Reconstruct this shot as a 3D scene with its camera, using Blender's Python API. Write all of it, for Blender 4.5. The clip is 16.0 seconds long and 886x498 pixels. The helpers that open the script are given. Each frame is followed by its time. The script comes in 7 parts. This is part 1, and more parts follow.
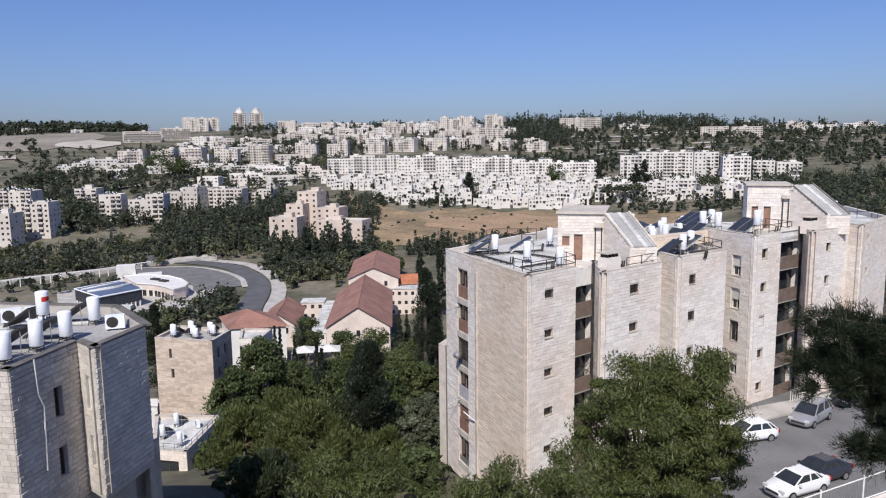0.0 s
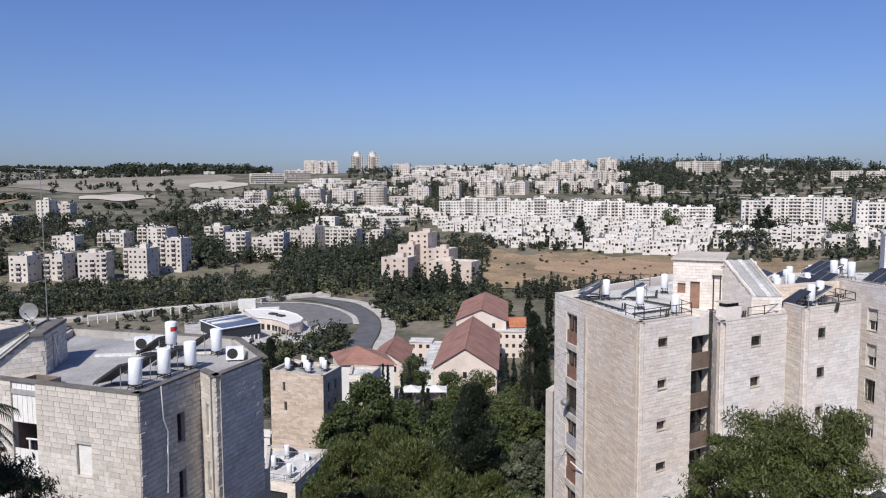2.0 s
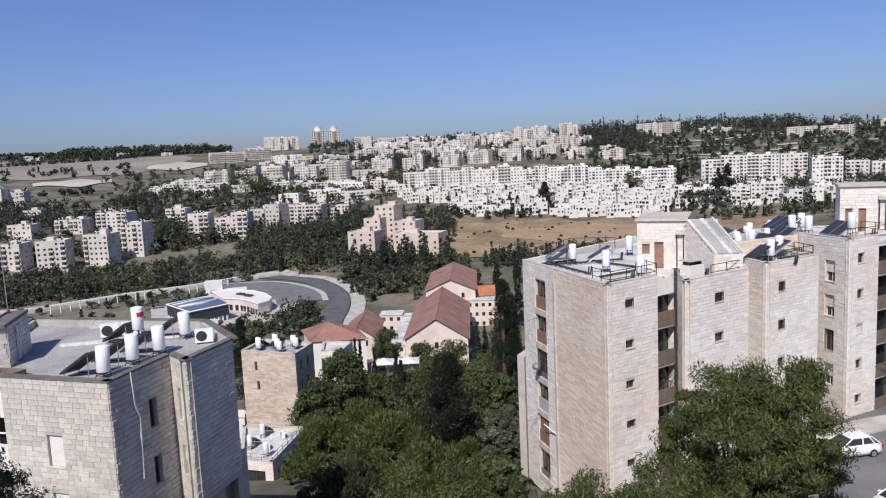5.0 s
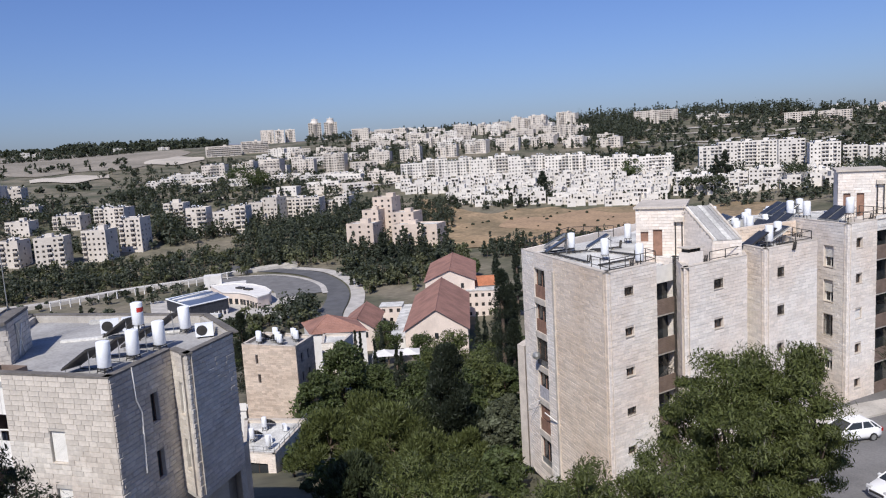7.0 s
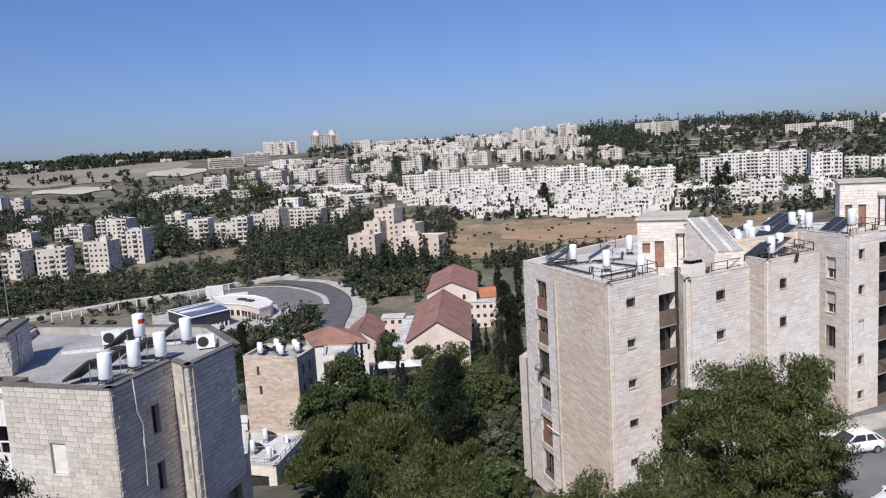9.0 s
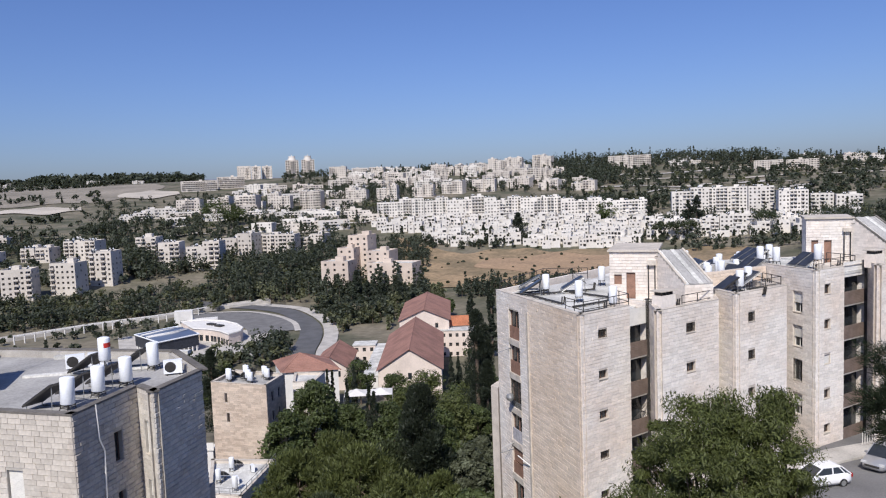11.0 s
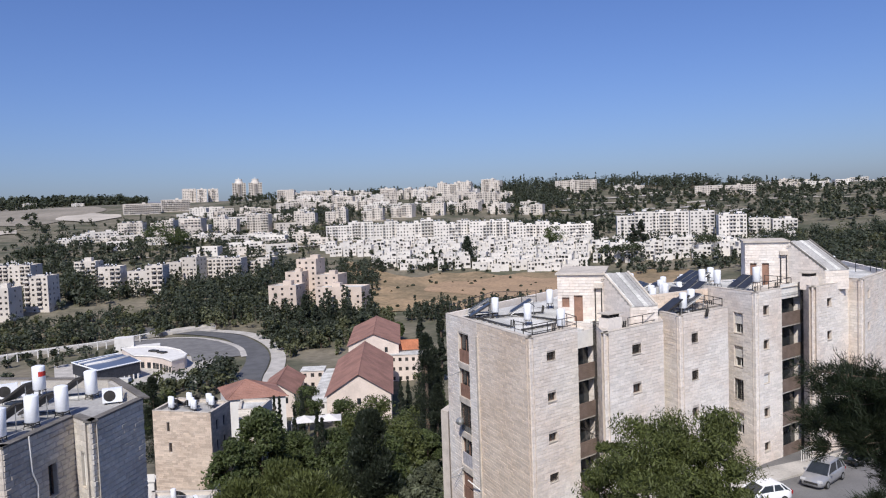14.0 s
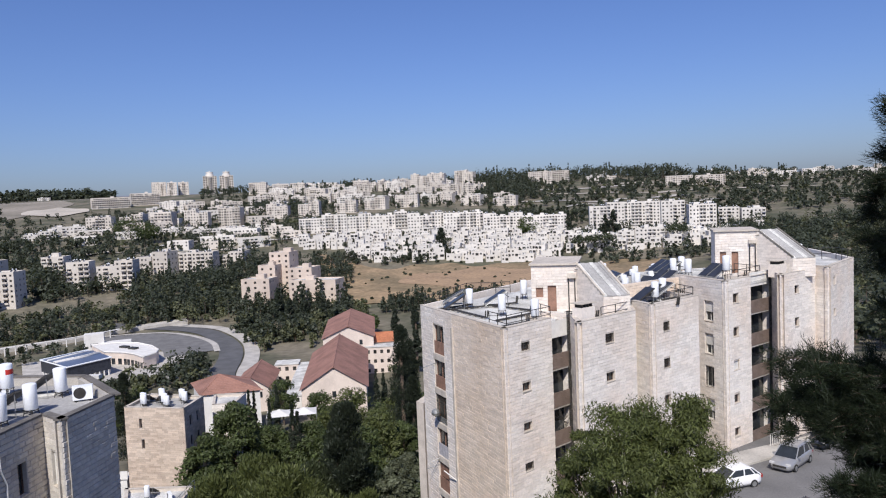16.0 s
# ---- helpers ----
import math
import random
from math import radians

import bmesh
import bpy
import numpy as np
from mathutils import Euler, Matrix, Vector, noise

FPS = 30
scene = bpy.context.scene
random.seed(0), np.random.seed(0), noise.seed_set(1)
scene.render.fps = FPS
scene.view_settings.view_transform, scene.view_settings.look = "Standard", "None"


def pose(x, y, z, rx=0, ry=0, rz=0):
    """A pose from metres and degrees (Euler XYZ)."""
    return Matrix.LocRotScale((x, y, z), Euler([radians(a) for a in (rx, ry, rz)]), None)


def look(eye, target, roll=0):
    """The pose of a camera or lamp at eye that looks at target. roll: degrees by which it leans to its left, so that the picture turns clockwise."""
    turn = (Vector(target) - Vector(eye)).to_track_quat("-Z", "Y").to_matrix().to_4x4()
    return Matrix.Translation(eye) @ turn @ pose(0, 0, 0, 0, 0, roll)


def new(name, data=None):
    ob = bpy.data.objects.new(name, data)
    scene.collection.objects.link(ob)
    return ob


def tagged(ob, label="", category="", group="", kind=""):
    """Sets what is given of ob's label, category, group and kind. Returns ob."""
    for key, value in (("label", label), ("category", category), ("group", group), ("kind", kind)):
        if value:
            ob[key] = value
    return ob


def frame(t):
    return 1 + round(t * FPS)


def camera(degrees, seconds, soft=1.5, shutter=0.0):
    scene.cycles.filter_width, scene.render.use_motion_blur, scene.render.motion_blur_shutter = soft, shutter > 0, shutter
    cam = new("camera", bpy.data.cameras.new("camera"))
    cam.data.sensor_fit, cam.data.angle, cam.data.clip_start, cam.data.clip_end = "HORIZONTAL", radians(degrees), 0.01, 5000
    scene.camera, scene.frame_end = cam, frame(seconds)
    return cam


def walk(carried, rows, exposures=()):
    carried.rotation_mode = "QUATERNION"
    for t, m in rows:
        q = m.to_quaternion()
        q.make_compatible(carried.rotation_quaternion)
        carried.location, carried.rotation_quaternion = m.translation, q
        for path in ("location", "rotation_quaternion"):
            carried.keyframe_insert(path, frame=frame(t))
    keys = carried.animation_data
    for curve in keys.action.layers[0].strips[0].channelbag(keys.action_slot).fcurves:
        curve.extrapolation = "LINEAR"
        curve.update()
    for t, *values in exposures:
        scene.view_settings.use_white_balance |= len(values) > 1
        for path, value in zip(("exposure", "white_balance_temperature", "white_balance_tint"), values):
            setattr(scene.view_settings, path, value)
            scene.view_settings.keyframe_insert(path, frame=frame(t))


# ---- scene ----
cam = camera(62.84, 16.0, soft=1.15)
PATH = [
    (0.0, pose(0, 0, 0, 81.787, 0.694, -0.100)),
    (0.5, pose(0, 0, 0, 81.863, 0.433, 0.132)),
    (1.0, pose(0, 0, 0, 82.408, 0.078, 1.135)),
    (1.5, pose(0, 0, 0, 84.373, -0.335, 4.494)),
    (2.0, pose(0, 0, 0, 85.199, 0.286, 8.602)),
    (2.5, pose(0, 0, 0, 84.823, 0.609, 11.697)),
    (3.0, pose(0, 0, 0, 84.545, 0.583, 11.829)),
    (3.5, pose(0, 0, 0, 84.476, 0.391, 11.001)),
    (4.0, pose(0, 0, 0, 83.983, 1.016, 7.460)),
    (6.5, pose(0, 0, 0, 82.058, 3.265, 5.371)),
    (7.0, pose(0, 0, 0, 82.117, 3.447, 5.515)),
    (7.5, pose(0, 0, 0, 81.971, 3.404, 5.823)),
    (8.0, pose(0, 0, 0, 82.284, 3.589, 5.857)),
    (10.5, pose(0, 0, 0, 84.363, 2.432, 4.670)),
    (11.0, pose(0, 0, 0, 85.138, 2.225, 3.685)),
    (11.5, pose(0, 0, 0, 86.087, 1.957, 2.563)),
    (12.0, pose(0, 0, 0, 86.364, 1.766, 1.835)),
    (12.5, pose(0, 0, 0, 86.514, 2.325, 1.577)),
    (13.0, pose(0, 0, 0, 86.614, 2.171, 0.744)),
    (13.5, pose(0, 0, 0, 86.790, 2.191, 0.179)),
    (14.0, pose(0, 0, 0, 86.859, 2.042, -0.296)),
    (14.5, pose(0, 0, 0, 86.679, 1.995, -1.057)),
    (15.0, pose(0, 0, 0, 86.659, 2.043, -1.645)),
    (15.5, pose(0, 0, 0, 86.408, 2.491, -1.606)),
    (16.0, pose(0, 0, 0, 86.118, 2.474, -2.382)),
]
walk(cam, PATH)

# ---- world, sun, exposure ----
world = bpy.data.worlds.new("sky")
scene.world = world
world.use_nodes = True
wn = world.node_tree.nodes
sky = wn.new("ShaderNodeTexSky")
sky.sky_type = "NISHITA"
sky.sun_disc = False
SUN_AZ, SUN_EL = 189.5, 46.0
sky.sun_elevation, sky.sun_rotation = radians(SUN_EL), radians(SUN_AZ)
sky.altitude, sky.air_density, sky.dust_density, sky.ozone_density = 0, 1.1, 1.0, 3.0
wn["Background"].inputs["Strength"].default_value = 0.113
tint = wn.new("ShaderNodeMix")
tint.data_type, tint.blend_type = "RGBA", "MULTIPLY"
tint.inputs[0].default_value, tint.inputs[7].default_value = 1.0, (0.53, 0.626, 0.98, 1)
world.node_tree.links.new(sky.outputs[0], tint.inputs[6])
world.node_tree.links.new(tint.outputs[2], wn["Background"].inputs[0])
lamp = bpy.data.lights.new("sun", "SUN")
lamp.energy, lamp.angle, lamp.color = 4.9, radians(0.55), (1.0, 0.95, 0.88)
sun = new("sun", lamp)
sa, se = radians(SUN_AZ), radians(SUN_EL)
sun.matrix_world = look((300 * math.sin(sa) * math.cos(se), 300 * math.cos(sa) * math.cos(se), 300 * math.sin(se)), (0, 0, 0))
scene.view_settings.exposure = 0.0
rng = random.Random(7)


# ---- materials ----
def mat(name, col, rough=0.85, var=0.25, scale=1.0, fine=18.0, bump=0.25, island=0.0, obj=0.0, metal=0.0, alt=None, spec=0.4):
    """A procedural surface: a base colour with stains and grain at two scales, bump, and a share that differs from piece to piece."""
    m = bpy.data.materials.new(name)
    m.use_nodes = True
    nt = m.node_tree
    N, L = nt.nodes, nt.links
    b = N["Principled BSDF"]
    b.inputs["Roughness"].default_value = rough
    b.inputs["Metallic"].default_value = metal
    b.inputs["Specular IOR Level"].default_value = spec
    co = N.new("ShaderNodeTexCoord")
    big, small = N.new("ShaderNodeTexNoise"), N.new("ShaderNodeTexNoise")
    big.inputs["Scale"].default_value, small.inputs["Scale"].default_value = scale, fine
    big.inputs["Detail"].default_value, small.inputs["Detail"].default_value = 5, 3
    for n in (big, small):
        L.new(co.outputs["Object"], n.inputs["Vector"])
    mix = N.new("ShaderNodeMix")
    mix.data_type = "RGBA"
    dark = alt or tuple(c * (1 - var) for c in col)
    mix.inputs[6].default_value, mix.inputs[7].default_value = (*dark, 1), (*col, 1)
    ramp = N.new("ShaderNodeMapRange")
    ramp.inputs[1].default_value, ramp.inputs[2].default_value = 0.35, 0.62
    L.new(big.outputs[0], ramp.inputs[0])
    L.new(ramp.outputs[0], mix.inputs[0])
    gain = N.new("ShaderNodeMapRange")
    gain.inputs[1].default_value, gain.inputs[2].default_value = 0.3, 0.7
    gain.inputs[3].default_value, gain.inputs[4].default_value = 1 - var * 0.6, 1 + var * 0.4
    L.new(small.outputs[0], gain.inputs[0])
    value = gain.outputs[0]
    for share, node, out in ((island, "ShaderNodeNewGeometry", "Random Per Island"), (obj, "ShaderNodeObjectInfo", "Random")):
        if share:
            g = N.new(node)
            r = N.new("ShaderNodeMapRange")
            r.inputs[3].default_value, r.inputs[4].default_value = 1 - share, 1 + share * 0.5
            L.new(g.outputs[out], r.inputs[0])
            k = N.new("ShaderNodeMath")
            k.operation = "MULTIPLY"
            L.new(value, k.inputs[0])
            L.new(r.outputs[0], k.inputs[1])
            value = k.outputs[0]
    mul = N.new("ShaderNodeVectorMath")
    mul.operation = "SCALE"
    L.new(mix.outputs[2], mul.inputs[0])
    L.new(value, mul.inputs["Scale"])
    L.new(mul.outputs[0], b.inputs["Base Color"])
    if bump:
        bp = N.new("ShaderNodeBump")
        bp.inputs["Strength"].default_value, bp.inputs["Distance"].default_value = bump, 0.02
        L.new(small.outputs[0], bp.inputs["Height"])
        L.new(bp.outputs[0], b.inputs["Normal"])
    return m


def leafy(name, col, var=0.5, shine=0.35):
    """Leaves: each its own shade, with some light passing through."""
    m = mat(name, col, 0.6, 0.25, 0.4, 3.0, 0, island=var, spec=shine)
    nt = m.node_tree
    b = nt.nodes["Principled BSDF"]
    t = nt.nodes.new("ShaderNodeBsdfTranslucent")
    t.inputs[0].default_value = (col[0] * 1.6, col[1] * 1.5, col[2] * 0.6, 1)
    mx = nt.nodes.new("ShaderNodeMixShader")
    mx.inputs[0].default_value = 0.25
    nt.links.new(b.outputs[0], mx.inputs[1])
    nt.links.new(t.outputs[0], mx.inputs[2])
    nt.links.new(mx.outputs[0], nt.nodes["Material Output"].inputs[0])
    return m


STONE = mat("cream_limestone", (0.77, 0.72, 0.665), 0.9, 0.16, 0.22, 5, 0.5, island=0.13, alt=(0.73, 0.635, 0.555))
STONE_PINK = mat("honey_limestone", (0.75, 0.635, 0.525), 0.9, 0.16, 0.2, 6, 0.5, island=0.14, alt=(0.66, 0.53, 0.415))
STONE_GREY = mat("weathered_limestone", (0.60, 0.56, 0.505), 0.92, 0.22, 0.5, 6, 0.6, island=0.16, alt=(0.50, 0.445, 0.39))
STONE_PIECE = mat("weathered_limestone_piece", (0.60, 0.56, 0.505), 0.92, 0.22, 0.5, 6, 0.6, obj=0.16, alt=(0.50, 0.445, 0.39))
MORTAR = mat("mortar", (0.60, 0.535, 0.47), 0.95, 0.2, 1.0, 14, 0.3)
MORTAR_GREY = mat("grey_mortar", (0.46, 0.43, 0.39), 0.95, 0.25, 1.0, 14, 0.3)
PLASTER = mat("white_plaster", (0.70, 0.68, 0.65), 0.9, 0.12, 0.5, 8, 0.2)
FAR_STONE = mat("pale_facing_stone", (0.62, 0.565, 0.505), 0.9, 0.14, 0.12, 1.2, 0.0, obj=0.14)
FAR_WHITE = mat("white_facing_stone", (0.69, 0.65, 0.60), 0.9, 0.12, 0.12, 1.2, 0.0, obj=0.10)
FAR_PINK = mat("pinkish_facing_stone", (0.60, 0.50, 0.425), 0.9, 0.14, 0.2, 2.0, 0.0, obj=0.08)
PANE = mat("dark_window_glass", (0.035, 0.04, 0.045), 0.12, 0.3, 0.5, 3, 0, spec=0.6)
PANE_FAR = mat("shaded_window", (0.06, 0.057, 0.055), 0.3, 0.5, 0.3, 0.8, 0, island=0.6)
SHUTTER = mat("white_shutter", (0.76, 0.74, 0.70), 0.6, 0.12, 2, 20, 0.1)
BRONZE = mat("bronze_aluminium", (0.16, 0.105, 0.08), 0.5, 0.25, 2, 20, 0.1, metal=0.3)
BROWN_PANEL = mat("brown_balcony_panel", (0.20, 0.15, 0.125), 0.7, 0.25, 1.5, 20, 0.15)
RUST = mat("reddish_brown_shutter", (0.30, 0.17, 0.12), 0.7, 0.3, 2, 15, 0.2)
STEEL = mat("galvanised_steel", (0.42, 0.42, 0.41), 0.45, 0.3, 3, 20, 0.1, metal=0.6)
DARK_STEEL = mat("dark_steel", (0.07, 0.065, 0.06), 0.5, 0.3, 3, 20, 0.1, metal=0.4)
TANK = mat("white_enamel", (0.82, 0.84, 0.87), 0.35, 0.08, 1.5, 12, 0.05)
RED = mat("red_sticker", (0.55, 0.04, 0.03), 0.5, 0.1, 3, 20, 0)
SOLAR = mat("solar_glass", (0.045, 0.05, 0.065), 0.32, 0.4, 1.5, 12, 0.1, spec=0.25)
STONE_TAN = mat("tan_limestone", (0.60, 0.495, 0.405), 0.9, 0.2, 0.4, 7, 0.4, island=0.22, alt=(0.50, 0.40, 0.32))
GABLE = mat("pale_pink_render", (0.70, 0.60, 0.53), 0.9, 0.15, 0.3, 4, 0.2)
ROOFING = mat("grey_roof_sheet", (0.40, 0.39, 0.38), 0.9, 0.3, 0.35, 6, 0.3)
ROOF_WHITE = mat("whitewashed_roof", (0.66, 0.65, 0.62), 0.9, 0.4, 0.35, 6, 0.3)
COPING_DARK = mat("dark_coping", (0.17, 0.155, 0.14), 0.85, 0.35, 1.0, 10, 0.3)
COPING = mat("pale_coping", (0.58, 0.52, 0.45), 0.9, 0.25, 1.0, 10, 0.3)
TILE = mat("red_clay_tiles", (0.33, 0.175, 0.135), 0.85, 0.3, 0.25, 3, 0.3, island=0.12)
TILE_ORANGE = mat("orange_clay_tiles", (0.48, 0.185, 0.095), 0.85, 0.25, 0.4, 3, 0.3)
ASPHALT = mat("asphalt", (0.12, 0.12, 0.125), 0.92, 0.25, 0.2, 5, 0.2)
STREET = mat("sunbleached_asphalt", (0.185, 0.18, 0.178), 0.92, 0.25, 0.3, 8, 0.2)
CONCRETE = mat("concrete", (0.50, 0.47, 0.43), 0.9, 0.25, 0.3, 6, 0.3)
EARTH = mat("scrub_and_earth", (0.19, 0.165, 0.12), 0.95, 0.5, 0.03, 0.3, 0.5, alt=(0.07, 0.074, 0.043))
DRY = mat("dry_grass", (0.33, 0.235, 0.14), 0.95, 0.5, 0.045, 0.35, 0.5, alt=(0.19, 0.145, 0.085))
BARE = mat("bare_orange_earth", (0.36, 0.245, 0.15), 0.95, 0.4, 0.06, 0.5, 0.5, alt=(0.29, 0.20, 0.125))
PALE = mat("pale_quarry_earth", (0.50, 0.45, 0.385), 0.95, 0.2, 0.02, 0.4, 0.3)
BARK = mat("bark", (0.16, 0.12, 0.09), 0.95, 0.4, 1.5, 12, 0.6)
LEAF = leafy("olive_green_leaves", (0.10, 0.12, 0.036), 0.6)
LEAF_MID = leafy("green_leaves", (0.082, 0.108, 0.038), 0.6)
LEAF_DARK = leafy("dark_pine_needles", (0.058, 0.074, 0.036), 0.6)
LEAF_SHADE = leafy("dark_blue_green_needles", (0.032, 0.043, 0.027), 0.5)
LEAF_FRESH = leafy("fresh_olive_pine_needles", (0.105, 0.125, 0.042), 0.5)
LEAF_PINE = leafy("pine_needles", (0.022, 0.034, 0.015))
LEAF_GREY = leafy("grey_green_leaves", (0.12, 0.135, 0.085))
# Far leaves: green shifted to grey-blue, with distance haze mixed into the colour.
LEAF_FAR = leafy("haze_greyed_foliage", (0.062, 0.075, 0.05))
LEAF_OLIVE = leafy("light_olive_foliage", (0.13, 0.14, 0.075))
FIELD = mat("ploughed_field", (0.29, 0.255, 0.21), 0.95, 0.35, 0.012, 0.2, 0.3, alt=(0.19, 0.17, 0.135))
# Blue-grey stands for air haze over the hill, painted as base colour.
HAZE_HILL = mat("haze_painted_hill", (0.22, 0.24, 0.30), 0.95, 0.2, 0.002, 0.02, 0)
WHITE_CAR = mat("white_car_paint", (0.8, 0.8, 0.8), 0.25, 0.04, 1, 10, 0, spec=0.6)
SILVER_CAR = mat("silver_car_paint", (0.42, 0.42, 0.43), 0.3, 0.06, 1, 10, 0, metal=0.5)
NAVY_CAR = mat("dark_blue_car_paint", (0.03, 0.035, 0.05), 0.25, 0.1, 1, 10, 0, spec=0.6)
RUBBER = mat("tyre_rubber", (0.02, 0.02, 0.02), 0.85, 0.2, 3, 20, 0.2)
LIGHTS = mat("lamp_glass", (0.6, 0.6, 0.6), 0.15, 0.1, 3, 20, 0)
TAIL = mat("red_lamp_glass", (0.35, 0.02, 0.02), 0.2, 0.1, 3, 20, 0)
CLOTH = mat("faded_cloth", (0.5, 0.48, 0.5), 0.95, 0.3, 4, 20, 0.2)
BLUE = mat("blue_plastic", (0.08, 0.25, 0.45), 0.5, 0.2, 3, 20, 0)


# ---- mesh helpers ----
class Geo:
    """Gathers faces for one mesh."""

    def __init__(self):
        self.v, self.f, self.m = [], [], []

    def add(self, verts, faces, mi=0):
        k = len(self.v)
        self.v += [tuple(p) for p in verts]
        self.f += [tuple(i + k for i in f) for f in faces]
        self.m += [mi] * len(faces)

    def quad(self, a, b, c, d, mi=0):
        self.add((a, b, c, d), ((0, 1, 2, 3),), mi)

    def box(self, o, u, v, w, mi=0):
        """A box from a corner and three edges."""
        o, u, v, w = Vector(o), Vector(u), Vector(v), Vector(w)
        p = [o, o + u, o + u + v, o + v, o + w, o + u + w, o + u + v + w, o + v + w]
        self.add(p, ((3, 2, 1, 0), (4, 5, 6, 7), (0, 1, 5, 4), (1, 2, 6, 5), (2, 3, 7, 6), (3, 0, 4, 7)), mi)

    def cube(self, c, size, rz=0.0, mi=0):
        """A box on its base centre c, turned by rz degrees."""
        a = radians(rz)
        u, v = Vector((math.cos(a), math.sin(a), 0)) * size[0], Vector((-math.sin(a), math.cos(a), 0)) * size[1]
        self.box(Vector(c) - u / 2 - v / 2, u, v, (0, 0, size[2]), mi)

    def prism(self, poly, z0, z1, mi=0, top=True, bottom=True):
        n = len(poly)
        self.add([(*p[:2], z0) for p in poly] + [(*p[:2], z1) for p in poly], [(i, (i + 1) % n, n + (i + 1) % n, n + i) for i in range(n)]
                 + ([tuple(range(n, 2 * n))] if top else []) + ([tuple(range(n - 1, -1, -1))] if bottom else []), mi)

    def tube(self, a, b, r0, r1=None, n=8, mi=0, caps=True):
        a, b = Vector(a), Vector(b)
        r1 = r0 if r1 is None else r1
        q = (b - a).to_track_quat("Z", "Y")
        ring = [q @ Vector((math.cos(2 * math.pi * i / n), math.sin(2 * math.pi * i / n), 0)) for i in range(n)]
        self.add([a + p * r0 for p in ring] + [b + p * r1 for p in ring], [(i, (i + 1) % n, n + (i + 1) % n, n + i) for i in range(n)]
                 + ([tuple(range(n - 1, -1, -1)), tuple(range(n, 2 * n))] if caps else []), mi)

    def lathe(self, c, profile, n=16, mi=0):
        """A turned shape about the upright through c; profile: (radius, height) from the bottom up."""
        c = Vector(c)
        rows = [[c + Vector((r * math.cos(2 * math.pi * i / n), r * math.sin(2 * math.pi * i / n), z)) for i in range(n)] for r, z in profile]
        fs = [(j * n + i, j * n + (i + 1) % n, (j + 1) * n + (i + 1) % n, (j + 1) * n + i) for j in range(len(rows) - 1) for i in range(n)]
        self.add([p for r in rows for p in r], fs + [tuple(range(n - 1, -1, -1)), tuple(range((len(rows) - 1) * n, len(rows) * n))], mi)

    def mesh(self, name, mats):
        me = bpy.data.meshes.new(name)
        me.from_pydata(self.v, [], self.f)
        for m in mats if isinstance(mats, (list, tuple)) else [mats]:
            me.materials.append(m)
        if any(self.m):
            me.polygons.foreach_set("material_index", self.m)
        me.update()
        return me


def part(name, geo, material, parent, label="", kind="", smooth=False):
    """Links a mesh as one object under a thing or a part; its coordinates are the parent's."""
    me = geo.mesh(name, material) if isinstance(geo, Geo) else geo
    if smooth:
        me.shade_auto_smooth(True) if hasattr(me, "shade_auto_smooth") else me.polygons.foreach_set("use_smooth", [True] * len(me.polygons))
    ob = new(name, me)
    ob.parent = parent
    return tagged(ob, label, kind=kind)


def thing(name, m, label, category, group="", kind=""):
    """An Empty at the base of a thing."""
    ob = new(name)
    ob.matrix_world = m
    return tagged(ob, label, category, group, kind)


def polar(az, d):
    a = radians(az)
    return d * math.sin(a), d * math.cos(a)


# ---- the ground: one sheet to the horizon ----
G_AZ = (-62, -25, -3, 14, 24, 45)
G_D = (0, 32, 62, 100, 150, 200, 300, 400, 520, 700, 860, 1020, 1300, 1700, 2600, 3600, 4800)
G_Z = (
    (-24, -25, -29, -39, -47, -54, -60, -60, -47, -26, -18, -12, -5, 8, 58, 100, 110),
    (-24, -25, -30, -40, -48, -55, -60, -60, -49, -27, -17, -1, 24, 34, 50, 84, 90),
    (-24, -25, -31, -42, -50, -55, -58, -57, -48, -29, -12, 2, 30, 38, 40, 40, 40),
    (-24, -24, -24, -32, -42, -49, -54, -55, -49, -31, -14, 3, 32, 36, 34, 30, 30),
    (-23, -22.4, -22.4, -24.5, -34, -42, -48, -48, -42, -28, -14, 0, 21, 24, 24, 26, 26),
    (-22, -21.5, -21.8, -22.6, -28, -33, -36, -35, -30, -20, -10, 0, 17, 20, 26, 36, 36),
)


def ground_z(x, y):
    d, az = math.hypot(x, y), math.degrees(math.atan2(x, y))
    if abs(az) > 75:
        return -24 + min(d, 600) * 0.01
    az = min(max(az, G_AZ[0]), G_AZ[-1])
    d = min(d, 4799)
    i = max(k for k in range(len(G_AZ) - 1) if G_AZ[k] <= az)
    j = max(k for k in range(len(G_D) - 1) if G_D[k] <= d)
    s, t = (az - G_AZ[i]) / (G_AZ[i + 1] - G_AZ[i]), (d - G_D[j]) / (G_D[j + 1] - G_D[j])
    a = G_Z[i][j] + (G_Z[i][j + 1] - G_Z[i][j]) * t
    b = G_Z[i + 1][j] + (G_Z[i + 1][j + 1] - G_Z[i + 1][j]) * t
    return a + (b - a) * s


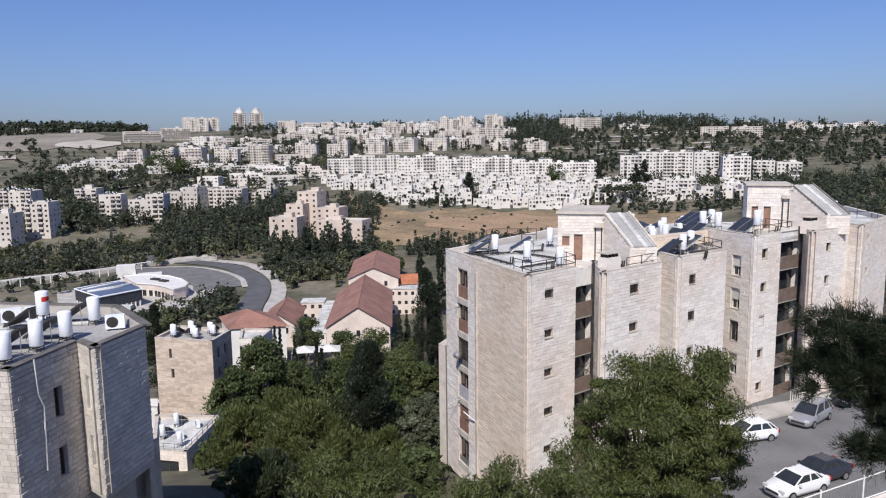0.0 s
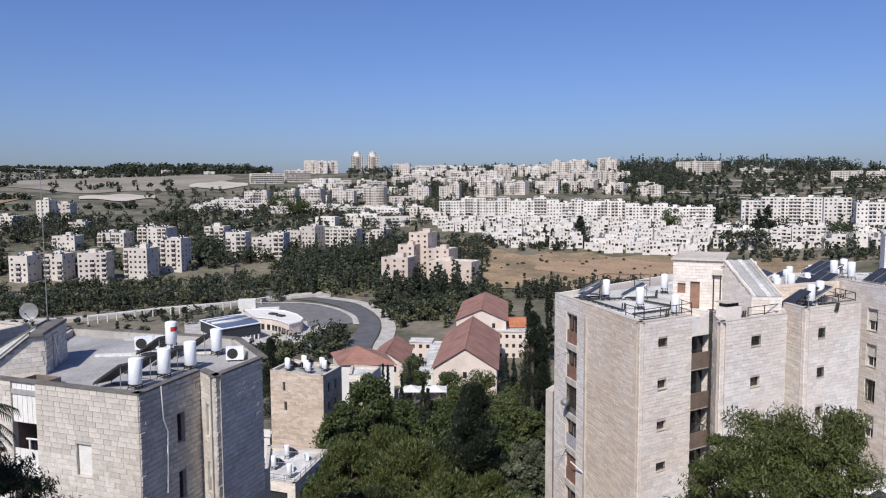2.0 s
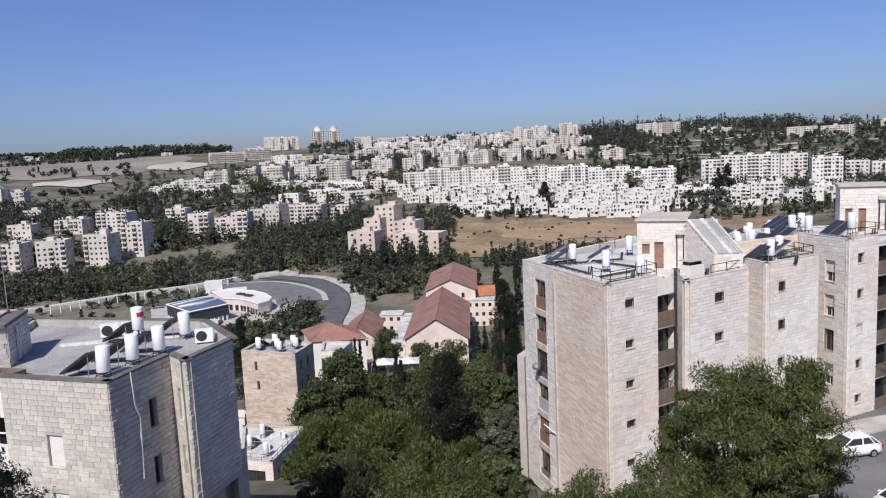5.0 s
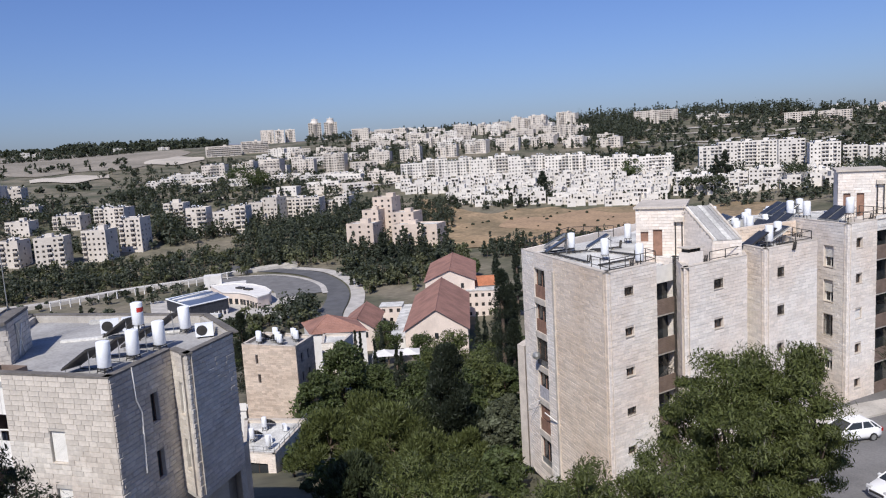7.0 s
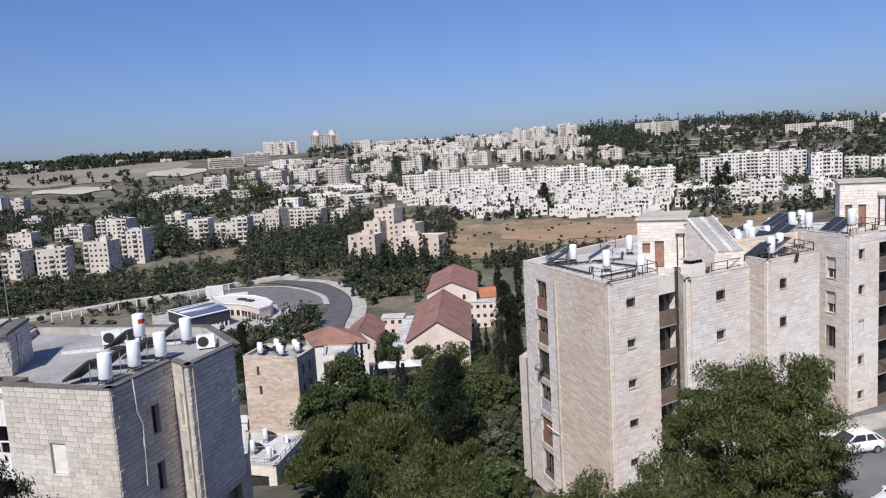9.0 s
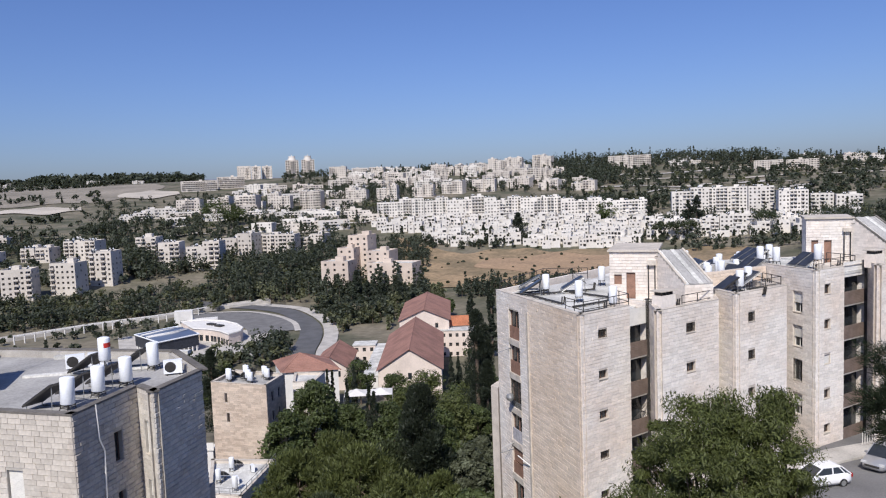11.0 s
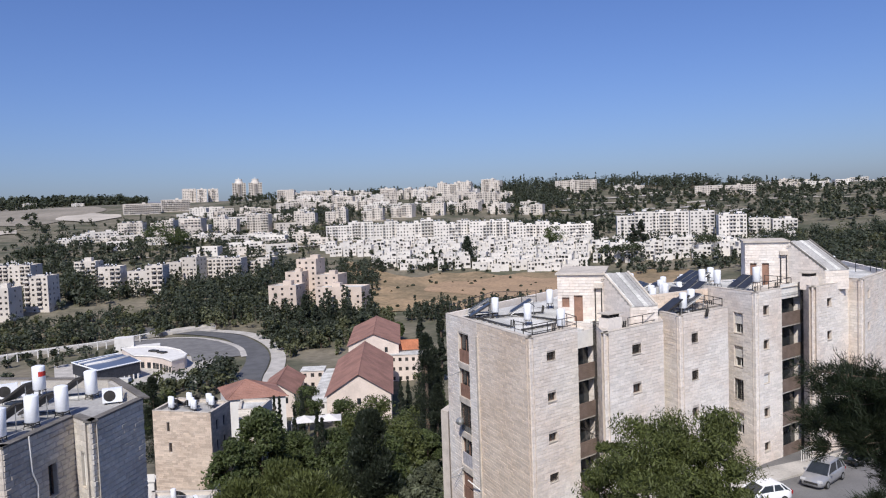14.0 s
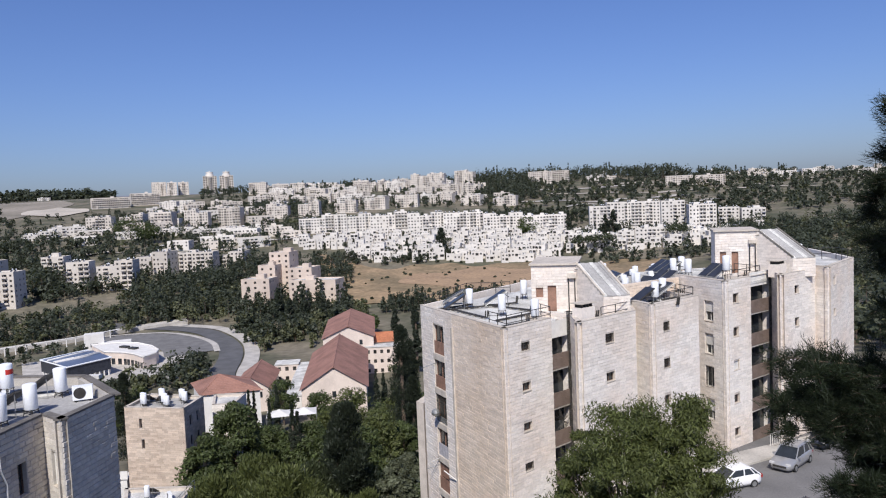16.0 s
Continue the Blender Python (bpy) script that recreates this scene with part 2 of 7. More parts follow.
def build_ground():
    ds = [0.5]
    for a, b in zip(G_D[:-1], G_D[1:]):
        n = max(2, round((b - a) / max(8, b * 0.035)))
        ds += [a + (b - a) * (k + 1) / n for k in range(n)]
    azs = [k * 1.0 for k in range(-75, 76)] + [k * 5.0 for k in range(16, 57)]
    g, n = Geo(), len(azs)
    vs = [(*polar(az, d), ground_z(*polar(az, d))) for d in ds for az in azs]
    g.add(vs, [(r * n + i, r * n + (i + 1) % n, (r + 1) * n + (i + 1) % n, (r + 1) * n + i) for r in range(len(ds) - 1) for i in range(n)])
    g.add([(*polar(az, 0.5), -24) for az in azs], [tuple(range(n - 1, -1, -1))])
    ob = new("ground", g.mesh("ground", EARTH))
    return tagged(ob, "dry scrub and earth hillsides across the valley", "ground", kind="structure")


build_ground()


def haze_painted_hill(az0, az1, d, top, label):
    """A low rounded hill on the horizon, its blue-grey haze put into the colour."""
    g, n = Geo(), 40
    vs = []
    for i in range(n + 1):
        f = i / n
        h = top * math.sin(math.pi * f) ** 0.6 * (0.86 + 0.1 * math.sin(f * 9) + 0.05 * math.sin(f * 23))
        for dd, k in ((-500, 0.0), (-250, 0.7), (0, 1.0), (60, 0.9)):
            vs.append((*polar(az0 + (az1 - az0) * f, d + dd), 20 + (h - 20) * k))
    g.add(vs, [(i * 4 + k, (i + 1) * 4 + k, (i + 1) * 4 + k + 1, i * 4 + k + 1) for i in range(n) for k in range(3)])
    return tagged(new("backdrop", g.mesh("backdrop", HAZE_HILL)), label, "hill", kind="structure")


haze_painted_hill(-30, -12, 4750, 148, "low hill on the far horizon with bluish haze in its colour")


def sheet(name, az0, az1, d0, d1, material, lift, label, edge=None, kind="structure", category="ground", na=24, nd=14):
    """A patch of another surface that lies on the ground; edge(az share) moves its near and far side."""
    g = Geo()
    vs = []
    for i in range(na + 1):
        az = az0 + (az1 - az0) * i / na
        e0, e1 = edge(i / na) if edge else (0, 0)
        for j in range(nd + 1):
            x, y = polar(az, d0 + e0 + (d1 + e1 - d0 - e0) * j / nd)
            vs.append((x, y, ground_z(x, y) + lift))
    m = nd + 1
    g.add(vs, [(i * m + j, (i + 1) * m + j, (i + 1) * m + j + 1, i * m + j + 1) for i in range(na) for j in range(nd)])
    return tagged(new(name, g.mesh(name, material)), label, category, kind=kind)


def strip(name, pts, width, material, lift, label, category="road", step=4.0, kind="structure", thick=0.0):
    """A road or path along a line of plan points, smoothly bent, on the ground."""
    line = []
    P = [Vector(p) for p in pts]
    P = [2 * P[0] - P[1]] + P + [2 * P[-1] - P[-2]]
    for a, b, c, d in zip(P, P[1:], P[2:], P[3:]):
        n = max(2, int((c - b).length / step))
        for k in range(n):
            t = k / n
            line.append(0.5 * ((2 * b) + (c - a) * t + (2 * a - 5 * b + 4 * c - d) * t * t + (3 * b - a - 3 * c + d) * t ** 3))
    line.append(P[-2])
    g, vs = Geo(), []
    for i, p in enumerate(line):
        q = (line[min(i + 1, len(line) - 1)] - line[max(i - 1, 0)]).normalized()
        nn = Vector((-q.y, q.x)) * width / 2
        for s in (1, 0.33, -0.33, -1):
            e = p + nn * s
            vs.append((e.x, e.y, ground_z(e.x, e.y) + lift))
    g.add(vs, [(i * 4 + k, (i + 1) * 4 + k, (i + 1) * 4 + k + 1, i * 4 + k + 1) for i in range(len(line) - 1) for k in range(3)])
    if thick:
        for k in (0, 3):
            g.add([vs[i * 4 + k] for i in range(len(line))] + [(*vs[i * 4 + k][:2], vs[i * 4 + k][2] - thick) for i in range(len(line))],
                  [(i, i + 1, len(line) + i + 1, len(line) + i) for i in range(len(line) - 1)])
    return tagged(new(name, g.mesh(name, material)), label, category, kind=kind)


sheet("dry_field", -7.6, 19, 392, 596, DRY, 0.5, "slope of dry golden grass below the terraced houses", lambda s: (14 * math.sin(s * 11) + 60 * max(0, s - 0.7), -70 * min(1, s / 0.15) - 22 * max(0, s - 0.4) + 6 * math.sin(s * 23) + 4 * math.sin(s * 51)), na=90)
sheet("bare_earth", -1.5, 13, 425, 505, BARE, 0.7, "bare orange-tan earth scraped along the slope", lambda s: (12 * math.sin(s * 9) + 40 * (1 - math.sin(math.pi * s) ** 0.6), -40 * (1 - math.sin(math.pi * s) ** 0.6) + 7 * math.sin(s * 17)), na=60)
sheet("dry_slope", -60, -37.8, 690, 1300, DRY, 0.8, "bare golden grass slope at the far side of the valley", lambda s: (290 * max(0, (s - 0.5) / 0.5) ** 1.5 + 10 * math.sin(s * 14), -320 * s * s + 10 * math.sin(s * 14)), na=50, nd=24)
sheet("upper_field", -52, -30, 1500, 2350, FIELD, 1.0, "wide pale ploughed field below the far woods", lambda s: (90 * math.sin(s * 5), -260 * s), na=50, nd=24)
sheet("terraced_field", -40, -24.5, 1010, 1460, FIELD, 0.7, "grey terraced field beside the quarry", lambda s: (200 * (1 - math.sin(math.pi * s) ** 0.6) + 20 * math.sin(s * 15), -220 * (1 - math.sin(math.pi * s) ** 0.6) + 20 * math.sin(s * 11)), na=60, nd=18)
sheet("quarry", -35.2, -30.2, 905, 985, PALE, 1.1, "pale bulldozed earth bank", lambda s: (40 * abs(s - 0.6) + 10 * math.sin(s * 9), -44 * abs(s - 0.45) + 6 * math.sin(s * 13)), na=40)
sheet("earth_cutting", -27.8, -23.6, 1030, 1150, PALE, 1.2, "pale bare earth cutting beside the woods", lambda s: (40 * (1 - math.sin(math.pi * s) ** 0.7) + 9 * math.sin(s * 9), -50 * (1 - math.sin(math.pi * s) ** 0.7) + 8 * math.sin(s * 14)), na=40)
for k, (a0, a1, d0, dd) in enumerate(((6, 22, 905, 9), (9, 30, 985, 8), (5, 26, 1065, 12), (14, 33, 1130, 14), (-20, -9, 690, 6), (-30, -12, 640, 7), (12, 24, 850, 8))):
    sheet("terrace_bank", a0, a1, d0, d0 + dd, PALE if k % 2 else CONCRETE, 1.1, "pale rocky terrace bank across the slope", lambda s, k=k: (14 * math.sin(s * 9 + k) + 8 * math.sin(s * 21 + k), 14 * math.sin(s * 9 + k) + 8 * math.sin(s * 23 + k)), na=70, nd=2)
sheet("parking_street", 12, 44, 36, 92, STREET, 0.06, "sun-bleached asphalt street with parked cars", lambda s: (0, -22 * (1 - s)), category="street")
strip("valley_road", [(-62, 222), (-69.2, 251.7), (-72.9, 275.5), (-77.3, 298), (-83.6, 317), (-94.2, 338), (-106.5, 355.4), (-130, 372), (-165, 384)], 9.5, ASPHALT, 0.35, "curving asphalt road through the valley")
strip("road_verge", [(-54, 224), (-61, 252), (-64.5, 276), (-69, 299), (-75.5, 320), (-87, 343), (-101, 362), (-128, 380)], 6, CONCRETE, 0.40, "pale footpath along the curving road", "footpath")
strip("loop_road", [(-156, 343), (-142.4, 346), (-128.9, 345), (-114.4, 334), (-101.3, 317), (-94.5, 301)], 21, STREET, 0.32, "grey asphalt turning plaza beside the pavilion")
strip("plaza_kerb", [(-158, 356), (-142, 358), (-124, 356), (-106, 342), (-91.5, 322), (-84, 302)], 2.5, CONCRETE, 0.42, "pale stone kerb round the plaza", "kerb")
strip("promenade", [(-250, 285), (-217, 300), (-190, 330), (-168, 348), (-150, 368), (-122, 385)], 7, CONCRETE, 1.6, "pale concrete promenade with a retaining wall", "promenade", thick=2.4)
sheet("pavilion_forecourt", -28.5, -17.5, 262, 345, CONCRETE, 0.2, "pale paved yard round the pavilion", lambda s: (8 * math.sin(s * 3), -20 * s))
# ---- stone-clad walls with real openings ----
UP = Vector((0, 0, 1))


def clad_wall(parent, p0, p1, z0, z1, openings, stone, mortar, thick=0.3, course=0.25, lengths=(0.4, 0.8), rnd=None, skip=None, proud=(0.02, 0.042), joint=0.012, name="wall", label=""):
    """A wall from p0 to p1 (its outside on the right hand) with openings (u0, u1, z_low, z_high), faced with coursed stones."""
    rnd = rnd or rng
    a, b = Vector((*p0[:2], 0)), Vector((*p1[:2], 0))
    W = (b - a).length
    u = (b - a) / W
    n = Vector((u.y, -u.x, 0))
    g = Geo()
    us = sorted({0.0, W, *(min(max(e, 0), W) for o in openings for e in o[:2])})
    zs = sorted({z0, z1, *(min(max(e, z0), z1) for o in openings for e in o[2:4])})
    hole = lambda x, z: any(o[0] < x < o[1] and o[2] < z < o[3] for o in openings)
    P = lambda x, z, y=0.0: a + u * x + UP * z + n * y
    for x0, x1 in zip(us, us[1:]):
        for q0, q1 in zip(zs, zs[1:]):
            if not hole((x0 + x1) / 2, (q0 + q1) / 2):
                g.quad(P(x0, q0), P(x1, q0), P(x1, q1), P(x0, q1))
                g.quad(P(x1, q0, -thick), P(x0, q0, -thick), P(x0, q1, -thick), P(x1, q1, -thick))
    for x0, x1, q0, q1 in [o[:4] for o in openings]:
        t = -thick
        g.quad(P(x0, q0), P(x1, q0), P(x1, q0, t), P(x0, q0, t))
        g.quad(P(x0, q1, t), P(x1, q1, t), P(x1, q1), P(x0, q1))
        g.quad(P(x0, q0), P(x0, q0, t), P(x0, q1, t), P(x0, q1))
        g.quad(P(x1, q0, t), P(x1, q0), P(x1, q1), P(x1, q1, t))
    g.quad(P(0, z1), P(W, z1), P(W, z1, -thick), P(0, z1, -thick))
    wall = part(name, g, mortar, parent, label)
    s = Geo()
    j = joint
    z = z1
    row = 0
    while z > z0:
        lo = max(z - course, z0)
        cuts = sorted((o[0], o[1]) for o in openings if o[2] < z - 0.03 and o[3] > lo + 0.03)
        x, spans = 0.0, []
        for c0, c1 in cuts:
            if c0 > x + 0.02:
                spans.append((x, c0))
            x = max(x, c1)
        if W > x + 0.02:
            spans.append((x, W))
        for x0, x1 in spans:
            x = x0
            first = rnd.uniform(0.3, 1.0)
            while x < x1 - 0.01:
                L = rnd.uniform(*lengths) * first
                first = 1.0
                e = x1 if x1 - x - L < 0.25 else x + L
                if not (skip and skip(x, e, lo, z)):
                    y = rnd.uniform(*proud)
                    i = 0.008 if proud[1] < 0.05 else 0.03
                    jv = j * 0.12
                    b0, b1, c0, c1 = x + jv, e - jv, lo + j * 0.45, z - j * 0.45
                    q = [P(b0, c0), P(b1, c0), P(b1, c1), P(b0, c1), P(b0 + i, c0 + i, y), P(b1 - i, c0 + i, y), P(b1 - i, c1 - i, y), P(b0 + i, c1 - i, y)]
                    s.add(q, ((4, 5, 6, 7), (0, 1, 5, 4), (1, 2, 6, 5), (2, 3, 7, 6), (3, 0, 4, 7)))
                x = e
        z = lo
        row += 1
    part("facing_stone", s, stone, wall, "coursed limestone blocks", "stuff")
    return wall, P, W


def window(parent, P, o, kind, frame_mat=None):
    """A window in an opening: pane, frame, and by kind a rolling shutter, bars or a half-closed blind."""
    x0, x1, z0, z1 = o[:4]
    fm = frame_mat or BRONZE
    w = Geo()
    f = 0.05
    for (a0, a1, c0, c1) in ((x0, x1, z0, z0 + f), (x0, x1, z1 - f, z1), (x0, x0 + f, z0 + f, z1 - f), (x1 - f, x1, z0 + f, z1 - f), ((x0 + x1) / 2 - f / 2, (x0 + x1) / 2 + f / 2, z0 + f, z1 - f)):
        w.box(P(a0, c0, -0.28), P(a1, c0, 0) - P(a0, c0, 0), UP * (c1 - c0), P(0, 0, 0.06) - P(0, 0, 0))
    win = part("window", w, fm, parent)
    g = Geo()
    g.quad(P(x0, z0, -0.27), P(x1, z0, -0.27), P(x1, z1, -0.27), P(x0, z1, -0.27))
    part("pane", g, PANE, win)
    g = Geo()
    g.box(P(x0 - 0.03, z0 - 0.04, -0.28), P(x1 + 0.03, 0, 0) - P(x0 - 0.03, 0, 0), UP * 0.05, P(0, 0, 0.33) - P(0, 0, 0))
    part("sill", g, COPING, win, "pale stone sill")
    low = {"shut": z0 + 0.03, "half": z0 + (z1 - z0) * 0.45, "slit": z0 + (z1 - z0) * 0.22}.get(kind)
    if low is not None:
        g = Geo()
        n = max(3, int((z1 - low) / 0.055))
        for k in range(n):
            c = low + (z1 - low) * k / n
            g.box(P(x0 + 0.02, c, -0.15), P(x1 - 0.04, 0, 0) - P(x0, 0, 0), UP * ((z1 - low) / n - 0.008), P(0, 0, 0.03) - P(0, 0, 0))
        part("shutter", g, SHUTTER if fm is not RUST else RUST, win, "closed slatted rolling shutter")
    if kind == "bars":
        g = Geo()
        n = max(3, int((x1 - x0) / 0.14))
        for k in range(n + 1):
            x = x0 + 0.02 + (x1 - x0 - 0.04) * k / n
            g.box(P(x - 0.012, z0, -0.06), P(0.024, 0, 0) - P(0, 0, 0), UP * (z1 - z0), P(0, 0, 0.024) - P(0, 0, 0))
        for c in (0.3, 0.7):
            g.box(P(x0, z0 + (z1 - z0) * c, -0.06), P(x1, 0, 0) - P(x0, 0, 0), UP * 0.03, P(0, 0, 0.03) - P(0, 0, 0))
        part("grille", g, DARK_STEEL, win, "dark window bars")
    return win


def coping(parent, p0, p1, z, material, thick=0.3, out=0.06, h=0.09):
    a, b = Vector((*p0[:2], 0)), Vector((*p1[:2], 0))
    u = (b - a).normalized()
    n = Vector((u.y, -u.x, 0))
    g = Geo()
    g.box(a - u * 0.03 + n * out + UP * z, (b - a) + u * 0.06, -n * (thick + out * 2), UP * h)
    return part("coping", g, material, parent)


def poly_roof(parent, poly, z, material, label=""):
    g = Geo()
    g.prism(poly, z - 0.25, z, 0)
    return part("roof", g, material, parent, label)


def railing(parent, pts, h=0.9, material=None, gap=1.6, bars=2):
    """A light pipe rail along points."""
    g = Geo()
    for a, b in zip(pts, pts[1:]):
        a, b = Vector(a), Vector(b)
        n = max(1, round((b - a).length / gap))
        for k in range(n + 1):
            p = a + (b - a) * k / n
            g.tube(p, p + UP * h, 0.035, n=5)
        for k in range(bars):
            z = UP * h * (1 - k / bars)
            g.tube(a + z, b + z, 0.03, n=5)
    return part("railing", g, material or DARK_STEEL, parent, "thin dark pipe railing")


# ---- rooftop things ----
def water_heater(x, y, z, rz, tilt=True, red=False, h=1.25, r=0.31, lift=0.55, label="white upright water tank with a tilted solar panel", lean=0.0):
    """An upright white boiler on a steel stand with its tilted solar collector."""
    root = thing("solar_water_heater", pose(x, y, z, 0, lean, rz), label, "water heater", "rooftop water heaters")
    g = Geo()
    for sx in (-1, 1):
        for sy in (-1, 1):
            g.tube((sx * 0.26, sy * 0.26, 0), (sx * 0.2, sy * 0.2, lift + 0.02), 0.022, n=5)
    for zz in (0.15, lift - 0.05):
        for a, b in (((-0.24, -0.24), (0.24, -0.24)), ((0.24, -0.24), (0.24, 0.24)), ((0.24, 0.24), (-0.24, 0.24)), ((-0.24, 0.24), (-0.24, -0.24))):
            g.tube((*a, zz), (*b, zz), 0.016, n=4)
    part("stand", g, DARK_STEEL, root)
    g = Geo()
    g.lathe((0, 0, lift), [(r * 0.9, 0), (r, 0.03), (r, h - 0.05), (r * 0.93, h - 0.01), (r * 0.5, h + 0.03), (0.04, h + 0.04)], 20)
    tank = part("tank", g, TANK, root, smooth=False)
    for p in tank.data.polygons:
        p.use_smooth = len(p.vertices) == 4 and abs(p.normal.z) < 0.5
    if red:
        g = Geo()
        vs = [(math.cos(radians(a)) * (r + 0.004), math.sin(radians(a)) * (r + 0.004)) for a in range(-140, -39, 10)]
        g.add([(*p, lift + 0.75) for p in vs] + [(*p, lift + 1.02) for p in vs], [(i, i + 1, len(vs) + i + 1, len(vs) + i) for i in range(len(vs) - 1)])
        part("sticker", g, RED, tank, "red label")
    g = Geo()
    g.tube((0.18, 0.1, 0.05), (0.2, 0.12, lift + 0.1), 0.02, n=5)
    g.tube((0.2, 0.12, 0.05), (0.5, 1.1, 0.12), 0.02, n=5)
    part("pipe", g, DARK_STEEL, root)
    if tilt:
        g = Geo()
        o = Vector((-0.6, 0.4, 1.25))
        g.box(o, (1.2, 0, 0), (0, 1.8, -1.1), (0, 0.04, 0.08))
        panel = part("collector", g, DARK_STEEL, root, "black solar collector")
        g = Geo()
        g.box(o + Vector((0.04, 0.08, 0.035)), (1.12, 0, 0), (0, 1.7, -1.039), (0, 0.024, 0.05))
        part("glass", g, SOLAR, panel)
        g = Geo()
        for sx in (-0.45, 0.45):
            g.tube((sx, 0.5, 0), (sx, 0.5, 1.2), 0.03, n=4)
            g.tube((sx, 2.1, 0), (sx, 2.1, 0.2), 0.03, n=4)
            g.tube((sx, 0.5, 0.05), (sx, 2.1, 0.05), 0.03, n=4)
        part("collector_frame", g, STEEL, root)
    return root


def ac_unit(x, y, z, rz, s=1.0):
    root = thing("air_conditioner", pose(x, y, z, 0, 0, rz), "white outdoor air conditioner with a round fan grille", "air conditioner", "outdoor air conditioners")
    g = Geo()
    g.box((-0.45 * s, -0.17 * s, 0.1), (0.9 * s, 0, 0), (0, 0.34 * s, 0), (0, 0, 0.68 * s))
    part("casing", g, TANK, root)
    g = Geo()
    c = Vector((-0.12 * s, -0.17 * s, 0.1 + 0.34 * s))
    for k in range(5):
        r0 = 0.06 + k * 0.05
        n = 20
        ring = lambda r, y: [c + Vector((r * s * math.cos(2 * math.pi * i / n), y, r * s * math.sin(2 * math.pi * i / n))) for i in range(n)]
        g.add(ring(r0, -0.012) + ring(r0 + 0.015, -0.012), [(i, (i + 1) % n, n + (i + 1) % n, n + i) for i in range(n)])
    part("fan_grille", g, DARK_STEEL, root)
    g = Geo()
    n = 20
    g.add([c + Vector((0.27 * s * math.cos(2 * math.pi * i / n), -0.005, 0.27 * s * math.sin(2 * math.pi * i / n))) for i in range(n)], [tuple(range(n))])
    part("fan_opening", g, DARK_STEEL, root)
    g = Geo()
    for sx in (-0.3, 0.3):
        g.box((sx * s - 0.03, -0.18 * s, 0), (0.06, 0, 0), (0, 0.36 * s, 0), (0, 0, 0.1))
    part("foot", g, DARK_STEEL, root)
    return root


# ---- the long stepped building on the street ----
def long_building():
    rnd = random.Random(3)
    root = thing("stepped_apartment_building", pose(0, 0, 0), "six-part cream limestone apartment building stepping along the street", "apartment building")
    FL = 2.92
    back = Vector((-0.36, 0.93))
    def plan(p, k):
        q = Vector(p) + back * k
        return q.x, q.y
    l, c, s1r = (0.25, 62.8), (5.85, 49.46), (9.8, 52.8)
    s2b, s2l, s2r = (11.5, 54.2), (11.27, 50.55), (16.7, 54.75)
    s3b, s3l, s3r = (17.2, 57.2), (17.96, 54.62), (23.04, 58.26)
    s4b, s4l, s4r = (23.6, 67.2), (26.03, 59.9), (32.1, 64.2)
    s5b, s5l, s5r = (32.1, 64.2), (31.5, 61.3), (36.5, 64.8)
    s6b, s6l, s6r = (36.75, 65.2), (37.2, 63.8), (44.0, 71.0)
    z1, z2, z3, z4, z5, z6 = -9.07, -9.12, -8.74, -7.87, -7.75, -7.55
    low = -29.0
    kw = dict(rnd=rnd, mortar=MORTAR, course=0.24, lengths=(0.45, 1.0))
    # west end: bay windows in a column, with pale panels between
    W = (Vector(c) - Vector(l)).length
    col = [(2.5, 4.55, z1 - 3.75 - FL * k, z1 - 1.3 - FL * k) for k in range(6)]
    m = tuple(Vector(l).lerp(Vector(c), 6.2 / W))
    _, P, _ = clad_wall(root, l, m, low, z1, col, STONE, **kw, label="pale stone part of the end wall")
    clad_wall(root, m, c, low, z1, [], STONE_PINK, **kw, label="honey-coloured stone end wall")
    for k, o in enumerate(col):
        w = window(root, P, o, ("open", "open", "bars", "open", "half", "open")[k], RUST)
        g = Geo()
        lowpart = 1.05 if k not in (2, 5) else 0.5
        g.box(P(o[0] + 0.03, o[2] + 0.02, -0.1), P(o[1] - 0.03, 0, 0) - P(o[0] + 0.03, 0, 0), UP * lowpart, P(0, 0, 0.05) - P(0, 0, 0))
        part("parapet_panel", g, (RUST, RUST, STEEL, CLOTH, RUST, STEEL)[k], w, "boarded lower panel of the window")
        g = Geo()
        g.box(P(o[0] - 0.05, o[2] - 0.5, 0.0), P(o[1] + 0.05, 0, 0) - P(o[0] - 0.05, 0, 0), UP * 0.46, P(0, 0, 0.07) - P(0, 0, 0))
        part("panel", g, COPING, root, "pale plaster panel under the window")
    for k in (1, 4):
        o = col[k]
        g = Geo()
        g.tube(P(o[0] + 0.1, o[3] - 0.4, -0.05), P(o[0] - 0.7, o[3] - 0.9, 0.9), 0.025, n=5)
        part("laundry_arm", g, STEEL, root)
    g = Geo()
    g.box(P(6.1, low, 0.02), P(0.28, 0, 0) - P(0, 0, 0), UP * (z1 - low - 1.1), P(0, 0, 0.12) - P(0, 0, 0))
    part("pilaster", g, COPING, root, "narrow pale stone rib")
    g = Geo()
    g.tube(P(4.6, z1 - 13.2, 0.5), P(6.2, z1 - 13.6, 0.1), 0.05, n=6)
    part("awning_pole", g, PLASTER, root)
    g = Geo()
    g.tube(P(2.0, z1 - 13.4, 0.8), P(2.9, z1 - 12.7, 0.1), 0.03, n=6)
    part("awning_pole", g, PLASTER, root)
    g = Geo()
    g.lathe(P(3.4, z1 - 8.6, 0.5), [(0.05, -0.35), (0.3, -0.2), (0.36, 0), (0.3, 0.2), (0.05, 0.35)], 10)
    part("satellite_dish", g, STEEL, root, "grey satellite dish at a window")
    # lower terrace wall on the west
    g = Geo()
    q0, q1 = Vector((-0.5, 63.6)), Vector((0.1, 62.9))
    g.box((q0.x, q0.y, low), (*(q1 - q0), 0), (2.5, 6, 0), (0, 0, 11.2))
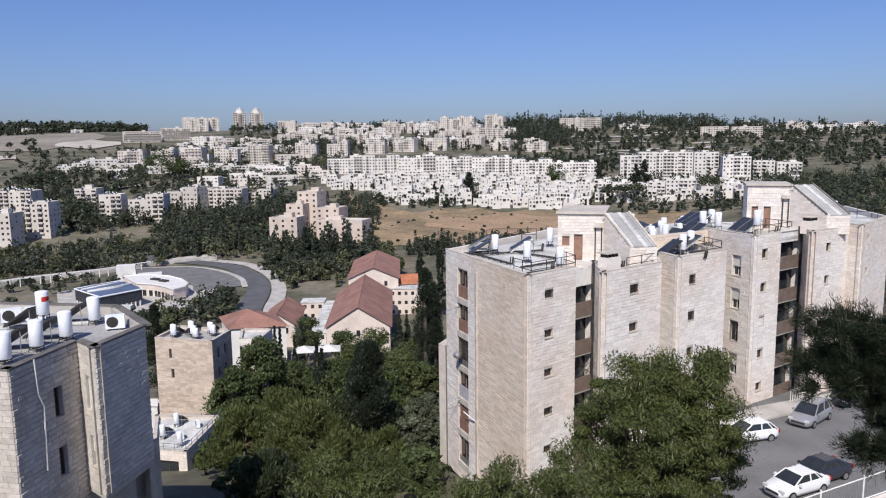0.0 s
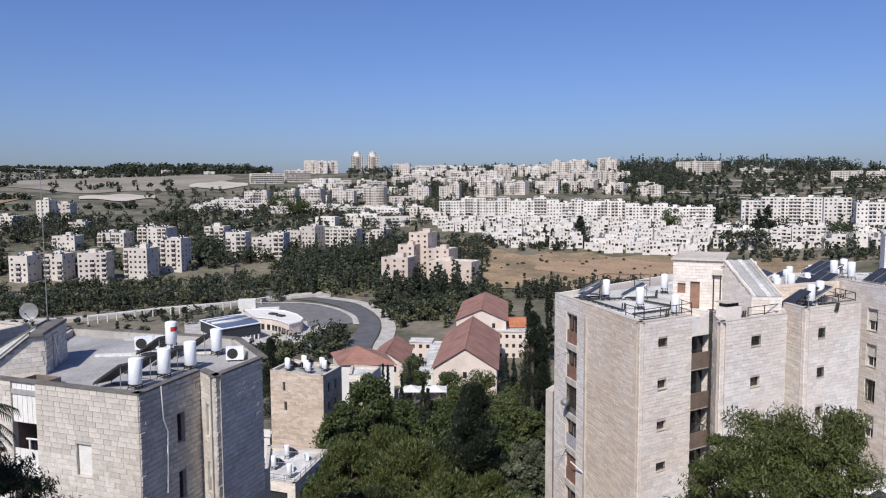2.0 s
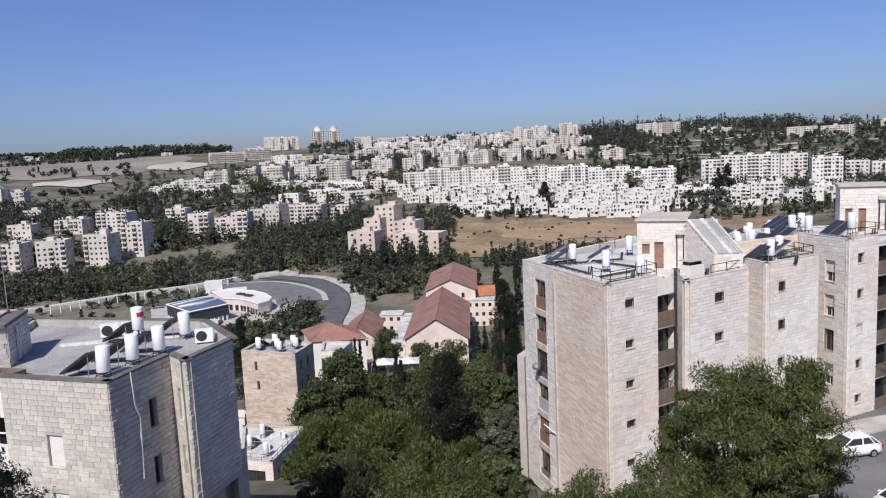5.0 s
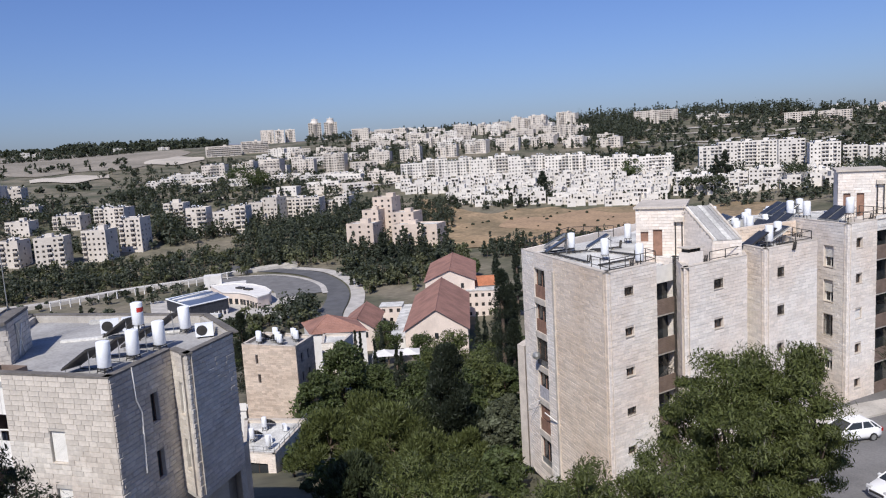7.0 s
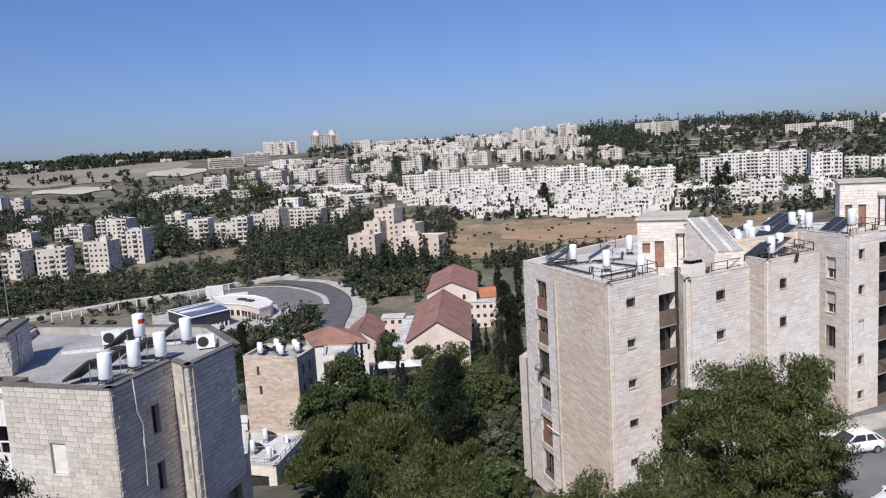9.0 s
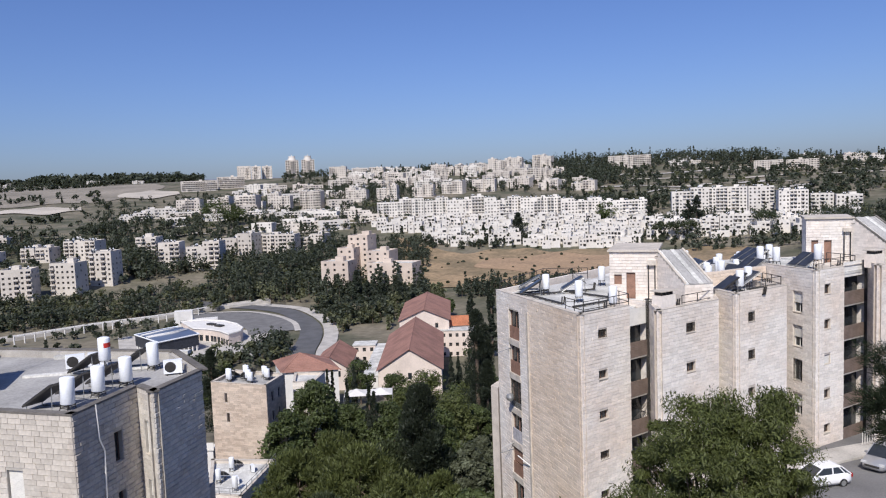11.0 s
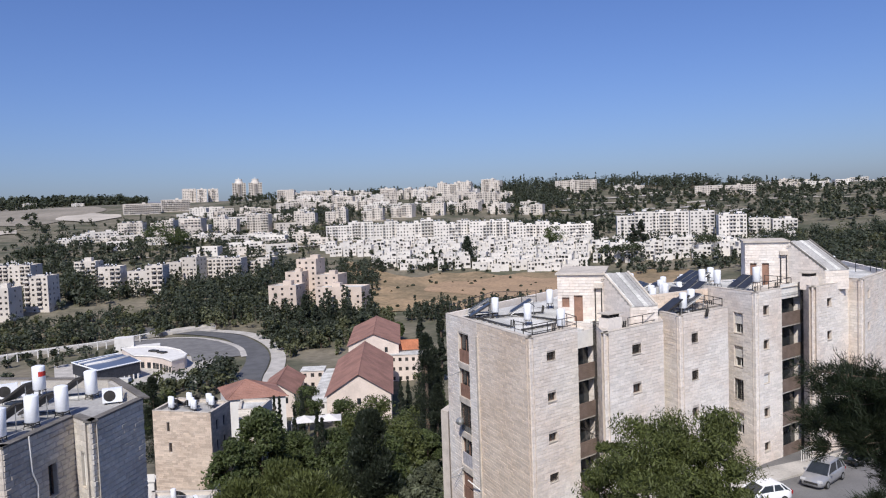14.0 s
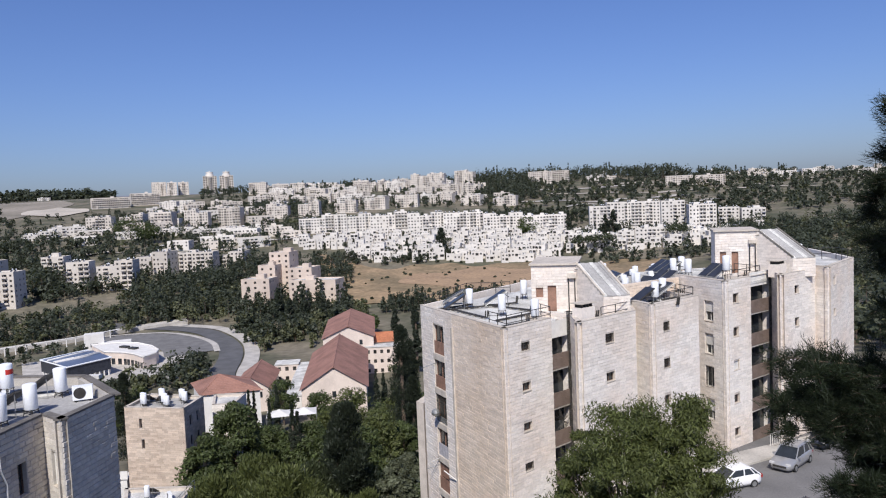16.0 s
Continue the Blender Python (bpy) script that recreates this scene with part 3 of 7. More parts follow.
    part("lower_wing", g, MORTAR, root, "lower stone wing against the end wall")
    # section one
    o1 = [(1.75, 2.7, z1 - 1.93 - FL * k, z1 - 1.3 - FL * k) for k in range(5)]
    _, P, _ = clad_wall(root, c, s1r, low, z1, o1, STONE, **kw)
    for k, o in enumerate(o1):
        window(root, P, o, "bars" if k in (0, 3) else "open")
    # recessed balconies between sections one and two
    n1 = Vector((s1r[0] - c[0], s1r[1] - c[1])).normalized()
    inn = Vector((-n1.y, n1.x))
    e1 = Vector(s1r) + inn * 2.2
    e2 = Vector(s2b) + inn * 2.2
    clad_wall(root, s1r, e1, low, z1, [], STONE, **kw)
    _, P, w = clad_wall(root, e1, e2, low, z1, [], STONE, **kw)
    clad_wall(root, e2, s2b, low, z2, [], STONE, **kw)
    balcony_stack(root, Vector(s1r), Vector(s2b), inn, z1, FL, 5, rnd)
    # section two
    clad_wall(root, s2b, s2l, low, z2, [], STONE, **kw)
    o2 = [(3.1, 4.15, z2 - 2.0 - FL * k, z2 - 1.3 - FL * k) for k in range(5)]
    _, P, _ = clad_wall(root, s2l, s2r, low, z2, o2, STONE, **kw)
    for k, o in enumerate(o2):
        window(root, P, o, "bars" if k == 0 else "open")
    clad_wall(root, s2r, s3b, low, z2, [], STONE, **kw)
    # section three
    clad_wall(root, s3b, s3l, low, z3, [], STONE, **kw)
    o3 = [(1.4, 2.25, z3 - 2.3 - FL * k, z3 - 1.55 - FL * k) for k in range(5)]
    _, P, _ = clad_wall(root, s3l, s3r, low, z3, o3, STONE, **kw)
    for k, o in enumerate(o3):
        window(root, P, o, "bars" if k < 2 else "open")
    clad_wall(root, s3r, plan(s3r, 6), low, z3, [], STONE, **kw)
    # section four: tall stair windows on its return, small ones on the street
    r4 = (Vector(s4l) - Vector(s4b)).length
    o4 = [(r4 - 2.6, r4 - 1.5, z4 - 3.7 - FL * k, z4 - 1.9 - FL * k) for k in range(4)]
    _, P, _ = clad_wall(root, s4b, s4l, low, z4, o4, STONE, **kw)
    for k, o in enumerate(o4):
        window(root, P, o, ("half", "half", "bars", "half")[k], SHUTTER)
    o4 = [(1.1, 2.0, z4 - 2.05 - FL * k, z4 - 1.25 - FL * k) for k in range(5)]
    st = (29.25, 62.15)
    _, P, _ = clad_wall(root, s4l, st, low, z4, o4, STONE, **kw)
    for k, o in enumerate(o4):
        window(root, P, o, "shut" if k == 2 else "open")
    n4 = (Vector(s4r) - Vector(s4l)).normalized()
    in4 = Vector((-n4.y, n4.x))
    f1, f2 = Vector(st) + in4 * 2.2, Vector(s4r) + in4 * 2.2
    for p, q in ((st, f1), (f1, f2), (f2, s4r)):
        clad_wall(root, tuple(p), tuple(q), low, z4, [], STONE, **kw)
    balcony_stack(root, Vector(st), Vector(s4r), in4, z4 + 0.6, FL, 5, rnd)
    # sections five and six
    clad_wall(root, s5b, s5l, low, z5, [], STONE, **kw)
    o5 = [(2.4, 3.2, z5 - 1.95 - FL * k, z5 - 1.2 - FL * k) for k in range(5)]
    _, P, _ = clad_wall(root, s5l, s5r, low, z5, o5, STONE, **kw)
    for o in o5:
        window(root, P, o, "open")
    clad_wall(root, s5r, s6b, low, z5, [], STONE, **kw)
    clad_wall(root, s6b, s6l, low, z6, [], STONE, **kw)
    o6 = [(1.8, 2.6, z6 - 1.9 - FL * k, z6 - 1.15 - FL * k) for k in range(4)]
    _, P, _ = clad_wall(root, s6l, s6r, low, z6, o6, STONE, **kw)
    for o in o6:
        window(root, P, o, "open")
    far = (46.5, 84.0)
    for a, b, z in ((s6r, far, z6), (far, (14, 80), z1 - 0.1), ((14, 80), l, z1)):
        g = Geo()
        A, B = Vector((*a, low)), Vector((*b, low))
        g.box(A, B - A, Vector(((B - A).y, -(B - A).x, 0)).normalized() * -0.3, (0, 0, z - low))
        part("wall", g, STONE, root)
    # roofs behind the parapets
    for poly, z in (([l, c, s1r, (13.5, 62), (9.5, 72)], z1 - 0.45), ([e2, s2b, s2l, s2r, (16.5, 60), (12, 62)], z2 - 0.5), ([s3b, s3l, s3r, plan(s3r, 6), plan(s3b, 6)], z3 - 0.45),
                    ([s4b, s4l, s4r, plan(s4r, 9), (22, 74)], z4 - 0.45), ([s5b, s5l, s5r, plan(s5r, 10), plan(s5b, 10)], z5 - 0.5), ([s6b, s6l, s6r, far, (34, 80)], z6 - 0.5),
                    ([(9.5, 72), (13.5, 62), (17, 60), (22, 64), (22, 74), (34, 80), (14, 80)], z1 - 0.6)):
        poly_roof(root, [tuple(p) for p in poly], z, ROOF_WHITE, "pale flat roof")
    for a, b, z in ((l, c, z1), (c, s1r, z1), (s2b, s2l, z2), (s2l, s2r, z2), (s3b, s3l, z3), (s3l, s3r, z3), (s4b, s4l, z4), (s4l, s4r, z4), (s5b, s5l, z5), (s5l, s5r, z5), (s6b, s6l, z6), (s6l, s6r, z6)):
        coping(root, a, b, z, COPING, h=0.05, out=0.04)
    # pipe rails on the roofs
    railing(root, [(0.6, 63.2, z1 - 0.45), (5, 72, z1 - 0.45), (9.3, 71.6, z1 - 0.45)], 1.1)
    railing(root, [(5.2, 52.6, z1 - 0.4), (6.2, 50.4, z1 - 0.4), (9.9, 53.6, z1 - 0.4), (9.0, 56.4, z1 - 0.4)], 1.15)
    railing(root, [(13.6, 53.0, z2 - 0.45), (16.4, 55.2, z2 - 0.45), (16.4, 57.5, z2 - 0.45)], 1.1)
    railing(root, [(19.5, 56.2, z3 - 0.4), (22.7, 58.5, z3 - 0.4), (22.2, 61, z3 - 0.4)], 1.1)
    railing(root, [(28, 61.8, z4 - 0.4), (31, 64, z4 - 0.4), (30, 67, z4 - 0.4)], 1.1)
    railing(root, [(36, 70, z6 - 0.4), (40, 75, z6 - 0.4), (44, 74, z6 - 0.4), (43.6, 71.3, z6 - 0.4)], 1.2)
    # conduits at the balconies
    for k in range(3):
        for (x, y), top in (((s2b[0] - 0.25, s2b[1] - 0.2), z1 + 0.3), ((s5b[0] - 0.3, s5b[1] - 0.3), z4 + 0.3)):
            g = Geo()
            g.tube((x + k * 0.09, y, low), (x + k * 0.09, y, top), 0.04, n=5)
            part("conduit", g, DARK_STEEL, root, "dark cable running down the wall")
    # chimneys with vented caps
    for (x, y, z) in ((12.3, 53.0, z2), (32.3, 63.4, z5)):
        g = Geo()
        g.cube((x, y, z - 0.4), (1.5, 0.9, 1.15), 36)
        ch = part("chimney", g, STONE, root)
        g = Geo()
        for k in range(4):
            g.cube((x + (k - 1.5) * 0.34 * math.cos(radians(36)), y + (k - 1.5) * 0.34 * math.sin(radians(36)), z + 0.75), (0.12, 0.7, 0.28), 36)
        part("vent", g, DARK_STEEL, ch)
        g = Geo()
        g.cube((x, y, z + 1.03), (1.7, 1.1, 0.07), 36)
        part("cap", g, COPING, ch)
    stair_hut(root, Vector((9.45, 59.2)), Vector((13.0, 58.2)), z1 - 0.45, 3.8, 6.5)
    stair_hut(root, Vector((28.6, 68.0)), Vector((32.1, 66.8)), z4 - 0.45, 4.15, 5.0, two=True, lean=0.75, run=3.6)
    # low walls on the rear roofs
    clad_wall(root, (17.6, 61.6), (24.0, 65.2), z3 - 0.5, z3 + 0.75, [], STONE_PINK, **kw, name="roof_wall", label="low honey-coloured stone roof wall")
    g = Geo()
    g.cube((20.5, 70.5, z1 - 0.6), (6.5, 0.3, 1.3), 30)
    part("roof_divider", g, ROOF_WHITE, root, "whitewashed low wall on the roof")
    return root


def balcony_stack(root, a, b, inn, ztop, FL, n, rnd, proud=0.0):
    """Balconies one above the other in a recess, with brown ribbed panels, openings darkened by a pane and a slab each.
    """
    u = (b - a)
    w = u.length
    u = u / w
    out = -inn
    V = lambda x, y, z: (a.x + u.x * x + out.x * y, a.y + u.y * x + out.y * y, z)
    D = lambda x, y: Vector((u.x * x + out.x * y, u.y * x + out.y * y, 0))
    for k in range(n):
        z = ztop - 3.9 - FL * k
        g = Geo()
        g.box(V(0.02, proud - 1.6, z - 0.12), D(w - 0.04, 0), D(0, 1.6), (0, 0, 0.14))
        bal = part("balcony", g, CONCRETE, root)
        for r in range(9):
            g = Geo()
            g.box(V(0.02, proud - 0.04, z + r * 0.128), D(w - 0.04, 0), D(0, 0.07), (0, 0, 0.112))
            part("slat", g, BROWN_PANEL, bal)
        if proud:
            for x in (0.02, w - 0.07):
                g = Geo()
                g.box(V(x, proud - 0.9, z), D(0.05, 0), D(0, 0.86), (0, 0, 1.15))
                part("side_panel", g, BROWN_PANEL, bal)
        # Door glass widened to fill the opening, a dark sheet for the shade inside.
        g = Geo()
        q = -0.85
        g.box(V(0.03, q, z + 0.03), D(w - 0.06, 0), D(0, 0.04), (0, 0, FL - 0.2))
        part("balcony_door", g, PANE, bal, "balcony door glass enlarged to stand for the recess's shade")
        if k == 0:
            g = Geo()
            g.box(V(0.05, proud - 0.12, z + 2.35), D(w - 0.1, 0), D(0, 0.06), (0, 0, 1.25))
            part("blind", g, SHUTTER if not proud else BROWN_PANEL, bal, "lowered blind above the top balcony")
        if k == 2:
            g = Geo()
            for i in range(9):
                g.tube(V(0.1 + i * (w - 0.2) / 8, proud + 0.02, z + 1.2), V(0.1 + (8 - i) * (w - 0.2) / 8, proud + 0.02, z + 2.3), 0.02, n=4)
            part("lattice", g, DARK_STEEL, bal, "dark metal lattice")


def stair_hut(root, a, b, z, h, deep, two=False, lean=0.6, run=3.6):
    """A stone roof-stair house with doors and a metal-sheeted slope falling along its far side."""
    u = (b - a)
    w = u.length
    u = u / w
    inn = Vector((-u.y, u.x))
    V = lambda x, y, q: Vector((a.x + u.x * x + inn.x * y, a.y + u.y * x + inn.y * y, z + q))
    doors = [(w * 0.36, w * 0.55, z, z + 2.1), (w * 0.1, w * 0.26, z + 1.15, z + 1.95)] if not two else [(w * 0.12, w * 0.27, z + 0.3, z + 2.2), (w * 0.4, w * 0.56, z, z + 2.2)]
    wl, P, _ = clad_wall(root, (a.x, a.y), (b.x, b.y), z, z + h, doors, STONE, MORTAR, course=0.24, name="stair_house")
    for i, o in enumerate(doors):
        g = Geo()
        g.box(P(o[0], o[2], -0.2), P(o[1], 0, 0) - P(o[0], 0, 0), UP * (o[3] - o[2]), P(0, 0, 0.06) - P(0, 0, 0))
        part("door" if o[2] == z else "hatch", g, RUST, wl, "reddish-brown metal door")
    g = Geo()
    g.box(V(0, 0.3, 0), V(0, deep, 0) - V(0, 0.3, 0), V(0.3, 0, 0) - V(0, 0, 0), UP * h)
    g.box(V(0, deep, 0), V(w, 0, 0) - V(0, 0, 0), V(0, 0.3, 0) - V(0, 0, 0), UP * h)
    part("hut_wall", g, STONE, wl)
    # sloping part over the stairs: a near wall with a falling top, an end wall, and sheets on it
    sv = (u * lean - inn * math.sqrt(1 - lean * lean)) * run
    sv = Vector((sv.x, sv.y, 0))
    wid = V(2.0, 0.8, 0) - V(0, 0, 0)
    lowz = h * 0.4
    n0, f0 = V(w, 0, 0), V(w, 0, 0) + wid
    g = Geo()
    for p0 in (n0, f0):
        q = [p0, p0 + sv, p0 + sv + UP * lowz, p0 + UP * h]
        k = (wid.normalized() * 0.3) * (1 if p0 is n0 else -1)
        r = [v + k for v in q]
        g.add(q + r, ((0, 1, 2, 3), (7, 6, 5, 4), (1, 5, 6, 2), (3, 2, 6, 7), (0, 3, 7, 4)))
    g.box(n0 + sv, wid, -sv.normalized() * 0.3, UP * lowz)
    part("slope_wall", g, MORTAR, wl)
    g = Geo()
    sd = sv.normalized()
    no = Vector((sd.y, -sd.x, 0))
    q = 0.0
    while q < h - 0.1:
        x, end = -rng.uniform(0, 0.3), run * min(1.0, (h - q - 0.12) / (h - lowz))
        while x < end - 0.15:
            e = min(x + rng.uniform(0.45, 0.95), end)
            g.box(n0 + sd * max(x, 0) + UP * (q + 0.005), sd * (e - max(x, 0) - 0.006), UP * 0.228, no * 0.03)
            x = e
        q += 0.24
    part("slope_stone", g, STONE, wl, "coursed limestone blocks", "stuff")
    e0, e1 = n0 + sv, n0 + sv + wid
    clad_wall(wl, (e0.x, e0.y), (e1.x, e1.y), z, z + lowz, [], STONE, MORTAR, thick=0.05, course=0.24, name="slope_end")
    d = sv + UP * (lowz - h)
    nn = 6
    for k in range(nn):
        g = Geo()
        o = n0 + UP * (h + 0.02) + wid * (k / nn)
        g.box(o, d, wid * (0.96 / nn), UP * (0.07 + 0.03 * (k % 2)))
        part("metal_sheet", g, ROOFING if k % 3 else ROOF_WHITE, wl, "weathered grey roofing sheet on the slope")
    for y in (-0.02, 0.93):
        g = Geo()
        g.box(n0 + UP * (h + 0.1) + wid * y, d, wid * 0.07, UP * 0.12)
        part("flashing", g, COPING_DARK if two else COPING, wl)
    g = Geo()
    g.box(V(-0.15, -0.2, h), V(w + 0.3, 0, 0) - V(0, 0, 0), V(0, deep + 0.4, 0) - V(0, 0, 0), UP * 0.14)
    part("slab", g, COPING, wl)
    # meter box with pipes
    g = Geo()
    x = w * 0.8
    g.box(V(x, -0.35, h * 0.72), V(0.7, 0, 0) - V(0, 0, 0), V(0, 0.33, 0) - V(0, 0, 0), UP * 0.35)
    part("meter_box", g, COPING, wl)
    g = Geo()
    for k in (0.1, 0.6):
        g.tube(V(x + k, -0.2, 0), V(x + k, -0.2, h * 0.72), 0.05, n=6)
    g.tube(V(x + 0.6, -0.2, h * 0.9), V(x + 1.0, -0.2, h * 0.9), 0.03, n=6)
    g.tube(V(x + 1.0, -0.2, h * 0.9), V(x + 1.0, -0.2, 0), 0.03, n=6)
    part("pipe", g, DARK_STEEL, wl)


long_building()
for i, (x, y, z, rz) in enumerate(((4.5, 62.0, -9.5, 20), (6.74, 57.4, -9.5, 40), (8.8, 53.8, -9.5, 25), (9.9, 66.5, -9.5, 30), (14.0, 56.6, -9.6, 20), (20.9, 60.6, -9.2, 30), (25.6, 67.0, -8.3, 40), (26.7, 61.2, -8.3, 25), (26.0, 69.8, -8.3, 35), (24.6, 68.2, -8.3, 40), (19.5, 58.4, -9.2, 35))):
    water_heater(x, y, z, 72 + rz, tilt=i in (0, 5, 8, 10), lift=1.2 if i == 7 else 0.5)
for k, (x, y) in enumerate(((15.8, 66.5), (17.5, 68.8), (19.6, 67.6), (21.2, 69.4), (16.6, 73.0), (19.0, 74.5), (23.0, 75.0), (25.5, 76.5), (21.8, 72.0), (28.5, 77.5))):
    water_heater(x, y, -9.67, 95 + 11 * (k % 3), tilt=k % 2 == 0, lift=0.6, label="white water tank on the rear roof")
for k, (x, y) in enumerate(((16.2, 63.6), (18.8, 64.4), (20.4, 66.0), (23.2, 70.4), (24.2, 73.2), (26.8, 73.6), (18.0, 72.0), (27.6, 75.4), (20.0, 76.4), (14.8, 68.8))):
    water_heater(x, y, -9.67, 60 + 23 * (k % 4), tilt=k % 3 == 0, lift=0.5 + 0.2 * (k % 3), label="white water tank on the rear roof")
for x, y in ((37.0, 70.2), (38.1, 70.4)):
    water_heater(x, y, -8.05, 20, tilt=False, label="white upright water tank on a stand", lift=0.9)



def pipe_rack(x, y, z, rz, label="galvanised pipe frame with solar panels on the roof", panels=2):
    """A frame of pipes with tilted panels."""
    root = thing("solar_rack", pose(x, y, z, 0, 0, rz), label, "solar panel", "solar racks")
    L = panels * 1.15
    for k in range(panels + 1):
        g = Geo()
        xx = -L / 2 + k * 1.15
        g.tube((xx, 0, 0), (xx, 0, 1.3), 0.035, n=5)
        g.tube((xx, 0, 1.3), (xx, 2.0, 0.15), 0.035, n=5)
        g.tube((xx, 0, 0.1), (xx, 2.0, 0.1), 0.03, n=5)
        part("truss", g, STEEL, root)
    for k in range(panels):
        g = Geo()
        o = Vector((-L / 2 + k * 1.15 + 0.06, 0.05, 1.33))
        g.box(o, (1.03, 0, 0), (0, 1.85, -1.06), (0, 0.04, 0.07))
        p = part("panel", g, STEEL, root)
        g = Geo()
        g.box(o + Vector((0.05, 0.09, 0.025)), (0.93, 0, 0), (0, 1.7, -0.974), (0, 0.03, 0.052))
        part("glass", g, SOLAR, p)
    g = Geo()
    g.tube((-L / 2 - 0.5, 0, 0.9), (L / 2 + 0.6, 0, 0.95), 0.03, n=5)
    g.tube((L / 2 + 0.6, 0, 0.95), (L / 2 + 0.8, 0.3, 0.05), 0.03, n=5)
    part("pipe", g, DARK_STEEL, root)


for x, y, z, rz, n in ((7.8, 63.0, -9.5, 95, 1), (21.6, 60.6, -9.2, 105, 1), (28.0, 65.0, -8.3, 110, 2), (25.2, 70.4, -8.3, 100, 3), (22.0, 72.6, -9.6, 100, 2), (18.0, 70.0, -9.65, 95, 2), (16.5, 66.0, -9.65, 100, 2), (24.0, 67.2, -8.9, 112, 2), (19.0, 66.6, -9.65, 75, 2), (21.0, 74.5, -9.65, 90, 3), (4.2, 64.5, -9.5, 80, 1), (14.8, 57.2, -9.6, 120, 1), (37.0, 71.5, -8.0, 100, 1)):
    pipe_rack(x, y, z, rz, panels=n)


def roof_duct(x, y, z, rz, L):
    root = thing("roof_pipe_run", pose(x, y, z, 0, 0, rz), "dark insulated pipes running low across the roof", "pipe", "roof pipes")
    for k in range(2):
        g = Geo()
        g.tube((-L / 2, k * 0.2, 0.12), (L / 2, k * 0.2, 0.12), 0.06, n=6)
        g.tube((L / 2, k * 0.2, 0.12), (L / 2 + 0.1, k * 0.2, 0.7), 0.06, n=6)
        part("pipe", g, DARK_STEEL, root)
    for k in range(int(L)):
        g = Geo()
        g.cube((-L / 2 + k + 0.3, 0.1, 0), (0.15, 0.5, 0.07))
        part("sleeper", g, CONCRETE, root)


for x, y, z, rz, L in ((3.0, 62.8, -9.5, 30, 4), (8.0, 60.5, -9.5, -50, 5), (7.0, 52.6, -9.5, 35, 3), (12.8, 55.6, -9.6, -60, 3), (17.5, 67.0, -9.65, 20, 6), (22.0, 68.0, -9.65, 60, 6), (19.8, 57.6, -9.2, -60, 3), (30.0, 65.6, -8.3, -60, 3), (4.0, 59.0, -9.5, -65, 6), (7.6, 56.0, -9.5, 40, 4), (6.0, 62.5, -9.5, 20, 6), (14.5, 56.0, -9.6, 35, 3), (21.5, 59.8, -9.2, 35, 2.6), (28.5, 63.4, -8.3, 30, 3)):
    roof_duct(x, y, z, rz, L)


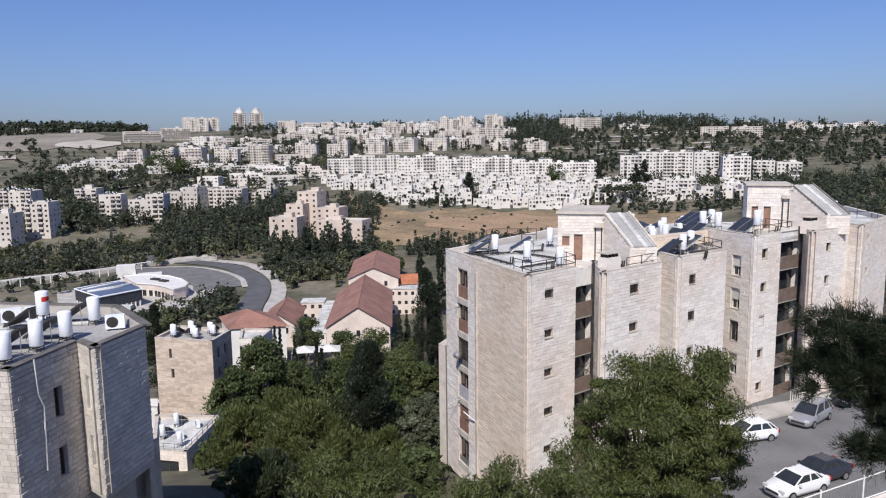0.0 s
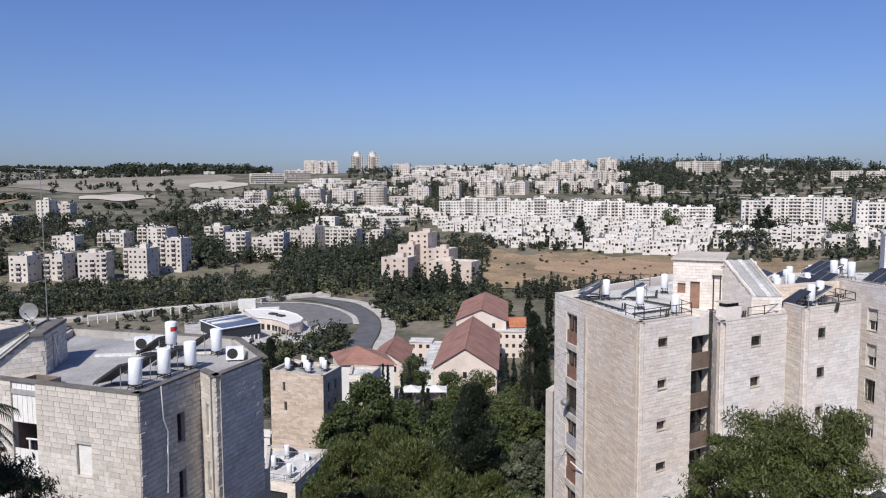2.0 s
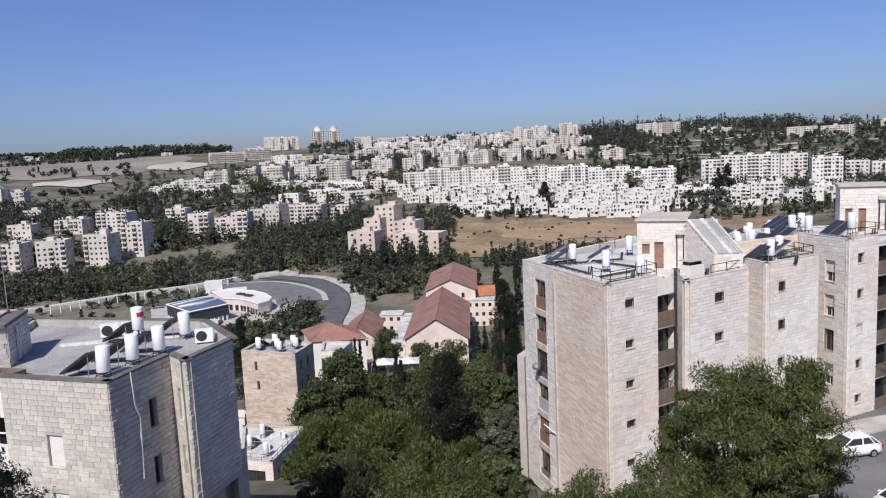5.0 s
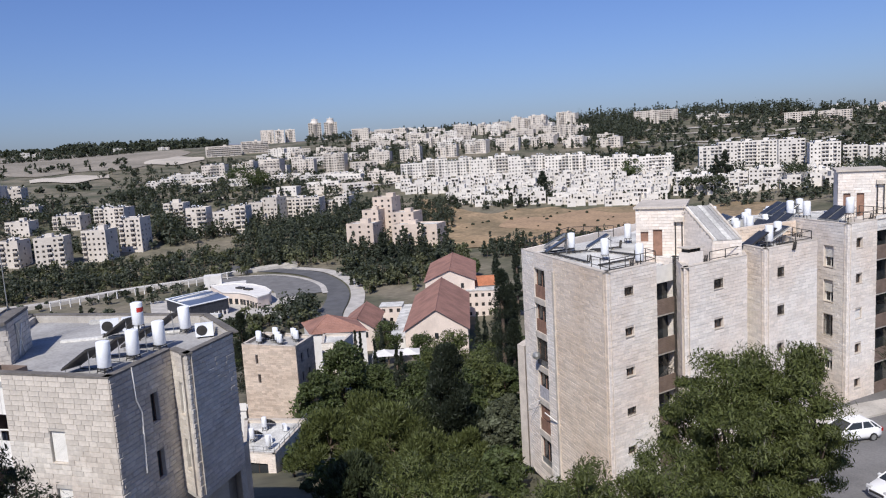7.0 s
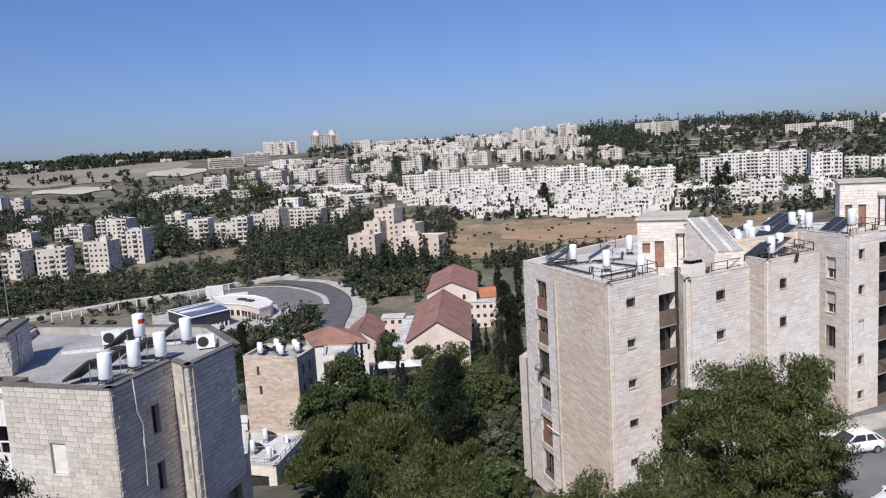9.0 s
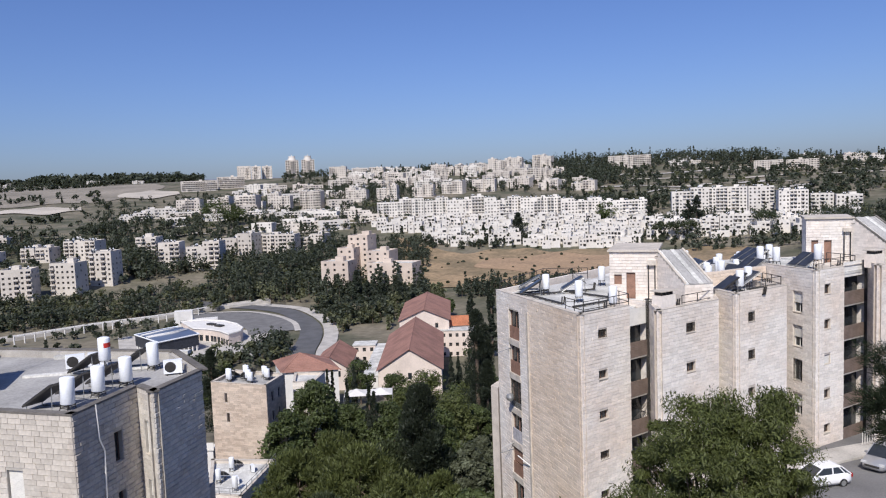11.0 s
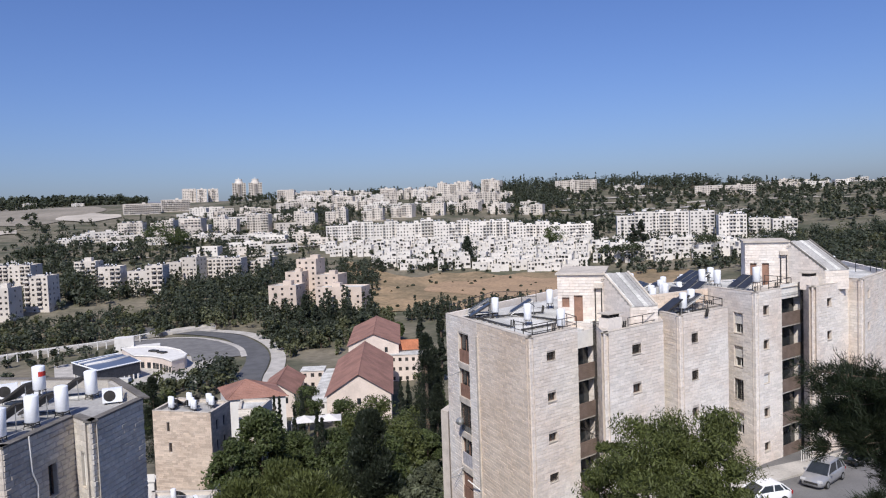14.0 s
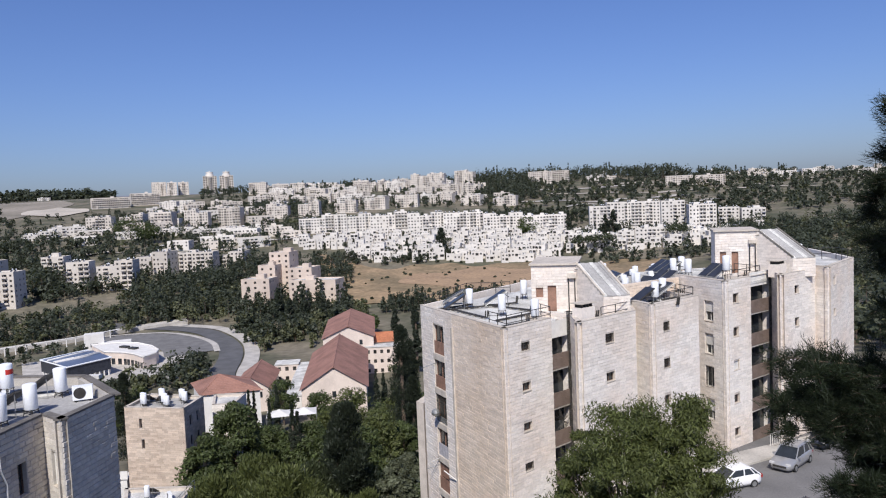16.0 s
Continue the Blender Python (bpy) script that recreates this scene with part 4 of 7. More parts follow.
# ---- the grey limestone building beside it ----
def grey_building():
    rnd = random.Random(5)
    root = thing("limestone_apartment_building", pose(0, 0, 0), "weathered grey limestone apartment building with a flat roof", "apartment building")
    c, l, ll = (-19.03, 30.56), (-29.24, 32.61), (-31.66, 34.22)
    s1r, s2l, s2r = (-18.38, 35.28), (-16.95, 34.08), (-16.19, 38.28)
    zt, low = -9.55, -27.0
    kw = dict(rnd=rnd, course=0.26, lengths=(0.35, 0.85), mortar=MORTAR_GREY)
    # street front
    W = (Vector(c) - Vector(l)).length
    fo = [(W - 3.9, W - 2.95, zt - 4.35 - 2.92 * k, zt - 2.75 - 2.92 * k) for k in range(3)]
    # the recess with a laundry balcony
    fo += [(2.35, 4.0, zt - 15, zt - 0.05), (0.35, 1.75, zt - 3.9, zt - 3.2), (0.35, 1.75, zt - 6.8, zt - 5.9)]
    wall, P, _ = clad_wall(root, l, c, low, zt, fo, STONE_GREY, skip=lambda a, b, z0, z1: W - 8.0 < a and z0 > zt - 3.4 and b < W - 0.05, **kw, label="sunlit weathered limestone front")
    for o in fo[:3]:
        window(root, P, o, "slit" if o is fo[1] else "shut", SHUTTER)
    for o in fo[4:]:
        window(root, P, o, "half")
    bay_recess(root, P, fo[3], zt)
    loose_stones(wall, P, W, zt, fo)
    _, P, _ = clad_wall(root, ll, l, low, zt + 0.1, [(0.6, 1.9, zt - 3.9, zt - 3.2)], STONE_GREY, **kw)
    window(root, P, (0.6, 1.9, zt - 3.9, zt - 3.2), "half")
    clad_wall(root, (-31.0, 40.0), ll, low, zt + 0.1, [], STONE_GREY, **kw)
    # shaded side
    so = [(2.75, 3.35, zt - 3.3 - 3.0 * k, zt - 1.75 - 3.0 * k) for k in range(3)]
    rough = dict(proud=(0.02, 0.06), joint=0.03)
    _, P, _ = clad_wall(root, c, s1r, low, zt, so, STONE_GREY, **kw, **rough)
    for o in so:
        window(root, P, o, "open")
    g = Geo()
    pts = [P(1.55, zt + 0.05, 0.06), P(1.6, zt - 1.6, 0.08), P(1.9, zt - 2.3, 0.08), P(1.75, zt - 5.4, 0.08)]
    for a, b in zip(pts, pts[1:]):
        g.tube(a, b, 0.045, n=6)
    part("drain_pipe", g, SHUTTER, root, "thin white drain pipe")
    no = [(0.65, 1.15, zt - 3.35 - 3.0 * k, zt - 1.65 - 3.0 * k) for k in range(2)]
    _, P, _ = clad_wall(root, s1r, s2l, zt - 7.6, zt, no, STONE_GREY, **kw)
    window(root, P, no[0], "shut", SHUTTER)
    window(root, P, no[1], "half", SHUTTER)
    clad_wall(root, s2l, s2r, zt - 7.6, zt, [], STONE_GREY, **kw, **rough)
    g = Geo()
    g.prism([s1r, s2l, s2r, (-17.6, 39.0)], zt - 7.85, zt - 7.6)
    part("overhang", g, CONCRETE, root, "concrete underside of the projecting bay")
    g = Geo()
    g.prism([(-18.35, 35.3), (-17.2, 38.0), (-17.4, 42.0), (-19.0, 40)], low, zt - 7.85)
    part("lower_wall", g, MORTAR_GREY, root)
    for a, b in ((s2r, (-20.0, 43.2)), ((-20.0, 43.2), (-33.0, 45.2)), ((-33.0, 45.2), (-31.0, 40.0))):
        g = Geo()
        A, B = Vector((*a, low)), Vector((*b, low))
        g.box(A, B - A, Vector(((B - A).y, -(B - A).x, 0)).normalized() * -0.3, (0, 0, zt - low))
        part("wall", g, MORTAR_GREY, root)
        coping(root, b, a, zt, COPING_DARK)
    for a, b in ((l, c), (c, s1r), (s1r, s2l), (s2l, s2r)):
        coping(root, a, b, zt, COPING_DARK)
    poly_roof(root, [(-32, 40), l, c, s1r, s2l, s2r, (-20.0, 43.2), (-33.0, 45.2)], zt - 0.4, ROOFING, "dusty grey flat roof sheeting")
    g = Geo()
    g.box((-27.0, 39.0, zt - 0.4), (7.0, 1.9, 0), (-0.1, 0.35, 0), (0, 0, 0.12))
    g.box((-28.0, 43.6, zt - 0.4), (8.5, 0.6, 0), (0, 0.5, 0), (0, 0, 0.22))
    part("roof_upstand", g, ROOF_WHITE, root, "whitewashed strip on the roof")
    # stair house with a sloping roof
    z = zt - 0.4
    A, B, C, D = Vector((-26.95, 34.8)), Vector((-28.4, 38.5)), Vector((-31.9, 36.3)), Vector((-29.3, 32.95))
    h = 2.2
    g = Geo()
    lo = 0.35
    g.add([(*A, z), (*B, z), (*B, z + h), (*A, z + h)], ((0, 1, 2, 3),))
    T = A.lerp(D, 0.22)
    g.add([(*A, z), (*A, z + h), (*T, z + h), (*D, z + lo), (*D, z)], ((0, 1, 2, 3, 4),))
    T2 = B.lerp(C, 0.22)
    g.add([(*B, z), (*C, z), (*C, z + lo), (*T2, z + h), (*B, z + h)], ((0, 1, 2, 3, 4),))
    hut = part("stair_house", g, MORTAR_GREY, root, "small stone stair house on the roof")
    clad_wall(hut, tuple(A + (A - B).normalized() * 0.0), tuple(B), z, z + h, [(1.2, 2.3, z, z + 1.95)], STONE_GREY, thick=0.05, **{**kw, "lengths": (0.35, 0.7)}, name="hut_face")
    g = Geo()
    n = Vector(((B - A).y, -(B - A).x)).normalized()
    q = A.lerp(B, 0.3)
    g.box((q.x + n.x * 0.02, q.y + n.y * 0.02, z + 0.02), (*((B - A).normalized() * 1.05), 0), (n.x * 0.06, n.y * 0.06, 0), (0, 0, 1.95))
    d = part("hut_door", g, STEEL, hut, "grey boarded door with a cross brace")
    g = Geo()
    e = (B - A).normalized()
    f = lambda s, zz: Vector((q.x + n.x * 0.1 + e.x * s, q.y + n.y * 0.1 + e.y * s, z + zz))
    g.tube(f(0.08, 0.2), f(0.97, 1.8), 0.035, n=5)
    g.tube(f(0.97, 0.2), f(0.08, 1.8), 0.035, n=5)
    part("brace", g, SHUTTER, d)
    # stones on the sloping side
    s = Geo()
    sd = (A - D)
    L = sd.length
    sd = sd / L
    nn = Vector((sd.y, -sd.x))
    zz, r = z, 0
    while zz < z + h - 0.1:
        x0 = 0.0 if zz < z + lo else (zz + 0.13 - z - lo) / (h - lo) * L * 0.78
        x = x0 + rnd.uniform(0, 0.2)
        while x < L - 0.2:
            ln = min(rnd.uniform(0.35, 0.7), L - x)
            o = D + sd * x + nn * 0.0
            s.box((o.x, o.y, zz + 0.006), (sd.x * (ln - 0.012), sd.y * (ln - 0.012), 0), (nn.x * 0.03, nn.y * 0.03, 0), (0, 0, 0.25))
            x += ln
        zz += 0.262
    part("hut_stone", s, STONE_GREY, hut, "coursed limestone blocks", "stuff")
    g = Geo()
    out = (A - B).normalized() * 0.25
    a0, a1, b0, b1 = D + out, T + out, C - out, T2 - out
    top = [(*a0, z + lo + 0.05), (*a1, z + h + 0.06), (*b1, z + h + 0.06), (*b0, z + lo + 0.05)]
    g.add(top + [(x, y, q + 0.12) for x, y, q in top], ((3, 2, 1, 0), (4, 5, 6, 7), (0, 1, 5, 4), (1, 2, 6, 5), (2, 3, 7, 6), (3, 0, 4, 7)))
    part("sloping_slab", g, ROOF_WHITE, hut, "peeling whitewashed sloping slab")
    g = Geo()
    for p0, p1 in ((a0, a1), (b0, b1)):
        g.box((*p0, z + lo + 0.17), (*(p1 - p0), h - lo), (*(-out * 0.9 if p0 is a0 else out * 0.9), 0), (0, 0, 0.1))
    tp = [A + out, B - out, T2 - out, T + out]
    g.prism([tuple(v) for v in tp], z + h, z + h + 0.16)
    part("hut_coping", g, COPING_DARK, hut)
    return root


def bay_recess(root, P, o, zt):
    """A recessed column of balconies with white boards, pipes and laundry."""
    x0, x1 = o[0], o[1]
    w = P(x1, 0, 0) - P(x0, 0, 0)
    n = P(0, 0, 1) - P(0, 0, 0)
    g = Geo()
    g.box(P(x0, o[2], -1.5), w, UP * (o[3] - o[2]), n * -0.05)
    g.box(P(x0 - 0.02, o[2], -1.5), P(0.02, 0, 0) - P(0, 0, 0), UP * (o[3] - o[2]), n * 1.2)
    g.box(P(x1, o[2], -1.5), P(0.02, 0, 0) - P(0, 0, 0), UP * (o[3] - o[2]), n * 1.2)
    part("recess", g, BROWN_PANEL, root, "dark recessed balcony shaft")
    for k in range(5):
        z = zt - 2.3 - 2.92 * k if k else zt - 2.15
        g = Geo()
        hgt = 2.1 if k == 0 else 1.35
        z = zt - hgt if k == 0 else zt - 2.15 - 2.92 * k + 0.25
        for i in range(5):
            g.box(P(x0 + (x1 - x0) * i / 5 + 0.01, z, -0.12), w / 5 * 0.94, UP * hgt, n * 0.05)
        part("board_screen", g, SHUTTER, root, "white boarded balcony screen")
        if k:
            g = Geo()
            g.box(P(x0, z - 0.15, -1.45), w, UP * 0.15, n * 1.3)
            part("balcony_slab", g, CONCRETE, root)
            g = Geo()
            g.tube(P(x0 + 0.3, z + 1.7, -0.5), P(x1 - 0.2, z + 1.75, -0.5), 0.05, n=6)
            g.tube(P(x0 + 0.5, z + 1.7, -0.5), P(x0 + 0.5, z + 0.6, -0.5), 0.05, n=6)
            part("pipe", g, SHUTTER, root)
            for i in range(2):
                g = Geo()
                g.box(P(x0 + 0.15 + i * 0.75, z + 0.75, -0.75), w * 0.3, UP * 0.75, n * 0.04)
                part("laundry", g, CLOTH if i else NAVY_CAR, root, "hanging laundry")


def loose_stones(wall, P, W, zt, openings):
    """The stones of the front's sunlit upper part, each one by itself, on a few shared meshes."""
    rnd = random.Random(11)
    lens = (0.38, 0.46, 0.55, 0.64, 0.74, 0.85)
    shapes = {}
    for L in lens:
        g = Geo()
        j, i, y, h = 0.012, 0.008, 0.032, 0.26
        q = [(j / 2, 0, j / 2), (L - j / 2, 0, j / 2), (L - j / 2, 0, h - j / 2), (j / 2, 0, h - j / 2), (j / 2 + i, -y, j / 2 + i), (L - j / 2 - i, -y, j / 2 + i), (L - j / 2 - i, -y, h - j / 2 - i), (j / 2 + i, -y, h - j / 2 - i)]
        g.add(q, ((4, 5, 6, 7), (0, 1, 5, 4), (1, 2, 6, 5), (2, 3, 7, 6), (3, 0, 4, 7)))
        shapes[L] = g.mesh("stone", STONE_PIECE)
    u = (P(1, 0, 0) - P(0, 0, 0))
    rz = math.degrees(math.atan2(u.y, u.x))
    for r in range(13):
        z = zt - 0.26 * (r + 1)
        x = W - 7.95 + rnd.uniform(0, 0.3)
        while x < W - 0.04:
            room = W - 0.03 - x
            hit = [o for o in openings if o[2] < z + 0.23 and o[3] > z + 0.03 and o[1] > x + 0.02]
            inside = [o for o in hit if o[0] <= x + 0.02]
            if inside:
                x = inside[0][1]
                continue
            room = min([room] + [o[0] - x for o in hit])
            fit = [L for L in lens if L <= room + 0.001]
            if not fit:
                x += max(room, 0.05)
                continue
            L = rnd.choice(fit)
            ob = new("stone", shapes[L])
            p = P(x, z, 0)
            ob.matrix_world = pose(p.x, p.y, p.z, 0, 0, rz)
            ob.parent = wall
            x += L


grey_building()
zr = -9.95
for x, y, red, lean in ((-20.5, 32.7, False, 3), (-20.2, 34.9, False, 2), (-19.7, 36.8, False, 0), (-19.9, 40.4, False, -2), (-22.2, 39.3, True, 0)):
    water_heater(x, y, zr, 75, True, red, 1.3, 0.33, 0.32 if not red else 0.9, "white upright water tank with a red label" if red else "white upright water tank with black solar collector", lean)
ac_unit(-25.0, 41.0, zr, 28, 1.15)
ac_unit(-23.9, 41.5, zr, 28, 1.15)
ac_unit(-18.2, 39.2, zr, 20, 1.1)


def stone_pier(x, y, top, rz):
    """A stone-faced chimney stack of the next building with a dark slab on it."""
    root = thing("chimney_stack", pose(x, y, top - 16, 0, 0, rz), "weathered limestone chimney stack with a dark flat cap", "chimney")
    for a, b in (((-0.7, -0.7), (0.7, -0.7)), ((0.7, -0.7), (0.7, 0.7)), ((0.7, 0.7), (-0.7, 0.7)), ((-0.7, 0.7), (-0.7, -0.7))):
        clad_wall(root, a, b, 0, 15.8, [], STONE_GREY, MORTAR_GREY, thick=0.2, course=0.26, lengths=(0.4, 0.7), rnd=random.Random(6))
    g = Geo()
    g.cube((0, 0, 15.8), (1.7, 1.7, 0.2))
    part("cap", g, COPING_DARK, root)


stone_pier(-32.19, 33.56, -8.38, 20)


def dish_antenna(x, y, z):
    root = thing("satellite_dish", pose(x, y, z, 0, 0, 20), "pale round satellite dish on a short mast", "satellite dish")
    g = Geo()
    g.tube((0, 0, 0), (0, 0, 0.5), 0.03, n=6)
    part("mast", g, STEEL, root)
    g = Geo()
    n, m = 18, 5
    vs = []
    for j in range(m + 1):
        r = 0.5 * j / m
        for i in range(n):
            a = 2 * math.pi * i / n
            vs.append((r * math.cos(a), -0.1 - 0.35 * r * r, 0.75 + r * math.sin(a)))
    g.add(vs, [(j * n + i, j * n + (i + 1) % n, (j + 1) * n + (i + 1) % n, (j + 1) * n + i) for j in range(m) for i in range(n)])
    part("reflector", g, STEEL, root)
    g = Geo()
    g.tube((0, -0.15, 0.35), (0, -0.75, 0.7), 0.015, n=5)
    g.cube((0, -0.75, 0.66), (0.08, 0.1, 0.08))
    part("feed_arm", g, DARK_STEEL, root)


dish_antenna(-29.5, 37.0, -7.62)


def mast_antenna(x, y, z, h):
    root = thing("television_aerial", pose(x, y, z, 0, 0, 35), "tall thin television aerial mast", "antenna")
    g = Geo()
    g.tube((0, 0, 0), (0, 0, h), 0.03, 0.018, n=6)
    part("mast", g, STEEL, root)
    g = Geo()
    g.tube((-1.2, 0, h - 0.05), (0.8, 0, h - 0.15), 0.02, n=5)
    for k in range(7):
        g.tube((-1.1 + k * 0.3, -0.25, h - 0.1), (-1.1 + k * 0.3, 0.25, h - 0.1), 0.01, n=4)
    part("aerial", g, STEEL, root)


mast_antenna(-29.0, 37.75, -7.62, 8.9)


def barrel_heater(x, y, z):
    root = thing("horizontal_water_tank", pose(x, y, z, 0, 0, 15), "dark horizontal water tank on a low stand", "water tank")
    g = Geo()
    g.tube((-0.9, 0, 0.75), (0.9, 0, 0.75), 0.3, n=16)
    part("tank", g, DARK_STEEL, root)
    g = Geo()
    for sx in (-0.6, 0.6):
        g.box((sx - 0.04, -0.25, 0), (0.08, 0, 0), (0, 0.5, 0), (0, 0, 0.5))
    part("stand", g, STEEL, root)


barrel_heater(-37.3, 41.0, -9.35)
# ---- the city across the valley ----
def facade(wall, pane, o, u, n, w, h, floors, bays, kinds, depth=0.35, deck=None):
    """A storeyed front with recessed windows and balconies: o its lower corner, u along it, n outwards."""
    o, u, n, up = Vector(o), Vector(u), Vector(n), Vector((0, 0, 1))
    bw, fh = w / bays, h / floors
    for f in range(floors):
        for b in range(bays):
            k = kinds(f, b)
            c = o + u * (b * bw) + up * (f * fh)
            if not k:
                wall.quad(c, c + u * bw, c + u * bw + up * fh, c + up * fh)
                continue
            ww, wh, sill = (min(bw * 0.78, 2.9), 1.9, 0.35) if k == "b" else (min(bw * 0.45, 1.3), 1.25, 1.0)
            a0, a1, z0, z1 = (bw - ww) / 2, (bw + ww) / 2, sill, min(sill + wh, fh - 0.3)
            P = lambda x, z, y=0.0: c + u * x + up * z + n * y
            wall.quad(P(0, 0), P(bw, 0), P(bw, z0), P(0, z0))
            wall.quad(P(0, z1), P(bw, z1), P(bw, fh), P(0, fh))
            wall.quad(P(0, z0), P(a0, z0), P(a0, z1), P(0, z1))
            wall.quad(P(a1, z0), P(bw, z0), P(bw, z1), P(a1, z1))
            e = -(1.1 if k == "b" else depth)
            wall.quad(P(a0, z0), P(a1, z0), P(a1, z0, e), P(a0, z0, e))
            wall.quad(P(a0, z1, e), P(a1, z1, e), P(a1, z1), P(a0, z1))
            wall.quad(P(a0, z0), P(a0, z0, e), P(a0, z1, e), P(a0, z1))
            wall.quad(P(a1, z0, e), P(a1, z0), P(a1, z1), P(a1, z1, e))
            pane.quad(P(a0, z0, e), P(a1, z0, e), P(a1, z1, e), P(a0, z1, e))
            if k == "b" and deck is not None:
                deck.box(P(a0 - 0.2, 0.05), u * (ww + 0.4), n * 1.1, up * 0.95)
                wall.quad(P(a0 + 0.2, z0, e + 0.02), P(a0 + 0.9, z0, e + 0.02), P(a0 + 0.9, z1 - 0.2, e + 0.02), P(a0 + 0.2, z1 - 0.2, e + 0.02))


def apartment(az, d, w, ztop, deep=12.0, material=None, turn=0.0, label="", name="apartment_building", rnd=None, bay=3.3, jog=True, tanks=True, group="", balcony=True):
    """A storeyed housing block facing the valley, standing on the ground, with recessed windows, balconies, parapets and roof tanks."""
    rnd = rnd or rng
    x, y = polar(az, d)
    zb = ground_z(x, y) - 1.0
    H = max(ztop - zb, 5.0)
    floors = max(2, round(H / 3.0))
    root = thing(name, pose(x, y, zb, 0, 0, -az + turn), label, "apartment building", group)
    wall, pane, deck, roof, tank = Geo(), Geo(), Geo(), Geo(), Geo()
    mods = max(1, round(w / 13)) if jog else 1
    mw = w / mods
    for i in range(mods):
        x0 = -w / 2 + i * mw
        off = rnd.choice((0, 0, 1.3, 2.2)) if jog and mods > 1 else 0
        hh = H - (rnd.choice((0, 0, H / floors)) if jog and mods > 1 else 0)
        fl = max(1, round(hh / (H / floors)))
        bays = max(2, round(mw / bay))
        bk = ["b"] * bays if bay < 2.5 else [rnd.choice(("b", "b", "w", "w", "s") if balcony else ("w", "s")) for _ in range(bays)]
        kinds = lambda f, b: None if (f == fl - 1 and rnd.random() < 0.12) or (f == 0 and rnd.random() < 0.4) else ("w" if bk[b] == "s" else bk[b]) if rnd.random() > 0.06 else None
        yf, yb = -deep / 2 - off, deep / 2
        facade(wall, pane, (x0, yf, 0), (1, 0, 0), (0, -1, 0), mw, hh, fl, bays, kinds, deck=deck)
        side = max(2, round(deep / 4.5))
        ks = lambda f, b: "w" if rnd.random() < 0.55 else None
        facade(wall, pane, (x0, yb, 0), (0, -1, 0), (-1, 0, 0), yb - yf, hh, fl, side, ks)
        facade(wall, pane, (x0 + mw, yf, 0), (0, 1, 0), (1, 0, 0), yb - yf, hh, fl, side, ks)
        wall.quad((x0 + mw, yb, 0), (x0, yb, 0), (x0, yb, hh), (x0 + mw, yb, hh))
        p = 0.7
        for o, s in (((x0, yf, hh), (mw, 0.25, p)), ((x0, yb - 0.25, hh), (mw, 0.25, p)), ((x0, yf + 0.25, hh), (0.25, yb - yf - 0.5, p)), ((x0 + mw - 0.25, yf + 0.25, hh), (0.25, yb - yf - 0.5, p))):
            wall.box(o, (s[0], 0, 0), (0, s[1], 0), (0, 0, s[2]))
        roof.quad((x0, yf, hh + 0.1), (x0 + mw, yf, hh + 0.1), (x0 + mw, yb, hh + 0.1), (x0, yb, hh + 0.1))
        if rnd.random() < 0.7:
            sx, sw = x0 + rnd.uniform(0.25, 0.55) * mw, rnd.uniform(3, 5)
            wall.box((sx, -1, hh), (sw, 0, 0), (0, 4, 0), (0, 0, rnd.uniform(2.0, 3.0)))
        for _ in range(rnd.randint(3, 6) if tanks else 0):
            tx, ty = x0 + rnd.uniform(0.1, 0.9) * mw, rnd.uniform(yf + 1, yb - 1)
            tank.tube((tx, ty, hh + 0.7), (tx, ty, hh + 2.0), 0.36, n=6)
            tank.box((tx - 0.5, ty - 2.0, hh + 0.3), (1.0, 0, 0), (0, 1.4, 1.0), (0, -0.05, 0.08), 1)
    part("wall", wall, material or FAR_STONE, root)
    part("glazing", pane, PANE_FAR, root, "dark recessed windows", "stuff")
    if deck.v:
        part("balcony_tier", deck, material or FAR_STONE, root, "solid stone-faced balconies", "stuff")
    part("roof", roof, ROOF_WHITE, root)
    if tank.v:
        part("roof_plant", tank, [TANK, SOLAR], root, "small white water heaters with solar panels", "stuff")
    return root


VALLEY_ROW = (
    (-25.9, 545, 14, -27.0), (-24.4, 530, 14, -30.5), (-22.0, 520, 23, -30.8), (-19.3, 560, 24, -28.7), (-16.4, 560, 25, -30.8),
    (-13.8, 570, 20, -32.1),
    (-43.4, 492, 10, -38.8), (-41.6, 494, 9, -38.0), (-38.7, 482, 11, -37.9), (-36.6, 482, 11, -37.7), (-34.3, 470, 16, -36.8), (-31.3, 474, 15, -35.5), (-28.9, 492, 14, -31.3),
    (-32.9, 584, 20, -28.4), (-30.1, 582, 23, -28.6), (-36.0, 578, 16, -32.7), (-35.2, 638, 13, -25.6), (-37.2, 700, 11, -9.1), (-36.1, 705, 14, -12.0), (-39.6, 668, 17, -20.6), (-41.4, 606, 19, -30.5),
)
UPPER_ROW = (
    (-22.9, 833, 25, -0.1), (-20.7, 875, 26, -1.8), (-18.7, 812, 23, -0.9), (-16.3, 803, 24, -0.0), (-13.9, 818, 24, 0.9), (-10.4, 867, 25, 3.1),
    (-8.0, 871, 24, 4.1), (-5.2, 887, 26, 3.7), (-2.8, 908, 27, 6.3), (-0.4, 920, 28, 7.5), (2.4, 952, 29, 7.2), (4.7, 913, 26, 4.0),
    (7.3, 896, 29, 1.4), (-3.6, 1192, 38, 34.7), (-2.1, 1185, 22, 35.2), (1.3, 1150, 54, 41.0), (2.2, 1086, 33, 26.1), (4.2, 1250, 34, 47.7),
    (4.3, 1043, 44, 21.2), (-11.8, 1250, 29, 40.9), (-8.7, 1250, 25, 36.5),
)
